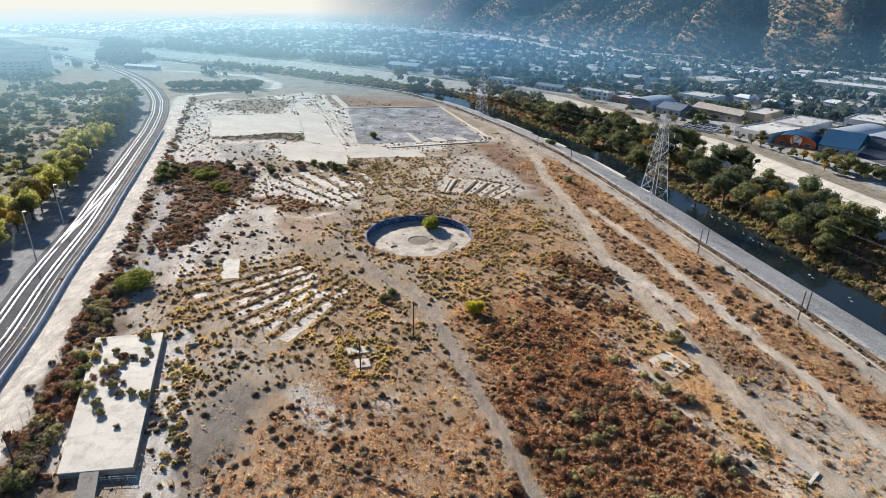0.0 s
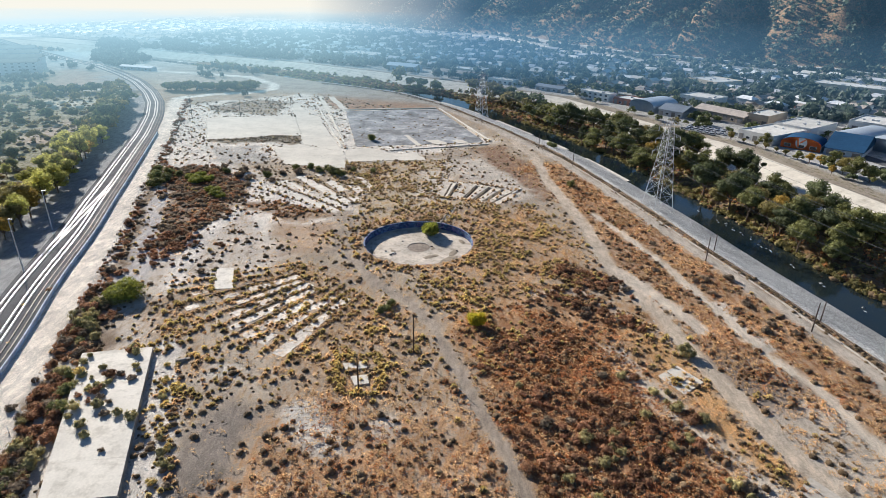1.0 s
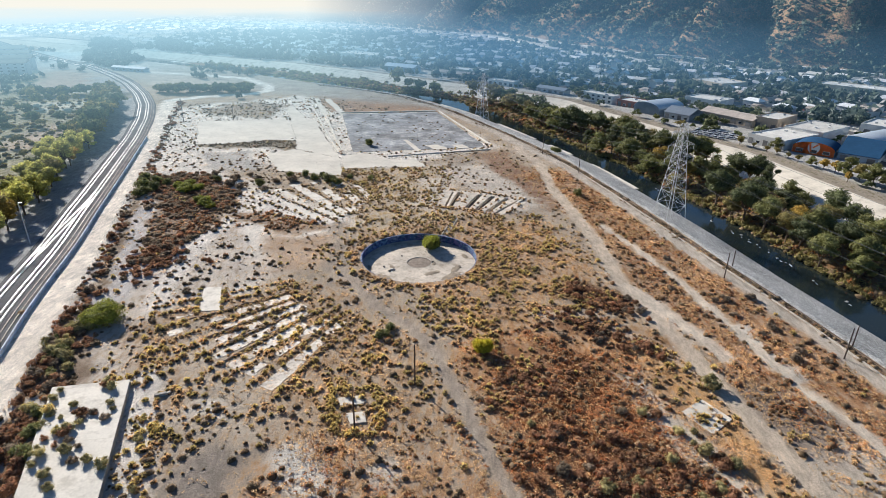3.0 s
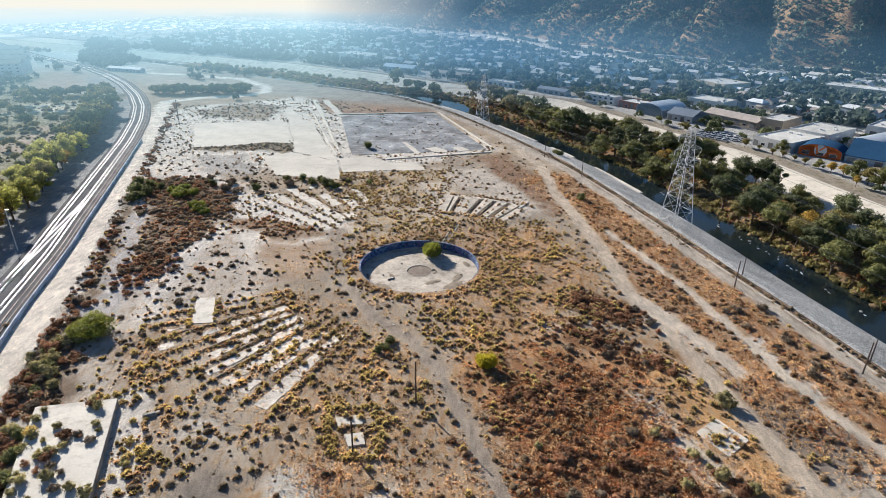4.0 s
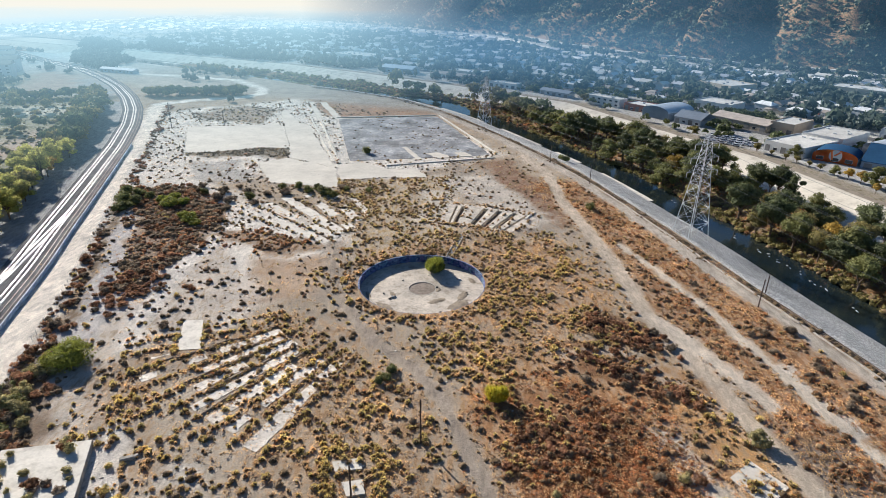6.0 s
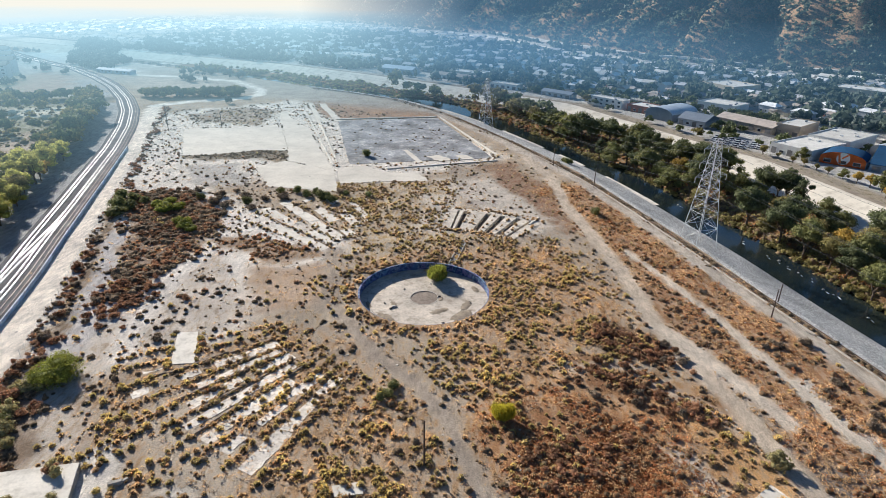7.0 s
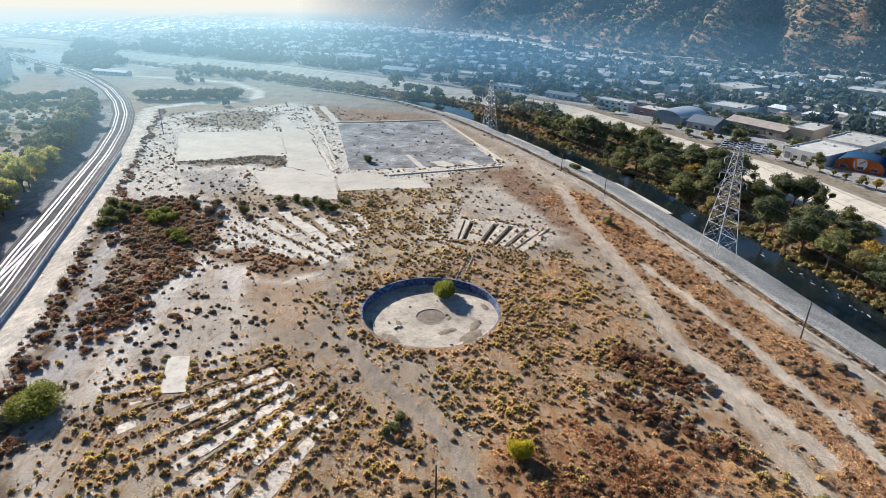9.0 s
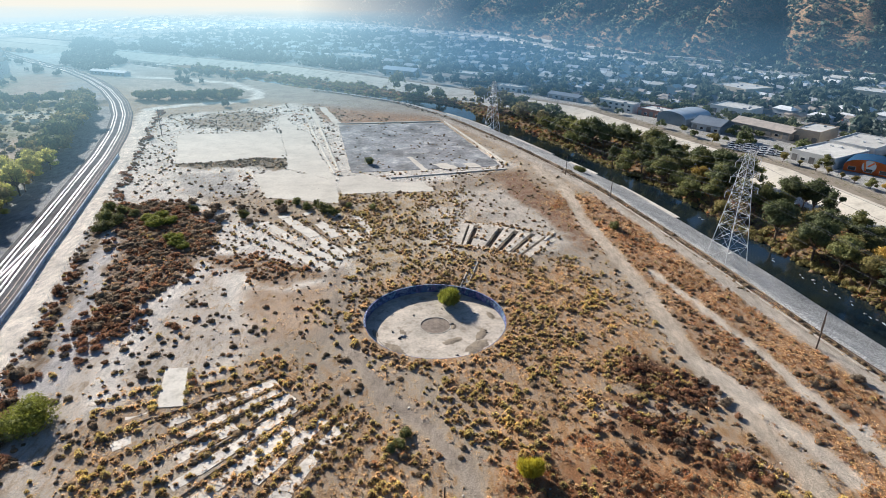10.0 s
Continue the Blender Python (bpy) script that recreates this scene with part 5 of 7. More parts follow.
sage_spots = np.concatenate([sown(LEFT_PATCH, 0.46, 0.5, 31, soft=3), sown(ROADSIDE, 0.55, 0.8, 32, soft=1.0), sown([(-100, 148), (-93, 124), (-87, 104), (-79, 78), (-70, 72), (-75, 92), (-82, 110), (-86, 124), (-88, 140)], 0.6, 0.4, 71, soft=1.5), sown(SITE, 0.075, 1.9, 33), sown(shifted(KERB_LINE, 3.2) + shifted(KERB_LINE, 7.0)[::-1], 0.30, 0.7, 39, soft=0.8, roads=False), sown([(24, 100), (52, 100), (60, 62), (20, 62)], 0.20, 0.8, 34), sown([(-90, 200), (-60, 215), (-50, 150), (-80, 140)], 0.06, 0.8, 35), sown([(-74, 96), (-50, 120), (-48, 74), (-56, 64)], 0.08, 0.9, 36)])
strewn_by_depth("grey_brush", brush, brush_far, sage_spots, 0.32 + 0.8 * NP.uniform(0, 1, len(sage_spots)) ** 1.7, M_SAGE, "grey-brown rounded saltbush")
patch_spots = sown(LEFT_PATCH, 0.26, 0.7, 37, soft=3)
strewn("patch_brush", brush, patch_spots, 0.8 + 1.0 * NP.uniform(0, 1, len(patch_spots)) ** 1.5, M_SAGE, "large grey-brown bushes grown into one another", NP)
edge_spots = []
for pts in KEEP_CLEAR[:6]:
    line = np.array(resampled([*pts, pts[0]], 2.6))
    edge_spots.append(line[(NP.uniform(0, 1, len(line)) < 0.9) & (wander(line[:, 0], line[:, 1], 9, 3) > 0.35)] + NP.normal(0, 0.6, (1, 2)))
edge_spots = np.concatenate(edge_spots + [sown([(-137, 347), (-117, 351), (-88, 360), (-83, 336), (-112, 336), (-131, 336)], 0.6, 0.6, 91, soft=1.5), sown([(-96, 325), (-84, 330), (-78, 290), (-96, 290)], 0.08, 0.7, 92, soft=3), sown([(-160, 415), (-118, 410), (-116, 462), (-150, 470), (-180, 440)], 0.10, 0.8, 93, soft=3), sown([(-165, 340), (-140, 345), (-168, 400), (-186, 400)], 0.06, 0.7, 94, soft=3), sown([(-100, 310), (-60, 282), (-40, 270), (-80, 240), (-110, 280)], 0.05, 0.9, 37), sown([(-66, 424), (-14, 434), (14, 350), (-46, 334)], 0.05, 1.1, 38, soft=1, slabs=False)])
strewn("edge_weeds", brush_far, edge_spots, NP.uniform(0.3, 0.9, len(edge_spots)), M_SAGE, "dark weeds along the joints of concrete floors", NP)
ring = np.array([polar(r + NP.normal(0, 0.8), a) for r in (48.6, 71.4) for a in NP.uniform(51, 85, 60)] + [polar(NP.uniform(50, 70), a + NP.normal(0, 0.5)) for a in (52.5, 57.6, 62.2, 67.4, 73.5, 75.5, 83) for _ in range(9)])
strewn("joint_weeds", tufts_far, ring, NP.uniform(0.35, 0.95, len(ring)), M_STRAW, "straw-coloured weeds on the inspection floor", NP)
rim = np.array([polar(PIT_R + 0.9 + abs(NP.normal(0, 2.6)), a) for a in np.concatenate([NP.uniform(205, 400, 120), NP.uniform(60, 200, 90)])])
strewn("rim_tufts", tufts, rim, NP.uniform(0.35, 0.95, len(rim)), M_STRAW, "straw-coloured tufts round the rim of the pit", NP)
straw_spots = np.concatenate([sown([(-44, 60), (-30, 110), (8, 118), (60, 150), (108, 60)], 1.2, 0.6, 41), sown(GOLD_EAST, 1.0, 0.4, 42), sown(RED_EAST, 1.3, 0.5, 43), sown(SITE, 0.12, 0.8, 44), sown([(-84, 152), (-46, 172), (-20, 170), (6, 130), (10, 104), (-40, 108)], 0.6, 0.6, 45)])
strewn("dry_grass", grass, straw_spots, 0.3 + 0.6 * NP.uniform(0, 1, len(straw_spots)) ** 1.5, M_STRAW, "short straw-coloured dry grass", NP)
rust_grass = np.concatenate([sown(RED_SOUTH, 3.4, 0.7, 51), sown(RED_EAST, 0.9, 0.6, 52), sown(LEFT_PATCH, 0.8, 0.5, 53, soft=3), sown([(-42, 60), (-30, 108), (6, 116), (14, 98), (16, 60)], 0.9, 0.6, 54)])
strewn("dry_grass", grass, rust_grass[::3], NP.uniform(0.3, 0.7, len(rust_grass[::3])), M_STRAW, "orange straw between rust-brown brush", NP)
rust_grass = np.concatenate([rust_grass[1::3], rust_grass[2::3]])
strewn("dead_brush", grass, rust_grass, NP.uniform(0.3, 0.8, len(rust_grass)), M_RUST, "matted rust-brown dead brush", NP)


def shrub_mesh(name, seed, n, size, material, spread=1.0, tall=1.0):
    rng = np.random.default_rng(seed)
    lobes = [((0, 0, 0.28 * tall), (0.86 * spread, 0.86 * spread, 0.55 * tall))]
    lobes += [((rng.uniform(-.6, .6) * spread, rng.uniform(-.6, .6) * spread, rng.uniform(0.25, 0.72) * tall), (0.42 * spread, 0.42 * spread, 0.36 * tall)) for _ in range(7 if n > 500 else 4)]
    v, t = cored(rng, lobes, n, size)
    v[:, 2] = np.maximum(v[:, 2], 0.0)
    me = fast_mesh(name, v, t)
    me.materials.append(material)
    return me


def plume_mesh(name, seed, n, material, spread=1.0, tall=1.2, wide=0.035):
    """A broom-like bush: fine stalks that stand up and out of a dark heart."""
    rng = np.random.default_rng(seed)
    lobes = [((0, 0, 0.25 * tall), (0.8 * spread, 0.8 * spread, 0.5 * tall))]
    lobes += [((rng.uniform(-.55, .55) * spread, rng.uniform(-.55, .55) * spread, rng.uniform(0.25, 0.55) * tall), (0.42 * spread, 0.42 * spread, 0.36 * tall)) for _ in range(7)]
    v, t = cored(rng, lobes, 1, 0.01)
    heart = len(t)
    p, _ = leaf_cloud(rng, n, 0.001, lobes)
    p = p.reshape(-1, 3, 3)[:, 0]
    p[:, 2] = np.maximum(p[:, 2], 0.02)
    out = p * np.array([1, 1, 0])
    way = out * 0.45 + np.array([0, 0, 1.0]) + rng.normal(0, 0.22, (n, 3))
    way /= np.linalg.norm(way, axis=1)[:, None]
    side = np.cross(way, rng.normal(size=(n, 3)))
    side /= np.linalg.norm(side, axis=1)[:, None]
    long = rng.uniform(0.22, 0.52, (n, 1)) * tall
    w = wide * rng.uniform(0.7, 1.5, (n, 1))
    sv = np.stack([p + way * long, p + side * w, p - side * w], 1).reshape(-1, 3)
    me = fast_mesh(name, np.concatenate([np.maximum(v, [-9, -9, 0.0]), sv]), np.concatenate([t, np.arange(3 * n).reshape(-1, 3) + len(v)]))
    me.materials.append(material)
    me.materials.append(M_LEAF_DARK)
    if len(me.polygons) == heart + n:
        me.polygons.foreach_set("material_index", (np.arange(heart + n) < heart).astype(np.int32))
    return me


def shrub(me, x, y, r, label, name="shrub", z=None, group="", h=1.0):
    ob = new(name, me)
    ob.matrix_basis = pose(x, y, float(land(x, y)) - 0.05 if z is None else z, 0, 0, (x * 37 + y * 91) % 360) @ Matrix.Diagonal((r, r, r * h, 1))
    return tagged(ob, label, "shrub", group)


S_GREEN = [shrub_mesh("shrub", 60 + k, 900, 0.13, M_LEAF, 1.0, 1.3) for k in range(3)]
M_BROAD = surface("sunlit_green_leaves", (0.28, 0.29, 0.055), 0.7, var=0.25, big=0.3, fine=1.0, bump=0, island=0.4, through_light=0.4, spec=0.2)
around = np.array(resampled([(-25.6, 124.6), (-16.0, 125.6), (-14.0, 119.0), (-14.4, 111.4), (-22.0, 110.6), (-24.4, 117.0), (-25.6, 124.6)], 0.55))
around = around + NP.normal(0, 0.75, around.shape)
strewn("ring_tufts", tufts, around, NP.uniform(0.55, 1.05, len(around)), M_TUFT, "ring of bright yellow tufts round concrete footings", NP)
S_LEAFY = [shrub_mesh("shrub", 63 + k, 1100, 0.12, M_BROAD, 1.0, 1.2) for k in range(3)]
S_WIDE = shrub_mesh("shrub", 66, 5200, 0.06, M_BROAD, 1.2, 0.95)
S_PIT = plume_mesh("shrub", 61, 4500, M_BROAD, 0.9, 1.0, 0.024)
S_LIME = plume_mesh("shrub", 70, 4500, M_LIME, 0.8, 1.25, 0.026)
M_UMBER = surface("umber_dry_brush", (0.32, 0.175, 0.10), 0.85, var=0.4, big=0.13, fine=0.8, bump=0, island=0.4, rnd=0.3, through_light=0.45, spec=0.1)
S_GREY = [shrub_mesh("shrub", 80 + k, 340, 0.15, M_SAGE) for k in range(4)]
S_RUST = [shrub_mesh("shrub", 90 + k, 420, 0.15, M_UMBER) for k in range(4)]
M_KHAKI = surface("khaki_dry_brush", (0.42, 0.36, 0.17), 0.85, var=0.3, big=0.13, fine=0.8, bump=0, island=0.35, rnd=0.2, through_light=0.35, spec=0.1)
S_OLIVE = [shrub_mesh("shrub", 110 + k, 320, 0.14, M_KHAKI, 0.95, 1.2) for k in range(3)]
S_YEL = [shrub_mesh("shrub", 95 + k, 200, 0.2, M_TUFT) for k in range(3)]
shrub(S_LIME, 8.9, 140.2, 2.7, "bright yellow-green bush standing alone on dry dirt", "bush")
shrub(S_WIDE, -91.0, 152.5, 5.3, "large round green bush casting a long shadow", "bush")
shrub(S_PIT, -5.2, 208.2, 4.0, "green bush growing inside the turntable pit", "bush", z=-PIT_DEEP, h=1.0)
shrub(S_OLIVE[0], 60.4, 127.6, 2.8, "olive bush beside the dirt road", "bush")
shrub(S_GREEN[2], -43.3, 344.0, 2.8, "dark green bush on the asphalt lot", "bush", z=0.1)
shrub(S_GREEN[0], 61.3, 340.2, 3.0, "round dark bush beside the river track", "bush")
for x, y, r in ((-129, 254, 3.8), (-133, 263, 4.0), (-127, 261, 3.4), (-136, 273, 3.4), (-130, 272, 3.0), (-124, 268, 2.6)):
    shrub(S_GREEN[int(x) % 3], x, y, r, "dull dark-green bush among grey brush", "bush", group="green bushes by the dirt road", h=0.85)
for x, y, r in ((-117, 264, 3.2), (-112, 259, 3.8), (-108, 262, 3.0), (-114, 268, 3.0), (-101.5, 247, 2.8), (-98, 243, 3.2), (-94.5, 240, 2.4)):
    shrub(S_LEAFY[int(x) % 3], x, y, r, "leafy green bush among brown brush", "bush", group="green bushes by the dirt road", h=0.9)
for x, y, r in ((-110, 249, 1.3), (-107.5, 246, 1.1), (-104, 245.5, 1.2), (-113, 251, 1.0)):
    shrub(S_YEL[int(x) % 3], x, y, r, "yellow tuft among brown brush", "bush", group="yellow tufts in the brown patch")
for x, y, r in ((-96.5, 181.6, 1.7), (-93.6, 182.4, 1.5), (-91.8, 180, 1.6), (-95, 178.6, 1.4), (-93, 174, 1.5), (-97.6, 176.4, 1.2), (-100.4, 187.6, 1.9), (-98.2, 189.4, 1.7), (-102.6, 190.4, 1.8), (-95.8, 191.8, 1.5), (-88.4, 197, 1.3), (-84, 215.5, 1.4), (-90.8, 186, 1.1)):
    shrub((S_RUST + S_GREY)[int(x * 7 + y) % 8], x, y, r, "rounded brown bush on pale dirt", "bush", group="rounded bushes at the tip of the brown patch", h=0.85)
for x, y, r in ((-14.5, 150.5, 1.6), (-17, 146, 1.3), (-15.6, 147.6, 1.5), (57, 262, 2.4), (-66, 284, 2.2), (-58, 283, 1.8), (-45, 282, 2.0), (-73, 283, 2.0), (-35, 280, 1.8)):
    shrub(S_GREEN[int(y) % 3], x, y, r, "small green bush on dry dirt", "bush", group="small green bushes")
for x, y, r in ((-108.5, 284, 2.2), (-97, 278, 2.8), (-91, 266, 2.6), (-96, 269, 3.2), (-87, 278, 2.4), (-83, 269, 2.6), (-79.5, 263, 2.2), (-77.6, 275, 2.2), (-70, 276, 3.0), (-53.3, 276, 3.4), (-60.6, 279, 2.3), (-49.5, 273, 2.2), (-46.6, 283, 2.8), (-104, 275, 2.0), (-92, 284, 1.6)):
    shrub((S_GREY + S_GREEN)[int(x * 3 + y) % 7], x, y, r, "dark bush at the edge of the concrete floors", "bush", group="bushes by the shed floors")
for x, y, r in ((68, 175, 1.4), (80, 160, 1.4), (78, 168, 1.2), (74, 197, 1.3), (79, 164, 1.1), (83, 150, 1.3), (70, 181, 1.0), (89, 142, 1.6), (93, 138, 1.3), (81.6, 168.6, 1.7), (89.2, 170, 1.9), (87.4, 153.2, 1.8), (85.8, 138.4, 1.9)):
    shrub(S_GREY[int(x) % 4], x, y, r, "grey-olive bush beside the pale track", "bush", group="bushes beside the pale track")
rng = random.Random(12)
for k in range(80):
    x, y = 14 + rng.random() * 42, 60 + rng.random() ** 1.3 * 60
    if x > 12 + (y - 60) * 0.1 and is_clear(np.array([x]), np.array([y]))[0]:
        shrub((S_GREY[:2] + S_RUST[:3] + S_OLIVE + S_OLIVE[:1])[rng.randrange(9)], x, y, rng.uniform(0.9, 2.0), "rounded dry bush in dense brown brush", group="rounded dry bushes")
for k in range(22):
    x, y = rng.uniform(-112, -74), rng.uniform(136, 222)
    if is_clear(np.array([x]), np.array([y]))[0] and x > -96 - (y - 136) * 0.3:
        shrub((S_GREY + S_RUST)[rng.randrange(8)], x, y, rng.uniform(0.7, 1.6), "dark rounded bush on pale dirt", group="dark bushes on pale dirt")
for k in range(28):
    v = rng.random()
    x, y = lerp2((36, 173), (57, 159), v)
    shrub((S_GREY[:2] + S_RUST)[rng.randrange(6)], x + rng.uniform(-1, 1), y + rng.gauss(0, 2.6), rng.uniform(0.7, 1.5), "dark dead bush in a dense row", group="dark bushes beside the dirt road")
for k in range(20):
    v = rng.random()
    x, y = lerp2((28, 152), (53, 141), v)
    shrub((S_GREY[:2] + S_RUST)[rng.randrange(6)], x, y + rng.gauss(0, 2.2), rng.uniform(0.7, 1.5), "dark dead bush in a dense row", group="dark bushes beside the dirt road")
for k in range(22):
    a, b = ((-72.6, 172.5), (-68.4, 157.2)) if k % 2 else ((-65.8, 172.5), (-61.5, 158))
    x, y = lerp2(a, b, rng.random())
    shrub(S_YEL[rng.randrange(3)], x + rng.uniform(-0.6, 0.6), y, rng.uniform(0.5, 0.95), "yellow tuft at the edge of the small slab", group="tufts round the small slab")
for k in range(30):
    t = rng.random()
    px_, py_ = (lambda l: l[int(t * (len(l) - 1))])(resampled(shifted(ROAD_LEFT, 9.0), 2.0)[:90])
    me = (S_GREY + S_RUST)[rng.randrange(8)]
    shrub(me, px_ + rng.uniform(-2.6, 0.8), py_, rng.uniform(1.0, 2.3), "grey-brown bush along the dirt road", group="roadside bushes")
for k in range(64):
    v = rng.random()
    x, y = lerp2((-97, 150), (-74, 75), v)
    shrub((S_GREY + S_RUST[:2] + S_OLIVE + S_GREEN[:1])[rng.randrange(10)], x + rng.gauss(0, 2.2), y, rng.uniform(1.1, 2.5), "dense umber bush between road and platform", group="bushes between road and platform")
for k in range(34):
    u, v = rng.uniform(0.04, 0.96), abs(rng.gauss(0.34, 0.22)) % 0.95
    a, b = lerp2(da, dd, v), lerp2(db, dc, v)
    x, y = lerp2(a, b, u)
    shrub((S_GREY[:2] + S_OLIVE + S_OLIVE[:2] + S_YEL[:1] + S_RUST[:1])[rng.randrange(9)], x, y, rng.uniform(0.7, 1.6), "weed bush growing on the concrete platform", z=1.47, group="bushes on the platform")
for k in range(16):
    v = rng.uniform(0, 1.05)
    x, y = lerp2((-66.0, 125), (-49.0, 78), v)
    shrub((S_OLIVE + S_GREY[:1] + S_YEL)[rng.randrange(7)], x + rng.uniform(-1, 2.5), y, rng.uniform(0.7, 1.5), "dusty bush beside the concrete platform", group="bushes beside the platform")

# low dark brush between the track and the paved river slope
verge = [(x + NP.normal(0, 0.5), y) for x, y in resampled(shifted_plan(KERB_LINE, -4.1), 0.9) if 66 < y < 480]
verge = np.array(verge)
verge = verge[(wander(verge[:, 0], verge[:, 1], 11, 6) > -0.35) & (NP.uniform(0, 1, len(verge)) < 0.8)]
strewn_by_depth("verge_brush", brush, brush_far, verge, NP.uniform(0.4, 1.05, len(verge)), M_SAGE, "low grey-brown brush along the top of the river slope")

# the rest of the rounded bushes, too many to tell apart
round_brush = [cored(NP, [((0, 0, 0.42), (0.72, 0.72, 0.5)), ((NP.uniform(-.5, .5), NP.uniform(-.5, .5), 0.4), (0.5, 0.5, 0.42))], 44, 0.30) for _ in range(5)]
round_spots = np.concatenate([sown([(12, 116), (44, 112), (54, 62), (18, 62)], 0.26, 1.0, 61, soft=3), sown([(36, 176), (54, 172), (58, 158), (38, 164)], 0.26, 0.3, 62, soft=2), sown([(27, 162), (45, 159), (54, 145), (48, 138), (38, 147), (28, 153)], 0.22, 0.7, 65, soft=3), sown([(11, 130), (20, 134), (32, 137), (38, 133), (33, 122), (13, 120)], 0.24, 0.7, 68, soft=3), sown([(-100, 148), (-93, 124), (-87, 104), (-79, 78), (-70, 72), (-75, 92), (-82, 110), (-86, 124), (-88, 140)], 0.34, 0.5, 66, soft=1.5), sown(LEFT_PATCH, 0.14, 0.5, 63, soft=3), sown([(-97, 198), (-90, 198), (-87, 178), (-98, 176), (-103, 188)], 0.26, 0.5, 67, soft=2), sown(ROADSIDE, 0.22, 0.6, 64, soft=1)])
strewn("round_brush", round_brush, round_spots, NP.uniform(0.6, 1.7, len(round_spots)), M_UMBER, "rounded umber dry bushes", NP)


# ---- trees ----
def tree_kind(seed, height, spread, material, leaves, leaf=0.42, low=0.25):
    """One tree: a forked, tapered trunk and a crown of single leaves on uneven boughs."""
    rng = np.random.default_rng(seed)
    tree = thing("tree", "", "tree")
    wood = rod((0, 0, -0.6), (0.1, 0.0, height * 0.32), height * 0.028, height * 0.02, 7)
    lobes = []
    for k in range(9):
        a = k * 2.4 + rng.uniform(-.5, .5)
        out = spread * (0.25 + 0.5 * rng.random())
        top = np.array([math.cos(a) * out, math.sin(a) * out, height * rng.uniform(low + 0.15, 0.82)])
        rod((0.1, 0, height * rng.uniform(0.2, 0.32)), tuple(top), height * 0.014, height * 0.005, 5, bm=wood)
        r = spread * rng.uniform(0.28, 0.5)
        lobes.append((top, (r, r, r * rng.uniform(0.7, 1.05))))
    lobes.append((np.array([0, 0, height * 0.84]), (spread * 0.4, spread * 0.4, height * 0.16)))
    lobes.append((np.array([0, 0, height * 0.55]), (spread * 0.5, spread * 0.5, height * 0.25)))
    part("trunk", wood, M_BARK, tree, "brown bark")
    v, t = cored(rng, lobes, leaves, leaf)
    v[:, 2] = np.maximum(v[:, 2], 0.2)
    me = fast_mesh("crown", v, t)
    me.materials.append(material)
    part("crown", me, None, tree)
    return tree


KINDS = [("leaf", tree_kind(1, 10, 4.4, M_LEAF, 1900, 0.38), "olive-green riverside tree with a broad crown"),
         ("dark", tree_kind(2, 11, 4.6, M_LEAF_DARK, 1900, 0.38), "dark green riverside tree with a dense crown"),
         ("gold", tree_kind(3, 8, 3.6, M_LEAF_GOLD, 1700, 0.34), "golden autumn tree by the water"),
         ("brown", tree_kind(4, 8.5, 3.8, M_LEAF_BROWN, 1700, 0.34), "olive-brown willow turning to autumn colour"),
         ("leaf", tree_kind(5, 9, 4.8, M_LEAF, 1900, 0.40, low=0.1), "low spreading green tree"),
         ("dark", tree_kind(6, 12, 3.6, M_LEAF_DARK, 1900, 0.36), "tall dark green tree"),
         ("sun", tree_kind(7, 9, 4.2, M_LEAF_SUN, 1800, 0.37, low=0.1), "backlit yellow-green tree by the railway"),
         ("sun", tree_kind(8, 10.5, 4.4, M_LEAF_SUN, 1800, 0.37), "tall yellow-green tree with backlit leaves")]
USED = set()


FAR_TREES = []


def plant(kind, x, y, size, group, z=None, yard=False):
    _, proto, label = KINDS[kind]
    if float(line_far(np.array(x), np.array(y), RAIL_LINE)[0]) < 13 or (not yard and 180 < x < 240 and 292 < y < 352):
        return None
    if (x - 20) ** 2 + (y - 60) ** 2 > 345 ** 2 or x < -235:
        FAR_TREES.append((x, y, size))
        return None
    m = pose(x, y, float(land(x, y)) if z is None else z, 0, 0, (x * 53 + y * 29) % 360) @ Matrix.Diagonal((size, size, size, 1))
    if kind in USED:
        ob = copy_thing(proto, m)
        ob.matrix_basis = m
    else:
        USED.add(kind)
        ob = proto
        ob.matrix_basis = m
    return tagged(ob, label, "tree", group)


rng = random.Random(3)
# the wooded bar of the river
yy = 60.0
while yy < 640:
    n0, f0 = float(x_at(NEAR_TOP, yy)), float(x_at(FAR_TOP, yy))
    slope = 1.0 + max(0.0, (yy - 380) / 160)
    xx = n0 + (38.5 if yy < 430 else 36) * slope
    while xx < f0 - 26 * slope:
        x, y = xx + rng.uniform(-3, 3), yy + rng.uniform(-4, 4)
        gap = float(wander(np.array(x), np.array(y), 21, 6))
        if gap > -0.42 and not (118 < x - (250 - y) * 0.25 < 150 and 262 < y < 285):
            plant(rng.choices(range(6), (30, 32, 8, 22, 20, 10))[0], x, y, rng.uniform(0.95, 1.75), "trees along the river")
        xx += rng.uniform(8.0, 13.5) if yy < 430 else rng.uniform(8, 13)
    yy += 9.5
# beyond the railway
west = resampled(rounded(shifted(RAIL_LINE, -19.5), 1), 7.5)
for x, y in west:
    if 90 < y < 480:
        for k in range(2):
            plant(rng.choices(range(8), (9, 1, 14, 10, 8, 0, 42, 34))[0], x + rng.uniform(-4, 1) - 9 * k, y + rng.uniform(-4, 4), rng.uniform(1.0, 1.55) * (1 - 0.2 * k), "trees beyond the railway")
for k in range(85):
    y = rng.uniform(190, 470)
    x = float(x_at(RAIL_LINE, y)) - rng.uniform(45, 170)
    plant(rng.choices(range(8), (22, 14, 4, 16, 22, 2, 24, 10))[0], x, y, rng.uniform(0.55, 1.0), "trees in the scrub field")
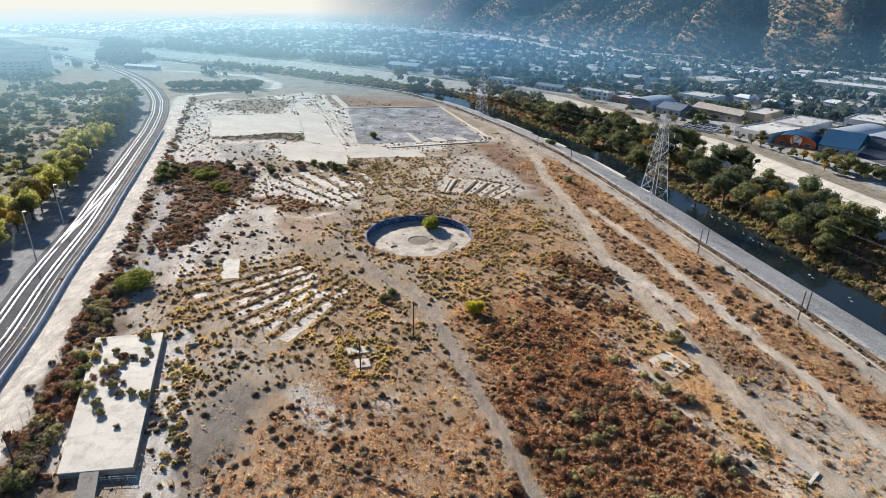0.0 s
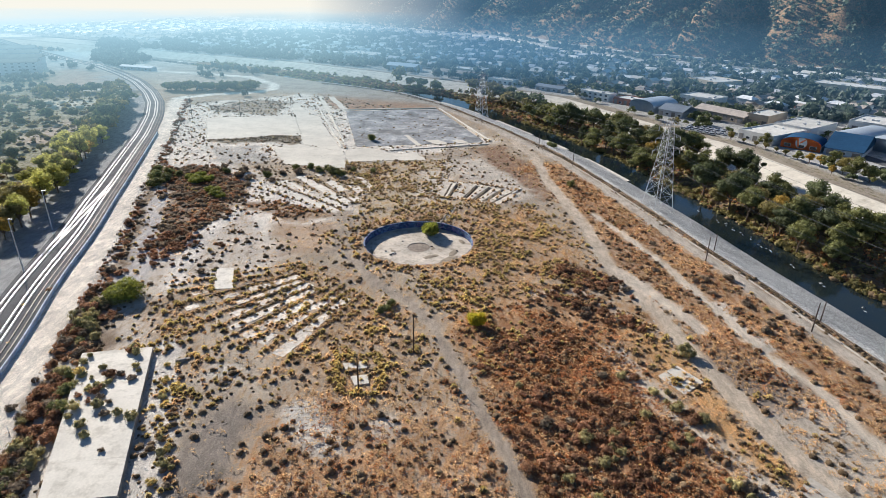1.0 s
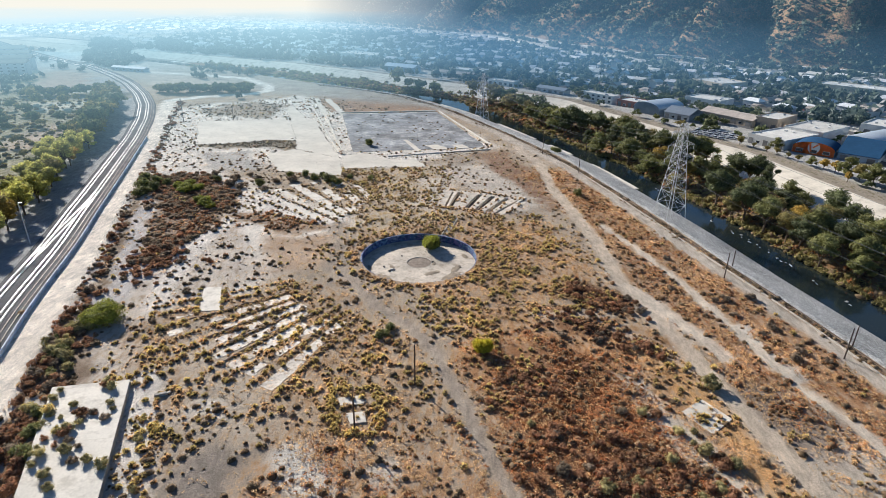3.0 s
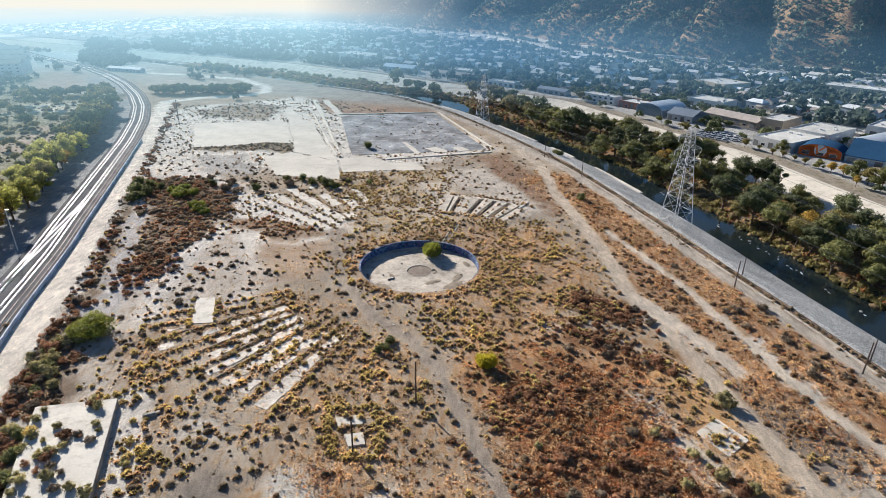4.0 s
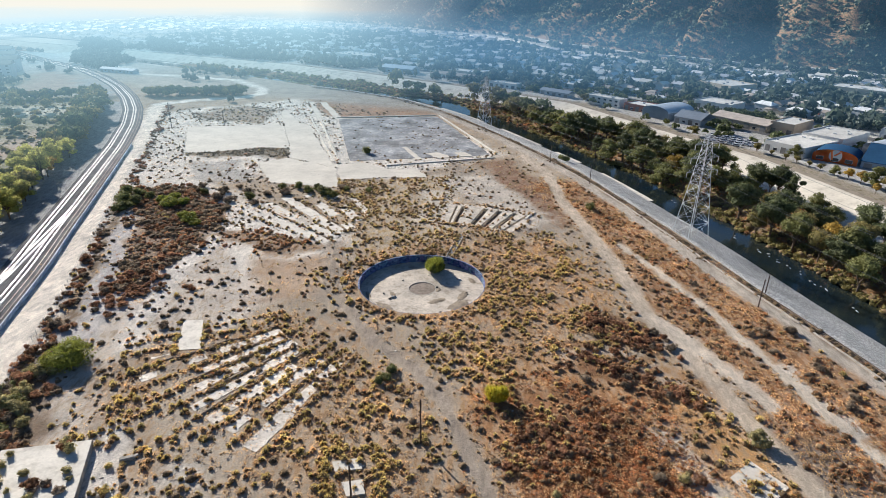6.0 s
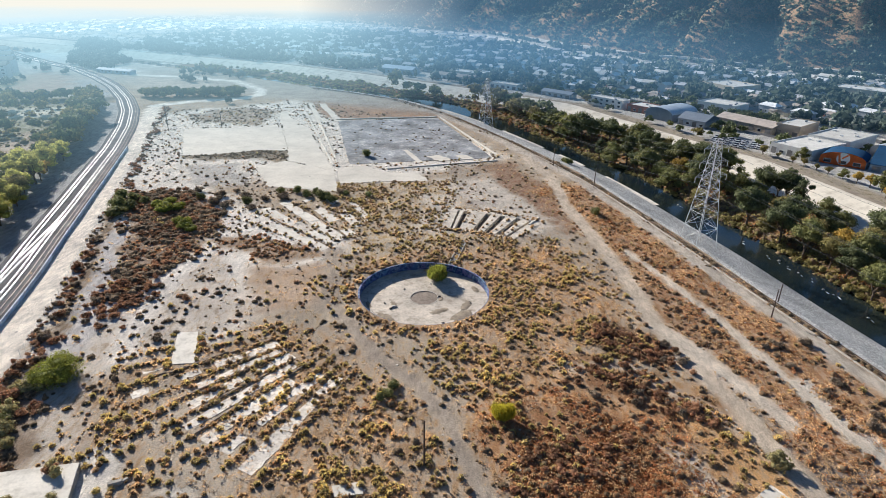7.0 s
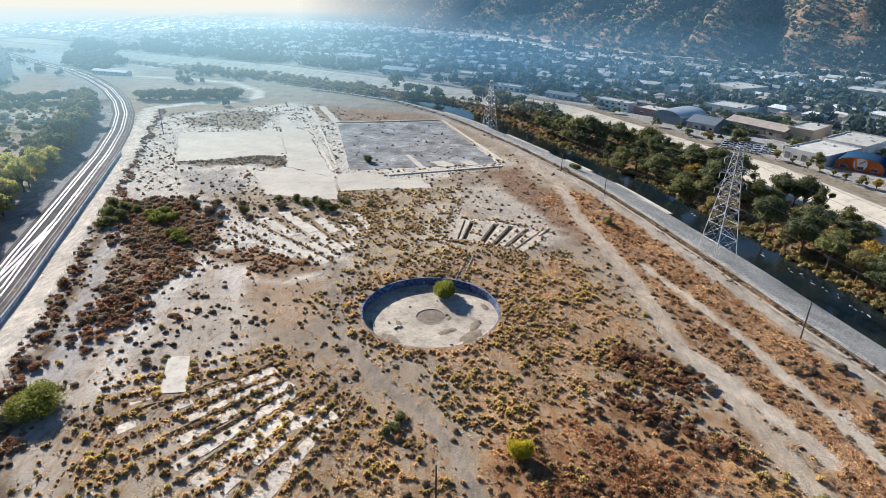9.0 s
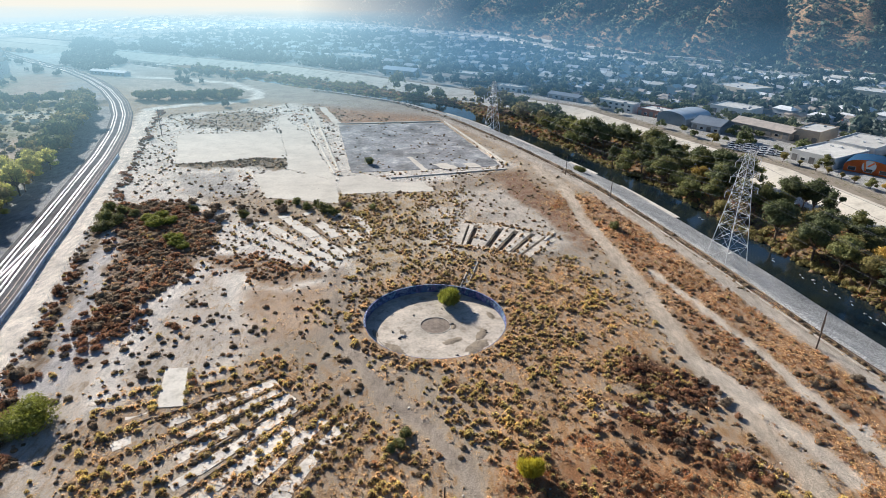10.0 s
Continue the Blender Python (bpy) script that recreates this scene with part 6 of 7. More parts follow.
bank_top = resampled(shifted(FAR_TOP[1:9], 11), 10)
for x, y in bank_top:
    if 150 < y < 520 and rng.random() < 0.22:
        plant(rng.choice((0, 2, 3, 4, 0)), x + rng.uniform(-2, 3), y + rng.uniform(-3, 3), rng.uniform(0.4, 0.75), "trees along the bank path")
for k in range(170):
    x, y = lerp2((-252, 503), (-160, 517), rng.random()) if k < 110 else lerp2((-330, 478), (-262, 500), rng.random())
    plant(rng.choice((0, 1, 1, 4)), x, y + rng.gauss(0, 3.5), rng.uniform(0.4, 0.8), "trees along the canal")
copse = [leaf_cloud(NP, 320, 0.14, [((0, 0, 0.62), (0.42, 0.42, 0.34))] + [((NP.uniform(-.34, .34), NP.uniform(-.34, .34), NP.uniform(0.3, 0.8)), (0.24, 0.24, 0.2)) for _ in range(6)]) for _ in range(4)]
far_spots = np.array(FAR_TREES)
for part_of, leaf in ((0, M_LEAF), (1, M_LEAF_DARK), (2, M_LEAF_BROWN)):
    some = far_spots[part_of::3]
    strewn("far_trees", copse, some[:, :2], some[:, 2] * 10.0, leaf, "far riverside trees in loose groups", NP)
for x, y, size in ((178.5, 341, 0.45), (181, 335, 0.5), (183.5, 328, 0.42), (185, 321, 0.5), (188, 314, 0.62), (190.5, 307.5, 0.75), (192.5, 301, 0.62), (194, 295, 0.85), (196.5, 288.5, 0.75), (198.5, 282, 0.9), (201, 275, 0.7), (175.5, 350, 0.4), (172.5, 359, 0.42), (186.5, 347, 0.8)):
    plant(3 if size < 0.6 else 4 if size > 0.8 else (3, 2, 4)[int(y) % 3], x, y, size * (1.35 if y < 303 else 1.0), "trees beside the workshops", yard=True)
bar_spots = []
for k in range(4200):
    y = rng.uniform(60, 640)
    n0, f0 = float(x_at(NEAR_TOP, y)), float(x_at(FAR_TOP, y))
    bar_spots.append((rng.uniform(n0 + 28, f0 - 22), y))
bar_spots = np.array(bar_spots)
bu, bw = across(bar_spots[:, 0], bar_spots[:, 1])
bar_spots = bar_spots[(bu > 34) & (bw > 20)]
half = len(bar_spots) * 4 // 5
strewn("river_scrub", brush_far, bar_spots[:half], NP.uniform(0.8, 2.6, half), M_LEAF_BROWN, "olive scrub under the riverside trees", NP)
strewn("dry_reeds", tufts_far, bar_spots[half:], NP.uniform(0.8, 1.9, len(bar_spots) - half), M_RUST, "dry rust-brown reeds along the river", NP)
shore = np.array([(float(x_at(NEAR_TOP, y)) + 35.0 + abs(NP.normal(0, 2.6)), y) for y in NP.uniform(70, 430, 400)])
strewn("shore_willows", round_brush, shore, NP.uniform(0.8, 2.2, len(shore)), M_LEAF_BROWN, "low olive willow bushes along the water", NP, squash=(0.9, 1.5))
upper = np.stack([NP.uniform(-300, 30, 2600), NP.uniform(545, 760, 2600)], 1)
bu, bw = across(upper[:, 0], upper[:, 1])
upper = upper[(bu > 16) & (bw > 14) & (wander(upper[:, 0], upper[:, 1], 16, 8) > -0.2)]
strewn("upper_scrub", brush_far, upper, NP.uniform(1.4, 4.2, len(upper)), M_LEAF, "green scrub and willows on the upper river bed", NP)
field = np.array([(float(x_at(RAIL_LINE, y)) - d, y) for y, d in zip(NP.uniform(120, 470, 2300), NP.uniform(26, 190, 2300))])
strewn("field_scrub", brush_far, field, 0.6 + 2.2 * NP.uniform(0, 1, len(field)) ** 2, M_LEAF_BROWN, "olive scrub in the field beyond the railway", NP)


# ---- poles, pylons and cables ----
def utility_pole(x, y, h, label, arm=0.0, turn=0.0):
    pole = thing("utility_pole", label, "utility pole", pose(x, y, float(land(x, y))), "utility poles")
    part("shaft", rod((0, 0, -0.5), (0, 0, h), 0.19, 0.13, 8), M_WOOD, pole)
    if arm:
        part("crossarm", box(arm, 0.12, 0.14, 0, 0, h - 0.9, turn), M_WOOD, pole)
        for k in (-0.42, -0.2, 0.2, 0.42):
            part("insulator", rod((k * arm * math.cos(radians(turn)), k * arm * math.sin(radians(turn)), h - 0.76), (k * arm * math.cos(radians(turn)), k * arm * math.sin(radians(turn)), h - 0.5), 0.06, 0.04, 6), M_STEEL, pole)
    return pole


for x, y, h in ((-7.0, 126.8, 10.7), (-18.4, 111.3, 9.3), (87.3, 183.2, 8.8), (93.6, 191.8, 6.2), (98.2, 139.6, 8.8), (103.9, 145.4, 6.2), (64.5, 296.0, 9), (52, 330, 9)):
    utility_pole(x, y, h, "bare dark wooden utility pole")
utility_pole(-78.5, 80.5, 7.5, "dark wooden pole at the fence")
for x, y, h, a in ((-168.2, 395, 15.7, 2.6), (-139.8, 405.5, 9.0, 1.6)):
    utility_pole(x, y, h, "tall wooden utility pole with a crossarm", a, 15)
fallen = thing("fallen_pole", "dark wooden utility pole lying on dry grass", "utility pole")
part("shaft", rod((-19.8, 83.2, 0.22), (-4.2, 75.1, 0.26), 0.3, 0.2, 8), M_WOOD, fallen)
for x, y, h in ((-130.2, 167.4, 17.5), (-142.3, 201.5, 15)):
    mast = thing("mast", "slim grey signal mast beside the railway", "mast", pose(x, y, 0), "railway masts")
    part("shaft", rod((0, 0, -0.3), (0, 0, h), 0.22, 0.12, 8), M_STEEL, mast)
    part("lamp_head", box(1.3, 0.35, 0.2, 0.6, 0, h - 0.1), M_STEEL, mast)


def lattice_tower(x, y, h, turn, label):
    """A tapering square lattice pylon with three pairs of arms; returns where its cables hang."""
    tower = thing("transmission_tower", label, "transmission tower", pose(x, y, float(land(x, y)), 0, 0, turn), "transmission towers")
    waist, low, top = h * 0.62, h * 0.118, h * 0.022

    def half(z):
        return low + (h * 0.055 - low) * z / waist if z < waist else h * 0.055 + (top - h * 0.055) * (z - waist) / (h - waist)

    corner = lambda s, z: (s[0] * half(z), s[1] * half(z), z)
    signs = [(1, 1), (-1, 1), (-1, -1), (1, -1)]
    for s in signs:
        leg = rod(corner(s, -0.5), corner(s, waist), 0.13, 0.10, 4)
        rod(corner(s, waist), corner(s, h), 0.12, 0.08, 4, bm=leg)
        part("leg", leg, M_STEEL, tower)
    levels = [0, 0.17 * h, 0.32 * h, 0.44 * h, 0.54 * h, waist, 0.70 * h, 0.78 * h, 0.86 * h, 0.93 * h, h]
    for z0, z1 in zip(levels, levels[1:]):
        for a, b in zip(signs, signs[1:] + signs[:1]):
            part("brace", rod(corner(a, z0), corner(b, z1), 0.065, sides=4), M_STEEL, tower)
            part("brace", rod(corner(b, z0), corner(a, z1), 0.065, sides=4), M_STEEL, tower)
            part("brace", rod(corner(a, z1), corner(b, z1), 0.065, sides=4), M_STEEL, tower)
    hang = []
    for z, reach in ((0.66 * h, 0.17 * h), (0.79 * h, 0.15 * h), (0.92 * h, 0.13 * h)):
        for s in (-1, 1):
            arm = bmesh.new()
            tip = (s * reach, 0, z)
            for c in (-1, 1):
                rod((s * half(z), c * half(z), z), tip, 0.055, sides=4, bm=arm)
                rod((s * half(z + 0.05 * h), c * half(z + 0.05 * h), z + 0.05 * h), tip, 0.05, sides=4, bm=arm)
                for k in (0.3, 0.6):
                    rod((s * (half(z) + (reach - half(z)) * k), c * half(z) * (1 - k), z), (s * (half(z) + (reach - half(z)) * k), c * half(z) * (1 - k), z + 0.05 * h * (1 - k)), 0.05, sides=4, bm=arm)
            part("arm", arm, M_STEEL, tower)
            part("insulator", rod((s * reach, 0, z), (s * reach, 0, z - 1.9), 0.11, 0.11, 6), M_STEEL, tower)
            hang.append(tower.matrix_basis @ Vector((s * reach, 0, z - 1.9)))
    hang.append(tower.matrix_basis @ Vector((0, 0, h)))
    return hang


near_hang = lattice_tower(88.5, 237.5, 38, 17, "tall grey steel lattice tower on the river bank")
far_hang = lattice_tower(24.8, 432, 31, 30, "grey steel lattice tower farther along the river")
off = Vector((63.7, -194.5, 4))


def cable(a, b, sag, r=0.035):
    c = bpy.data.curves.new("power_line", "CURVE")
    c.dimensions, c.bevel_depth, c.bevel_resolution = "3D", r, 1
    s = c.splines.new("POLY")
    n = 24
    s.points.add(n)
    for k in range(n + 1):
        p = a.lerp(b, k / n)
        s.points[k].co = (p.x, p.y, p.z - sag * 4 * (k / n) * (1 - k / n), 1)
    c.materials.append(M_CABLE)
    tagged(new("power_line", c), "thin sagging power line between lattice towers", "power line", "power lines")


for a, b in zip(near_hang, far_hang):
    cable(a, b, 6.5)
    cable(a, a + off, 6.5)
    cable(b, b + Vector((-150, 130, -3)), 6.0)


# ---- buildings ----
M_WALLS = [surface(n, c, 0.85, var=0.08, big=0.3, fine=2, bump=0.1) for n, c in (("white_stucco", (0.70, 0.68, 0.64)), ("cream_stucco", (0.58, 0.50, 0.38)), ("grey_stucco", (0.40, 0.42, 0.44)), ("tan_stucco", (0.45, 0.36, 0.27)), ("blue_grey_siding", (0.28, 0.35, 0.42)))]
M_ROOFS = [surface(n, c, r, var=0.2, big=0.3, fine=2.5, bump=0.3, rnd=0.2, spec=0.3) for n, c, r in (("grey_shingle", (0.52, 0.52, 0.54), 0.7), ("brown_shingle", (0.42, 0.36, 0.31), 0.75), ("pale_shingle", (0.76, 0.76, 0.75), 0.7), ("dark_shingle", (0.21, 0.21, 0.24), 0.75))]
M_FLAT = surface("white_roof_coating", (0.64, 0.62, 0.57), 0.75, var=0.12, big=0.12, fine=1.0, stain=(0.45, 0.43, 0.40), rnd=0.12)
M_METAL_BLUE = surface("blue_metal_roofing", (0.022, 0.075, 0.155), 0.85, 0.0, spec=0.1, var=0.12, big=0.1, fine=0.8)
M_METAL_PALE = surface("pale_metal_roofing", (0.52, 0.57, 0.62), 0.4, 0.3, var=0.12, big=0.1, fine=0.8)
M_METAL_DARK = surface("dark_metal_roofing", (0.24, 0.27, 0.31), 0.5, 0.2, var=0.12, big=0.1, fine=0.8)
M_ORANGE = surface("orange_painted_wall", (0.93, 0.23, 0.055), 0.6, var=0.1, big=0.3, fine=2)
M_BRICK = surface("red_brick_wall", (0.30, 0.13, 0.09), 0.85, var=0.15, big=0.4, fine=4)
M_GLASS = surface("dark_window_glass", (0.025, 0.03, 0.04), 0.12, var=0.1, bump=0, spec=0.6)
M_WHITE = surface("white_paint", (0.75, 0.75, 0.73), 0.6, var=0.06)
M_DOOR = surface("grey_door", (0.22, 0.21, 0.20), 0.7, rnd=0.3)


def gable(w, d, z0, z1, over=0.5, thick=0.25, hip=0.0, bm=None):
    """A pitched roof along x over w by d."""
    bm = bm or bmesh.new()
    a, b, r = w / 2 + over, d / 2 + over, w / 2 + over - hip
    v = [bm.verts.new(p) for p in ((-a, -b, z0), (a, -b, z0), (a, b, z0), (-a, b, z0), (-r, 0, z1), (r, 0, z1))]
    u = [bm.verts.new((p.co.x, p.co.y, p.co.z - thick)) for p in v]
    for f in ((0, 1, 5, 4), (2, 3, 4, 5), (1, 2, 5), (3, 0, 4)):
        bm.faces.new([v[i] for i in f])
        bm.faces.new([u[i] for i in f[::-1]])
    for i, j in ((0, 1), (1, 2), (2, 3), (3, 0)):
        bm.faces.new((v[i], u[i], u[j], v[j]))
    return bm


def gable_wall(w, d, h, rise, bm=None):
    bm = bm or bmesh.new()
    low = [bm.verts.new(p) for p in ((-w / 2, -d / 2, -0.6), (w / 2, -d / 2, -0.6), (w / 2, d / 2, -0.6), (-w / 2, d / 2, -0.6))]
    top = [bm.verts.new((v.co.x, v.co.y, h)) for v in low]
    ridge = [bm.verts.new((-w / 2, 0, h + rise)), bm.verts.new((w / 2, 0, h + rise))]
    for f in ((low[0], low[1], top[1], top[0]), (low[2], low[3], top[3], top[2]), (low[1], low[2], top[2], ridge[1], top[1]), (low[3], low[0], top[0], ridge[0], top[3]), (top[0], top[1], ridge[1], ridge[0]), (top[2], top[3], ridge[0], ridge[1])):
        bm.faces.new(f)
    return bm


def window_on(parent, x, y, z, w, h, turn):
    win = part("window", box(w + 0.24, 0.10, h + 0.24, 0, 0, -0.12), M_WHITE, parent, at=pose(x, y, z, 0, 0, turn))
    part("pane", box(w, 0.14, h), M_GLASS, win)
    return win


def house_kind(k):
    rng = random.Random(900 + k)
    w, d, h, rise = rng.uniform(9, 13), rng.uniform(7, 9), rng.choice((2.8, 3.0, 3.0, 5.4)), rng.uniform(1.4, 2.2)
    house = thing("house", "", "house")
    wall, roof = M_WALLS[k % 5], M_ROOFS[k % 4]
    hip = rng.choice((0.0, 0.0, 3.0))
    part("wall", gable_wall(w, d, h, 0.0 if hip else rise * d / (d + 1)), wall, house)
    part("roof", gable(w, d, h + 0.05, h + rise + 0.25, 0.6, hip=hip), roof, house)
    if k % 2:
        wing = gable_wall(d * 0.6, 6, h, rise * 0.6)
        bmesh.ops.transform(wing, matrix=pose(w * 0.22, -d / 2 - 2, 0, 0, 0, 90), verts=wing.verts)
        part("wing", wing, wall, house)
        wr = gable(d * 0.6, 6, h + 0.05, h + rise * 0.8, 0.5)
        bmesh.ops.transform(wr, matrix=pose(w * 0.22, -d / 2 - 2, 0, 0, 0, 90), verts=wr.verts)
        part("roof", wr, roof, house)
    for x in (-w * 0.3, -w * 0.02):
        window_on(house, x, -d / 2 - 0.02, 1.0, 1.5, 1.2, 0)
    window_on(house, -w / 2 - 0.02, 0, 1.0, 1.6, 1.2, 90)
    part("door", box(1.0, 0.14, 2.05, -w * 0.16, -d / 2 - 0.02, 0), M_DOOR, house)
    if k % 3 == 0:
        part("chimney", box(0.7, 0.7, 1.8, w * 0.25, d * 0.2, h + 0.6), M_BRICK, house)
    return house, w, d


HOUSES = [house_kind(k) for k in range(10)]
HOUSE_WORDS = ["white stucco house with a grey shingle roof", "cream house with a brown shingle roof", "grey house with a pale shingle roof", "tan house with a dark shingle roof", "blue-grey house with a grey shingle roof",
               "white house with a brown roof and a wing", "cream stucco house with a pale roof", "grey house with a dark roof and a wing", "tan stucco house with a grey roof", "blue-grey house with a brown roof and a wing"]


def warehouse(x0, y0, x1, y1, depth, h, wall, roof, label, shape="flat", openings=4, floors=1, name="warehouse"):
    """A works building whose front runs from one point of the plan to another, its back away from the river."""
    w = math.hypot(x1 - x0, y1 - y0)
    a = math.degrees(math.atan2(y1 - y0, x1 - x0))
    b = thing(name, label, "building", pose(x0, y0, float(land(x0, y0)), 0, 0, a))
    if shape == "flat":
        part("wall", box(w, depth, h + 0.6, w / 2, depth / 2, -0.6), wall, b)
        part("roof", box(w - 0.6, depth - 0.6, 0.12, w / 2, depth / 2, h - 0.02), roof, b)
        for sx, sy, px_, py_ in ((w, 0.3, w / 2, 0.15), (w, 0.3, w / 2, depth - 0.15), (0.3, depth - 0.6, 0.15, depth / 2), (0.3, depth - 0.6, w - 0.15, depth / 2)):
            part("parapet", box(sx, sy, 0.7, px_, py_, h), wall, b)
        rr = random.Random(int(x0 * 3 + y0))
        for k in range(max(2, int(w * depth / 160))):
            part("roof_vent", box(rr.uniform(0.8, 2.2), rr.uniform(0.8, 1.8), rr.uniform(0.5, 1.1), rr.uniform(0.12, 0.88) * w, rr.uniform(0.12, 0.88) * depth, h + 0.1, bevel=0.08), rr.choice((M_STEEL, M_WHITE, M_METAL_DARK)), b)
    elif shape == "barrel":
        n, rise = 18, min(w * 0.17, 4.4)
        arc = [(w / 2 - w / 2 * math.cos(math.pi * k / n), h + rise * math.sin(math.pi * k / n)) for k in range(n + 1)]
        for y in (0.0, depth):
            bm = bmesh.new()
            bm.faces.new([bm.verts.new((x, y, z)) for x, z in ((0, -0.6), (w, -0.6), *arc[::-1])])
            bmesh.ops.solidify(bm, geom=bm.faces, thickness=0.2)
            part("gable_wall", bm, wall, b)
        for x in (0.0, w):
            part("wall", box(0.3, depth, h + 0.6, x, depth / 2, -0.6), M_WALLS[2], b)
        bm = bmesh.new()
        rows_ = [[bm.verts.new((x, y, z + 0.12)) for x, z in arc] for y in (-0.25, depth * 0.5, depth + 0.25)]
        for p, q in zip(rows_, rows_[1:]):
            for k in range(n):
                bm.faces.new((p[k], p[k + 1], q[k + 1], q[k]))
        part("roof", bm, roof, b, smooth_faces=True)
    else:
        m = pose(w / 2, depth / 2, 0)
        bm = gable_wall(w, depth, h, depth * 0.16)
        bmesh.ops.transform(bm, matrix=m, verts=bm.verts)
        part("wall", bm, wall, b)
        bm = gable(w, depth, h + 0.05, h + depth * 0.16 + 0.35, 0.5)
        bmesh.ops.transform(bm, matrix=m, verts=bm.verts)
        part("roof", bm, roof, b)
    for f in range(floors):
        for k in range(openings):
            x = w * (k + 0.5) / openings
            if floors == 1 and k % 2 == 0:
                part("shutter", box(min(3.6, w / openings * 0.6), 0.16, min(3.4, h - 1), x, -0.05, 0), M_DOOR, b, "rolling shutter door")
            else:
                window_on(b, x, -0.04, 1.0 + f * h / floors, min(2.2, w / openings * 0.5), 1.3, 0)
    for k in range(max(2, int(depth / 9))):
        window_on(b, -0.04, depth * (k + 0.5) / max(2, int(depth / 9)), 1.2, 1.8, 1.2, 90)
    return b


orange = warehouse(194.2, 344.4, 209.7, 330.8, 16, 3.2, M_ORANGE, M_METAL_BLUE, "orange-fronted workshop with a blue barrel roof", "barrel", 0)
disc = bmesh.new()
bmesh.ops.create_cone(disc, cap_ends=True, segments=40, radius1=3.0, radius2=3.0, depth=0.1, matrix=pose(10.4, -0.1, 3.7, 90))
part("sign_disc", disc, M_WHITE, orange, "round white painted sign")
stroke = box(0.9, 0.06, 4.6, 0, 0, 0)
bmesh.ops.transform(stroke, matrix=pose(9.3, -0.19, 1.5, 0, -14, 0), verts=stroke.verts)
part("sign_stroke", stroke, M_ORANGE, orange)
stroke = box(0.8, 0.06, 3.2, 0, 0, 0)
bmesh.ops.transform(stroke, matrix=pose(9.9, -0.19, 3.7, 0, 48, 0), verts=stroke.verts)
part("sign_stroke", stroke, M_ORANGE, orange)
for x in (3.6, 10.6, 16.8):
    window_on(orange, x, -0.14, 1.0, 3.2, 1.6, 0)

warehouse(178.4, 364.7, 190.0, 345.5, 34, 5.0, M_WALLS[0], M_FLAT, "low white workshop with a flat pale roof", openings=5)
warehouse(208, 381, 221, 362.5, 34, 6.0, M_WALLS[0], M_FLAT, "white works hall with a flat roof", openings=3)
warehouse(211.0, 330.0, 224.5, 317.5, 36, 3.6, M_WALLS[4], M_METAL_BLUE, "low workshop with a dark blue metal roof", "gable", 3)
warehouse(231, 360, 239.5, 345, 38, 4.0, M_WALLS[0], M_METAL_PALE, "white works hall with a pale barrel roof", "barrel", 0)
warehouse(241, 343.5, 251, 327, 40, 4.0, M_WALLS[4], M_METAL_PALE, "blue-grey works hall with a pale barrel roof", "barrel", 0)
warehouse(236, 303, 254, 282, 40, 5.0, M_WALLS[0], M_FLAT, "white flat-roofed workshop beside a yard", openings=4)
warehouse(137.5, 455.5, 149.5, 438, 28, 4.6, M_WALLS[4], M_METAL_PALE, "pale blue metal-roofed warehouse", "barrel", 0)
warehouse(152.5, 434.5, 164.5, 420.5, 19, 4.2, M_WALLS[2], M_METAL_DARK, "grey shed with a dark metal roof", "gable", 4)
warehouse(180, 439, 200, 405, 15, 4.4, M_WALLS[3], M_ROOFS[1], "long tan warehouse with a brown roof", "gable", 7)
warehouse(203, 408, 212, 396.5, 27, 6.6, M_WALLS[3], M_FLAT, "tan block with a flat roof", openings=3)
warehouse(108.2, 505.6, 128.0, 481.5, 10, 5.6, M_WALLS[0], M_FLAT, "white two-storey building with rows of windows", openings=6, floors=2)
warehouse(131, 478.5, 145, 460, 16, 4.4, M_BRICK, M_FLAT, "red brick workshop with a flat roof", openings=5)
warehouse(229, 586, 243, 554, 32, 6.0, M_WALLS[1], M_FLAT, "big cream hall with a flat roof", openings=4)
warehouse(-66, 664, -34, 645, 14, 4.6, M_WALLS[4], M_METAL_PALE, "long blue-grey warehouse with pale metal roofing", "gable", 6)
warehouse(2, 650, 32, 626, 16, 4.2, M_WALLS[1], M_FLAT, "long cream warehouse with a flat pale roof", openings=6)
warehouse(38, 579, 60, 562, 11, 3.6, M_WALLS[0], M_FLAT, "low white riverside warehouse with a flat roof", openings=5)
warehouse(78, 541, 98, 521, 9, 3.4, M_WALLS[2], M_METAL_DARK, "low grey warehouse with a dark metal roof", "gable", 5)
warehouse(-133.8, 762, -89.5, 729, 30, 7.0, M_WALLS[0], M_FLAT, "far white warehouse with a flat roof", openings=6)
warehouse(-14, 634, 24, 604, 11, 3.4, M_WALLS[0], M_ROOFS[1], "long white riverside warehouse with a brown roof", "gable", 8)
warehouse(188, 492, 206, 470, 22, 5.0, M_WALLS[0], M_FLAT, "white flat-roofed workshop beside a yard", openings=4)
warehouse(262, 392, 284, 366, 30, 6.0, M_WALLS[0], M_FLAT, "white flat-roofed workshop beside a yard", openings=4)
warehouse(330, 560, 372, 512, 26, 7.0, M_WALLS[1], M_FLAT, "long cream hall with a flat roof", openings=6)
for x, y, w, d, t in ((-446, 566, 58, 16, 22), (-472, 600, 66, 16, 22), (-505, 640, 70, 16, 22), (-545, 684, 76, 16, 22), (-540, 570, 60, 16, 22)):
    a = radians(t)
    warehouse(x, y, x + w * math.cos(a), y + w * math.sin(a), d, 11.5, M_WALLS[2], M_PATH, "grey four-storey apartment block with many windows", "gable", openings=10, floors=4, name="apartment_block")
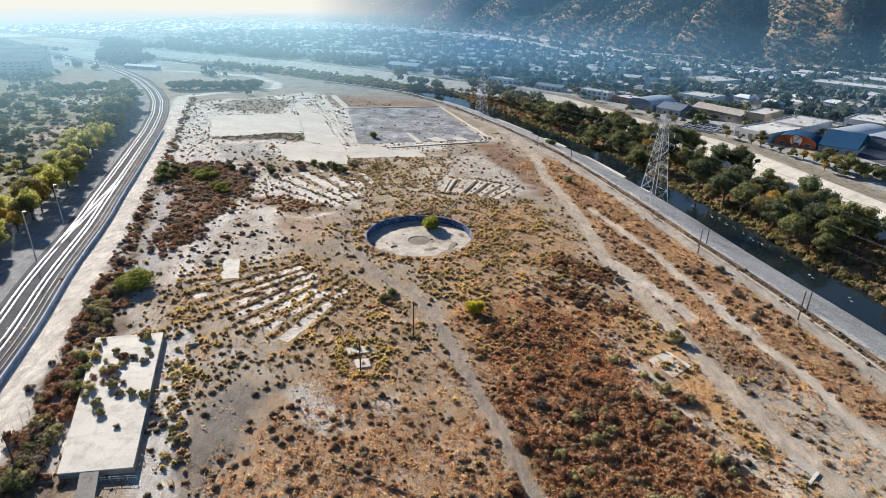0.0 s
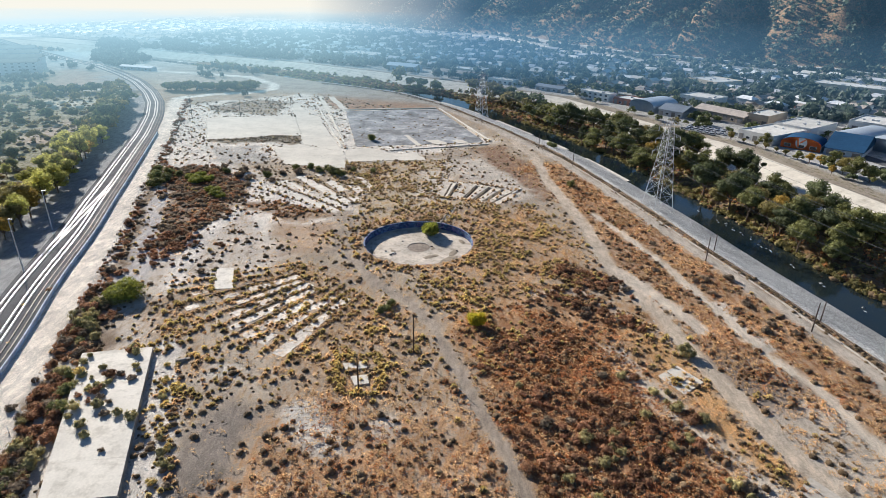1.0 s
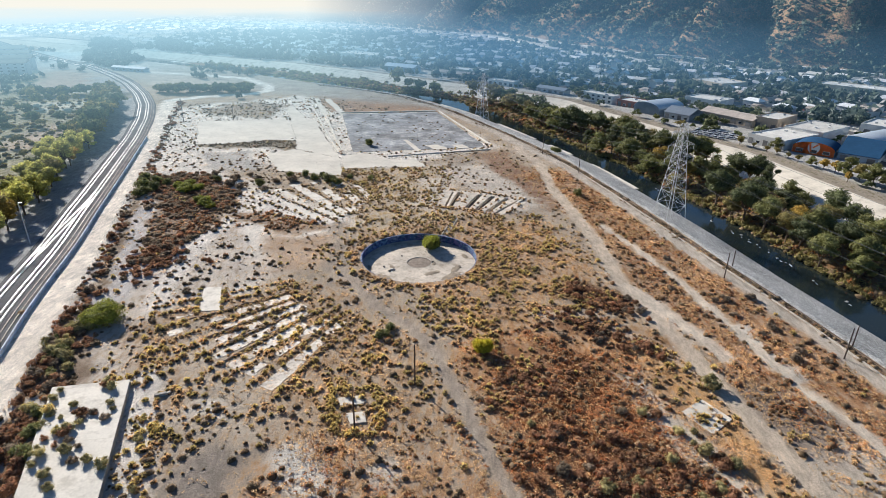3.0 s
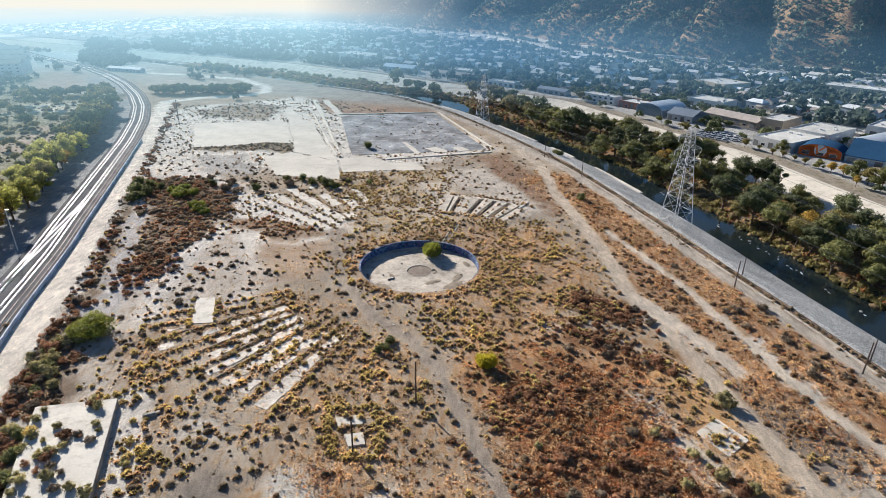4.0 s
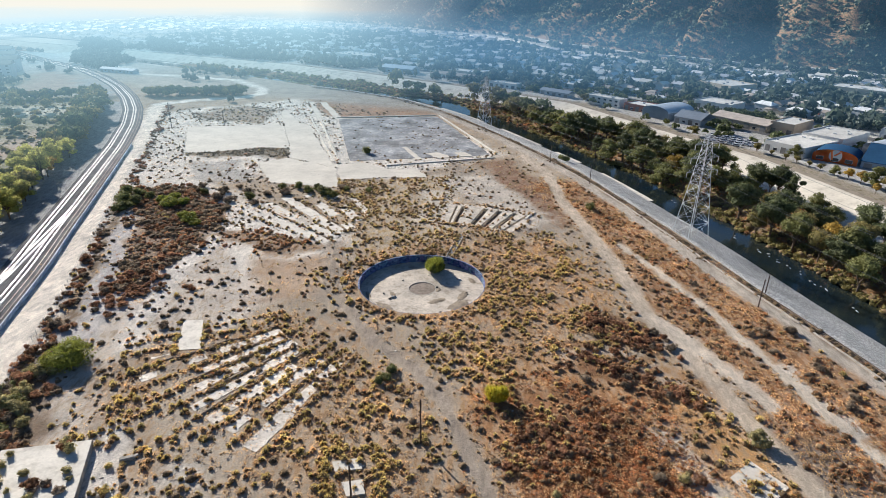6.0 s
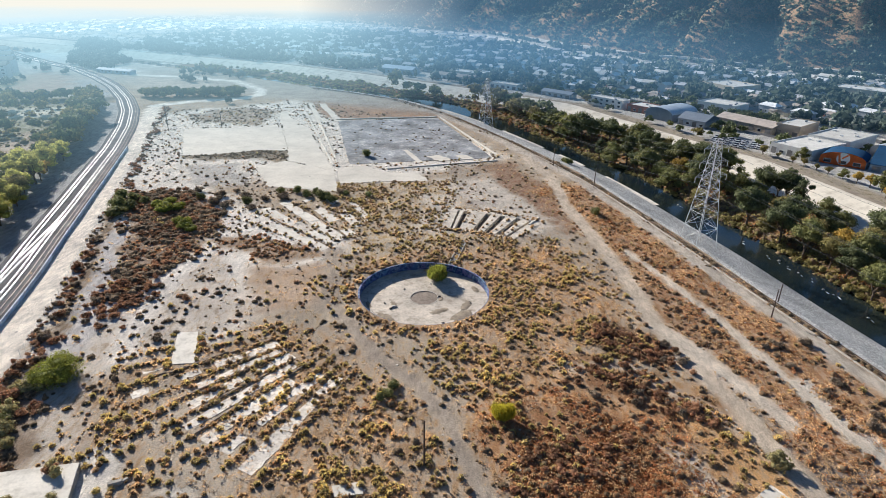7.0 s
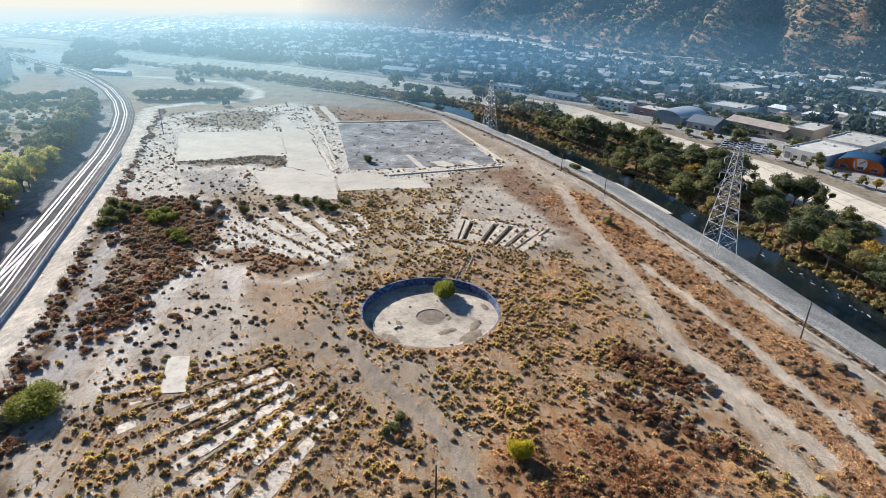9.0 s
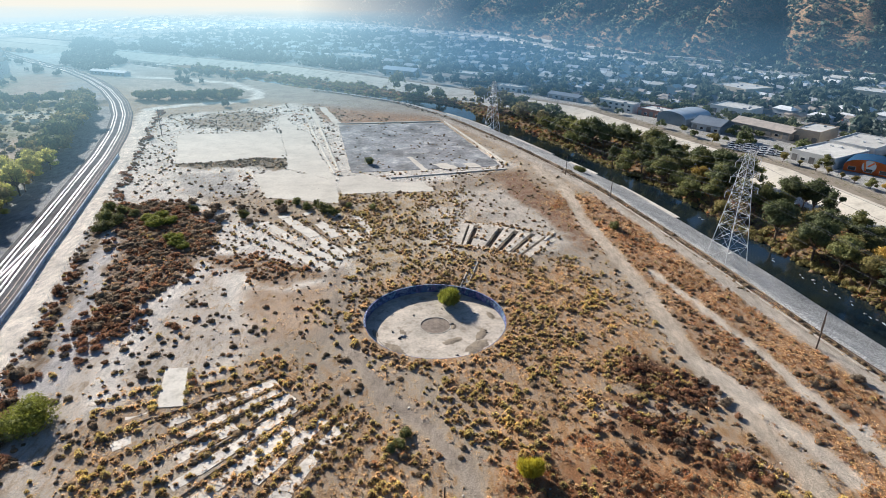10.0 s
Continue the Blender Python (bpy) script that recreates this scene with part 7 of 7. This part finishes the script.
warehouse(-338, 634, -299, 620, 7, 3.0, M_WALLS[4], M_ROOFS[0], "long pale grey platform hall beside the railway", "gable", 9)

# streets, freeway and houses of the neighbourhood
far_long = rounded(resampled(FAR_TOP[1:], 40), 1)
for v in (58, 106, 154, 202, 250, 298):
    line = [p for p in shifted(far_long, v) if line_far(np.array(p[0]), np.array(p[1]), HILL_FOOT)[1] < 0]
    tagged(new("street", mesh_of("street", ribbon(resampled(line, 14), [(-4.5, 0.0), (-4.4, 0.13), (4.4, 0.13), (4.5, 0.0)], height=lambda x, y: float(land(x, y))), M_ASPHALT)), "straight grey asphalt street between houses", "street", kind="structure")
M_FREEWAY = surface("freeway_concrete", (0.62, 0.59, 0.54), 0.7, var=0.12, big=0.05, fine=0.6)
fw = rounded(resampled(shifted(HILL_FOOT, 40)[1:9], 40), 2)
tagged(new("freeway", mesh_of("freeway", ribbon(fw, [(-12, -1), (-10, 1.6), (-9.8, 2.4), (-9.6, 1.6), (-0.3, 1.7), (0, 2.4), (0.3, 1.7), (9.6, 1.6), (9.8, 2.2), (10, 1.6), (12, -1)]), M_FREEWAY)), "pale concrete freeway at the foot of the hills", "freeway", kind="structure")
lane = resampled(rounded(shifted(HILL_FOOT, -14)[2:9], 2), 12)
tagged(new("hill_road", mesh_of("hill_road", ribbon(lane, [(-5.2, -1.0), (-5.0, 1.3), (5.0, 1.3), (5.2, -1.0)], height=lambda x, y: float(land(x, y))), M_FREEWAY)), "pale road cut along the foot of the hills", "road", kind="structure")

BUILT = [(o.location.x, o.location.y) for o in scene.objects if o.name.startswith(("warehouse", "apartment"))]
rng = random.Random(44)
lots = []
for v in (76, 90, 122, 138, 170, 186, 218, 234, 266, 282, 314, 330, 362, 378, 410, 426, 458, 474, 506, 522, 554, 570, 602, 618, 650, 666):
    line = resampled(shifted(far_long, v), 14.5)
    for (ax, ay), (bx, by) in zip(line, line[1:]):
        x, y = ax + rng.uniform(-2, 2), ay + rng.uniform(-2, 2)
        dh, side, _ = line_far(np.array(x), np.array(y), HILL_FOOT)
        if side < 0 and dh > 55 and y > 120 and (v < 390 or y > 560) and min((x - p - 12) ** 2 + (y - q - 12) ** 2 for p, q in BUILT) > 30 ** 2 and rng.random() < 0.88:
            lots.append((x, y, math.degrees(math.atan2(by - ay, bx - ax)) + rng.choice((0, 180)) + rng.uniform(-6, 6) + rng.choice((0, 0, 90))))
lots.sort(key=lambda p: (p[0] - 60) ** 2 + (p[1] - 60) ** 2)
seen_kinds = set()
for k, (x, y, a) in enumerate(lots[:240]):
    i = rng.randrange(10)
    m = pose(x, y, float(land(x, y)), 0, 0, a)
    if i in seen_kinds:
        ob = copy_thing(HOUSES[i][0], m)
    else:
        seen_kinds.add(i)
        ob = HOUSES[i][0]
        ob.matrix_basis = m
    tagged(ob, HOUSE_WORDS[i], "house", "houses of the neighbourhood")
for wall_m, roof_m, pick in ((M_WALLS[0], M_ROOFS[0], 0), (M_WALLS[0], M_FLAT, 1), (M_WALLS[0], M_ROOFS[2], 2)):
    walls, roofs = bmesh.new(), bmesh.new()
    for k, (x, y, a) in enumerate(lots[240:1700]):
        if k % 3 == pick:
            w, d, h = rng.uniform(9, 13.5), rng.uniform(7, 9.5), rng.choice((2.8, 3.0, 3.0, 5.4))
            m = pose(x, y, float(land(x, y)), 0, 0, a)
            for bm, other in ((gable_wall(w, d, h, 1.7), walls), (gable(w, d, h + 0.05, h + 2.1, 0.6), roofs)):
                bmesh.ops.transform(bm, matrix=m, verts=bm.verts)
                tmp = bpy.data.meshes.new("far_house")
                bm.to_mesh(tmp)
                bm.free()
                other.from_mesh(tmp)
                bpy.data.meshes.remove(tmp)
    for bm, mm, nm in ((walls, wall_m, "far_house_walls"), (roofs, roof_m, "far_house_roofs")):
        tagged(new(nm, mesh_of(nm, bm, mm)), "far small houses of the neighbourhood in haze", "houses", kind="stuff")


# ---- cars ----
def car_kind(paint, long=4.5):
    car = thing("car", "", "car")
    body = box(long, 1.8, 0.62, 0, 0, 0.32, bevel=0.12)
    part("body", body, paint, car)
    cab = bmesh.new()
    v = [cab.verts.new(p) for p in ((-1.7, -0.82, 0.92), (1.1, -0.82, 0.92), (1.1, 0.82, 0.92), (-1.7, 0.82, 0.92), (-1.2, -0.66, 1.45), (0.4, -0.66, 1.45), (0.4, 0.66, 1.45), (-1.2, 0.66, 1.45))]
    for f in ((4, 5, 6, 7), (0, 1, 5, 4), (1, 2, 6, 5), (2, 3, 7, 6), (3, 0, 4, 7)):
        cab.faces.new([v[i] for i in f])
    part("cabin", cab, M_GLASS, car, "dark glazed cabin")
    part("roof", box(1.6, 1.3, 0.05, -0.4, 0, 1.45), paint, car)
    for x in (-long * 0.31, long * 0.31):
        for y in (-0.82, 0.82):
            part("wheel", rod((x, y - 0.1, 0.33), (x, y + 0.1, 0.33), 0.33, sides=12), M_TYRE, car)
    return car


M_TYRE = surface("black_tyre", (0.02, 0.02, 0.02), 0.8)
PAINTS = [surface(n, c, 0.25, 0.1, var=0.04, bump=0, spec=0.6) for n, c in (("white_car_paint", (0.75, 0.75, 0.74)), ("silver_car_paint", (0.45, 0.46, 0.48)), ("black_car_paint", (0.03, 0.03, 0.035)), ("red_car_paint", (0.35, 0.04, 0.03)), ("blue_car_paint", (0.06, 0.10, 0.22)))]
CARS = [car_kind(p) for p in PAINTS]
CAR_WORDS = ["parked white car on asphalt", "parked silver car on asphalt", "parked black car on asphalt", "parked red car on asphalt", "parked blue car on asphalt"]
spots = []
for k in range(26):
    spots.append((163 + (k % 7) * 3.0 + rng.uniform(-.5, .5) - (k // 7) * 3, 396 - (k % 7) * 3.0 - (k // 7) * 4.5, -42 + rng.uniform(-8, 8), rng.choice((0, 0, 0, 1))))
for v in (58, 106, 154, 202):
    for x, y in resampled(shifted(far_long, v + rng.choice((-3.4, 3.4))), 13):
        if 200 < y < 760 and rng.random() < 0.42 and line_far(np.array(x), np.array(y), HILL_FOOT)[1] < 0:
            spots.append((x, y, -52, rng.choice((0, 0, 1, 1, 2, 3, 4))))
for k in range(12):
    spots.append((220 + (k % 6) * 2.9, 300 - (k % 6) * 3.2 - (k // 6) * 8, -48, rng.choice((0, 1, 2))))
used_cars = set()
for x, y, a, i in spots[:150]:
    m = pose(x, y, float(land(x, y)) + 0.14, 0, 0, a)
    if i in used_cars:
        ob = copy_thing(CARS[i], m)
    else:
        used_cars.add(i)
        ob = CARS[i]
        ob.matrix_basis = m
    tagged(ob, CAR_WORDS[i], "car", "parked cars")


# ---- far greenery ----
town_tree = [leaf_cloud(NP, 24, 0.74, [((0, 0, 0.75), (0.62, 0.62, 0.55)), ((0.3, 0.2, 0.5), (0.45, 0.45, 0.4)), ((-0.35, -0.1, 0.55), (0.42, 0.42, 0.4))]) for _ in range(4)]
town_tall = [leaf_cloud(NP, 26, 0.6, [((0, 0, 1.1), (0.36, 0.36, 0.8)), ((0.1, 0.1, 0.6), (0.42, 0.42, 0.45))]) for _ in range(2)]
n = 28000
ty = NP.uniform(180, 1150, n)
tx = x_at(FAR_TOP, ty) + np.where(NP.uniform(0, 1, n) < 0.05, NP.uniform(12, 130, n), NP.uniform(12, 560, n) * np.where(ty > 600, 1.5, 1.0))
ok = (tx > -420) & ((tx - x_at(FAR_TOP, ty) > 30) | (NP.uniform(0, 1, n) < 0.10))
dh, side, _ = line_far(tx, ty, HILL_FOOT)
ok &= ~((tx > 180) & (tx < 240) & (ty > 290) & (ty < 352))
ok &= (side < 0) & (wander(tx, ty, 23, 17) > -0.45) & (NP.uniform(0, 1, n) < 0.62) & ((dh > 53) | ((dh < 22) & (wander(tx, ty, 30, 4) > -0.1)))
for v in (58, 106, 154, 202, 250, 298):
    ok &= line_far(tx, ty, shifted(far_long, v))[0] > 5.5
for bo in [o for o in scene.objects if o.name.startswith(("warehouse", "apartment"))]:
    ch = [c for c in bo.children if c.name.startswith(("wall", "gable_wall", "roof")) and not c.name.startswith("roof_vent")]
    ext = np.array([v.co[:] for c in ch for v in c.data.vertices])
    inv = bo.matrix_basis.inverted()
    lx = inv[0][0] * tx + inv[0][1] * ty + inv[0][3]
    ly = inv[1][0] * tx + inv[1][1] * ty + inv[1][3]
    ok &= ~((lx > ext[:, 0].min() - 3) & (lx < ext[:, 0].max() + 3) & (ly > -5) & (ly < ext[:, 1].max() + 3))
town = np.stack([tx[ok], ty[ok]], 1)
beside = (town[:, 0] - x_at(FAR_TOP, town[:, 1]) < 120) & (town[:, 1] < 560)
town_fine = [leaf_cloud(NP, 110, 0.30, [((0, 0, 0.75), (0.6, 0.6, 0.55)), ((0.35, 0.25, 0.5), (0.42, 0.42, 0.4)), ((-0.35, -0.15, 0.55), (0.42, 0.42, 0.4)), ((0.05, -0.35, 0.9), (0.36, 0.36, 0.34))]) for _ in range(5)]
strewn("garden_trees", town_fine, town[beside], NP.uniform(2.2, 4.4, beside.sum()), M_LEAF_DARK, "green trees between the workshops", NP)
town = town[~beside]
cut = len(town) // 2
strewn("garden_trees", town_tree, town[:cut], 2.4 + 4.4 * NP.uniform(0, 1, cut) ** 2, M_GUM, "grey-green garden trees between the houses", NP)
strewn("garden_trees", town_tree + town_tall, town[cut:], 2.4 + 4.8 * NP.uniform(0, 1, len(town) - cut) ** 2, M_CHAPARRAL, "green garden trees between the houses", NP)
hill_tree = [leaf_cloud(NP, 13, 0.85, [((0, 0, 0.7), (0.62, 0.62, 0.55)), ((0.3, 0.2, 0.45), (0.45, 0.45, 0.4))]) for _ in range(5)]
n = 28000
ty = NP.uniform(150, 1700, n)
tx = np.interp(ty, [p[1] for p in HILL_FOOT[::-1]], [p[0] for p in HILL_FOOT[::-1]]) + NP.uniform(0, 420, n)
dh, side, along = line_far(tx, ty, HILL_FOOT)
gully = 1 - np.abs(np.sin(along / 46 + 0.9 * np.sin(along / 150) + dh / 210))
ok = (side > 0) & (dh < 380) & (np.abs(dh - 14) > 6) & (tx < 900) & (NP.uniform(0, 1, n) < 0.44 + 0.8 * gully ** 1.3 + 0.5 * (dh < 60) + 0.25 * (tx < 330))
hill = np.stack([tx[ok], ty[ok]], 1)
strewn("hill_scrub", hill_tree, hill, 1.4 + 4.0 * NP.uniform(0, 1, len(hill)) ** 2, M_CHAPARRAL, "dark chaparral and trees on the dry hillside", NP)
n = 5200
tx, ty = NP.uniform(-760, -100, n), NP.uniform(480, 1000, n)
ok = (tx < x_at(NEAR_TOP, ty) + 30) & (line_far(tx, ty, RAIL_LINE)[0] > 14) & (wander(tx, ty, 40, 21) > 0.25) & (line_far(tx, ty, ROAD_NORTH)[0] > 12)
plain = np.stack([tx[ok], ty[ok]], 1)
woods = np.stack([NP.uniform(-530, -330, 1500), NP.uniform(630, 950, 1500)], 1)
woods = woods[in_poly(woods[:, 0], woods[:, 1], [(-400, 694), (-340, 642), (-336, 668), (-345, 712), (-392, 770), (-430, 870), (-525, 945)]) > 0]
strewn("flood_woods", town_tree, woods, NP.uniform(3.0, 6.0, len(woods)), M_GUM, "grey-green woods beside the flood channel", NP)
for pts, _, _, _, _ in FAR_ZONES[:5]:
    plain = plain[in_poly(plain[:, 0], plain[:, 1], pts) < 0]
strewn("plain_trees", town_tree, plain, NP.uniform(2.0, 4.6, len(plain)), M_GUM, "grey-green trees on the far plain", NP)


# ---- rubble ----
def stone(rng):
    bm = bmesh.new()
    bmesh.ops.create_icosphere(bm, subdivisions=1, radius=1.0)
    v = np.array([p.co[:] for p in bm.verts]) * rng.uniform(0.6, 1.15, (len(bm.verts), 1)) * np.array([1, 0.8, 0.55])
    t = np.array([[p.index for p in f.verts] for f in bm.faces])
    bm.free()
    return v, t


stones = [stone(NP) for _ in range(6)]
heap = []
for (ax, ay), (bx, by), n, wide in (((-74, 434), (-8, 447), 420, 1.6), ((-31, 317), (24, 335), 360, 1.3), ((-92, 436), (-58, 326), 120, 0.9), ((-6, 446), (26, 346), 120, 0.9), (polar(49, 52), polar(49, 84), 160, 1.0), (polar(71, 52), polar(71, 84), 160, 1.6), ((-70, 436), (-14, 446), 300, 5.0), ((-90, 480), (-30, 470), 200, 14.0), ((-56, 410), (8, 366), 650, 17.0), ((-150, 372), (-100, 382), 60, 12.0), ((-90, 400), (-70, 340), 60, 7.0), ((-72, 312), (-58, 300), 40, 6.0), ((-86, 122), (-70, 125), 40, 1.0), ((-69, 122), (-54, 80), 90, 1.2)):
    k = NP.uniform(0, 1, n)
    heap.append(np.stack([ax + (bx - ax) * k + NP.normal(0, wide, n), ay + (by - ay) * k + NP.normal(0, wide, n)], 1))
loose = sown(SITE, 0.032, 0.6, 71, roads=False)
heap = np.concatenate(heap + [loose])
M_STONE = surface("broken_concrete_rubble", (0.45, 0.40, 0.34), 0.9, var=0.3, big=0.3, fine=3, island=0.35)
strewn("rubble", stones, heap, 0.12 + 0.38 * NP.uniform(0, 1, len(heap)) ** 2, M_STONE, "broken concrete rubble and stones on dirt", NP)
block = thing("concrete_block", "dark broken concrete block lying on pale dirt", "concrete block", pose(-62.3, 121.5, 0.0, 0, 0, 24))
part("body", box(2.4, 0.9, 0.8, 0, 0, -0.05, bevel=0.12), M_CONC_OLD, block)
part("broken_end", box(1.1, 0.7, 0.5, 1.6, 0.3, -0.05, 30, bevel=0.1), M_CONC_OLD, block)
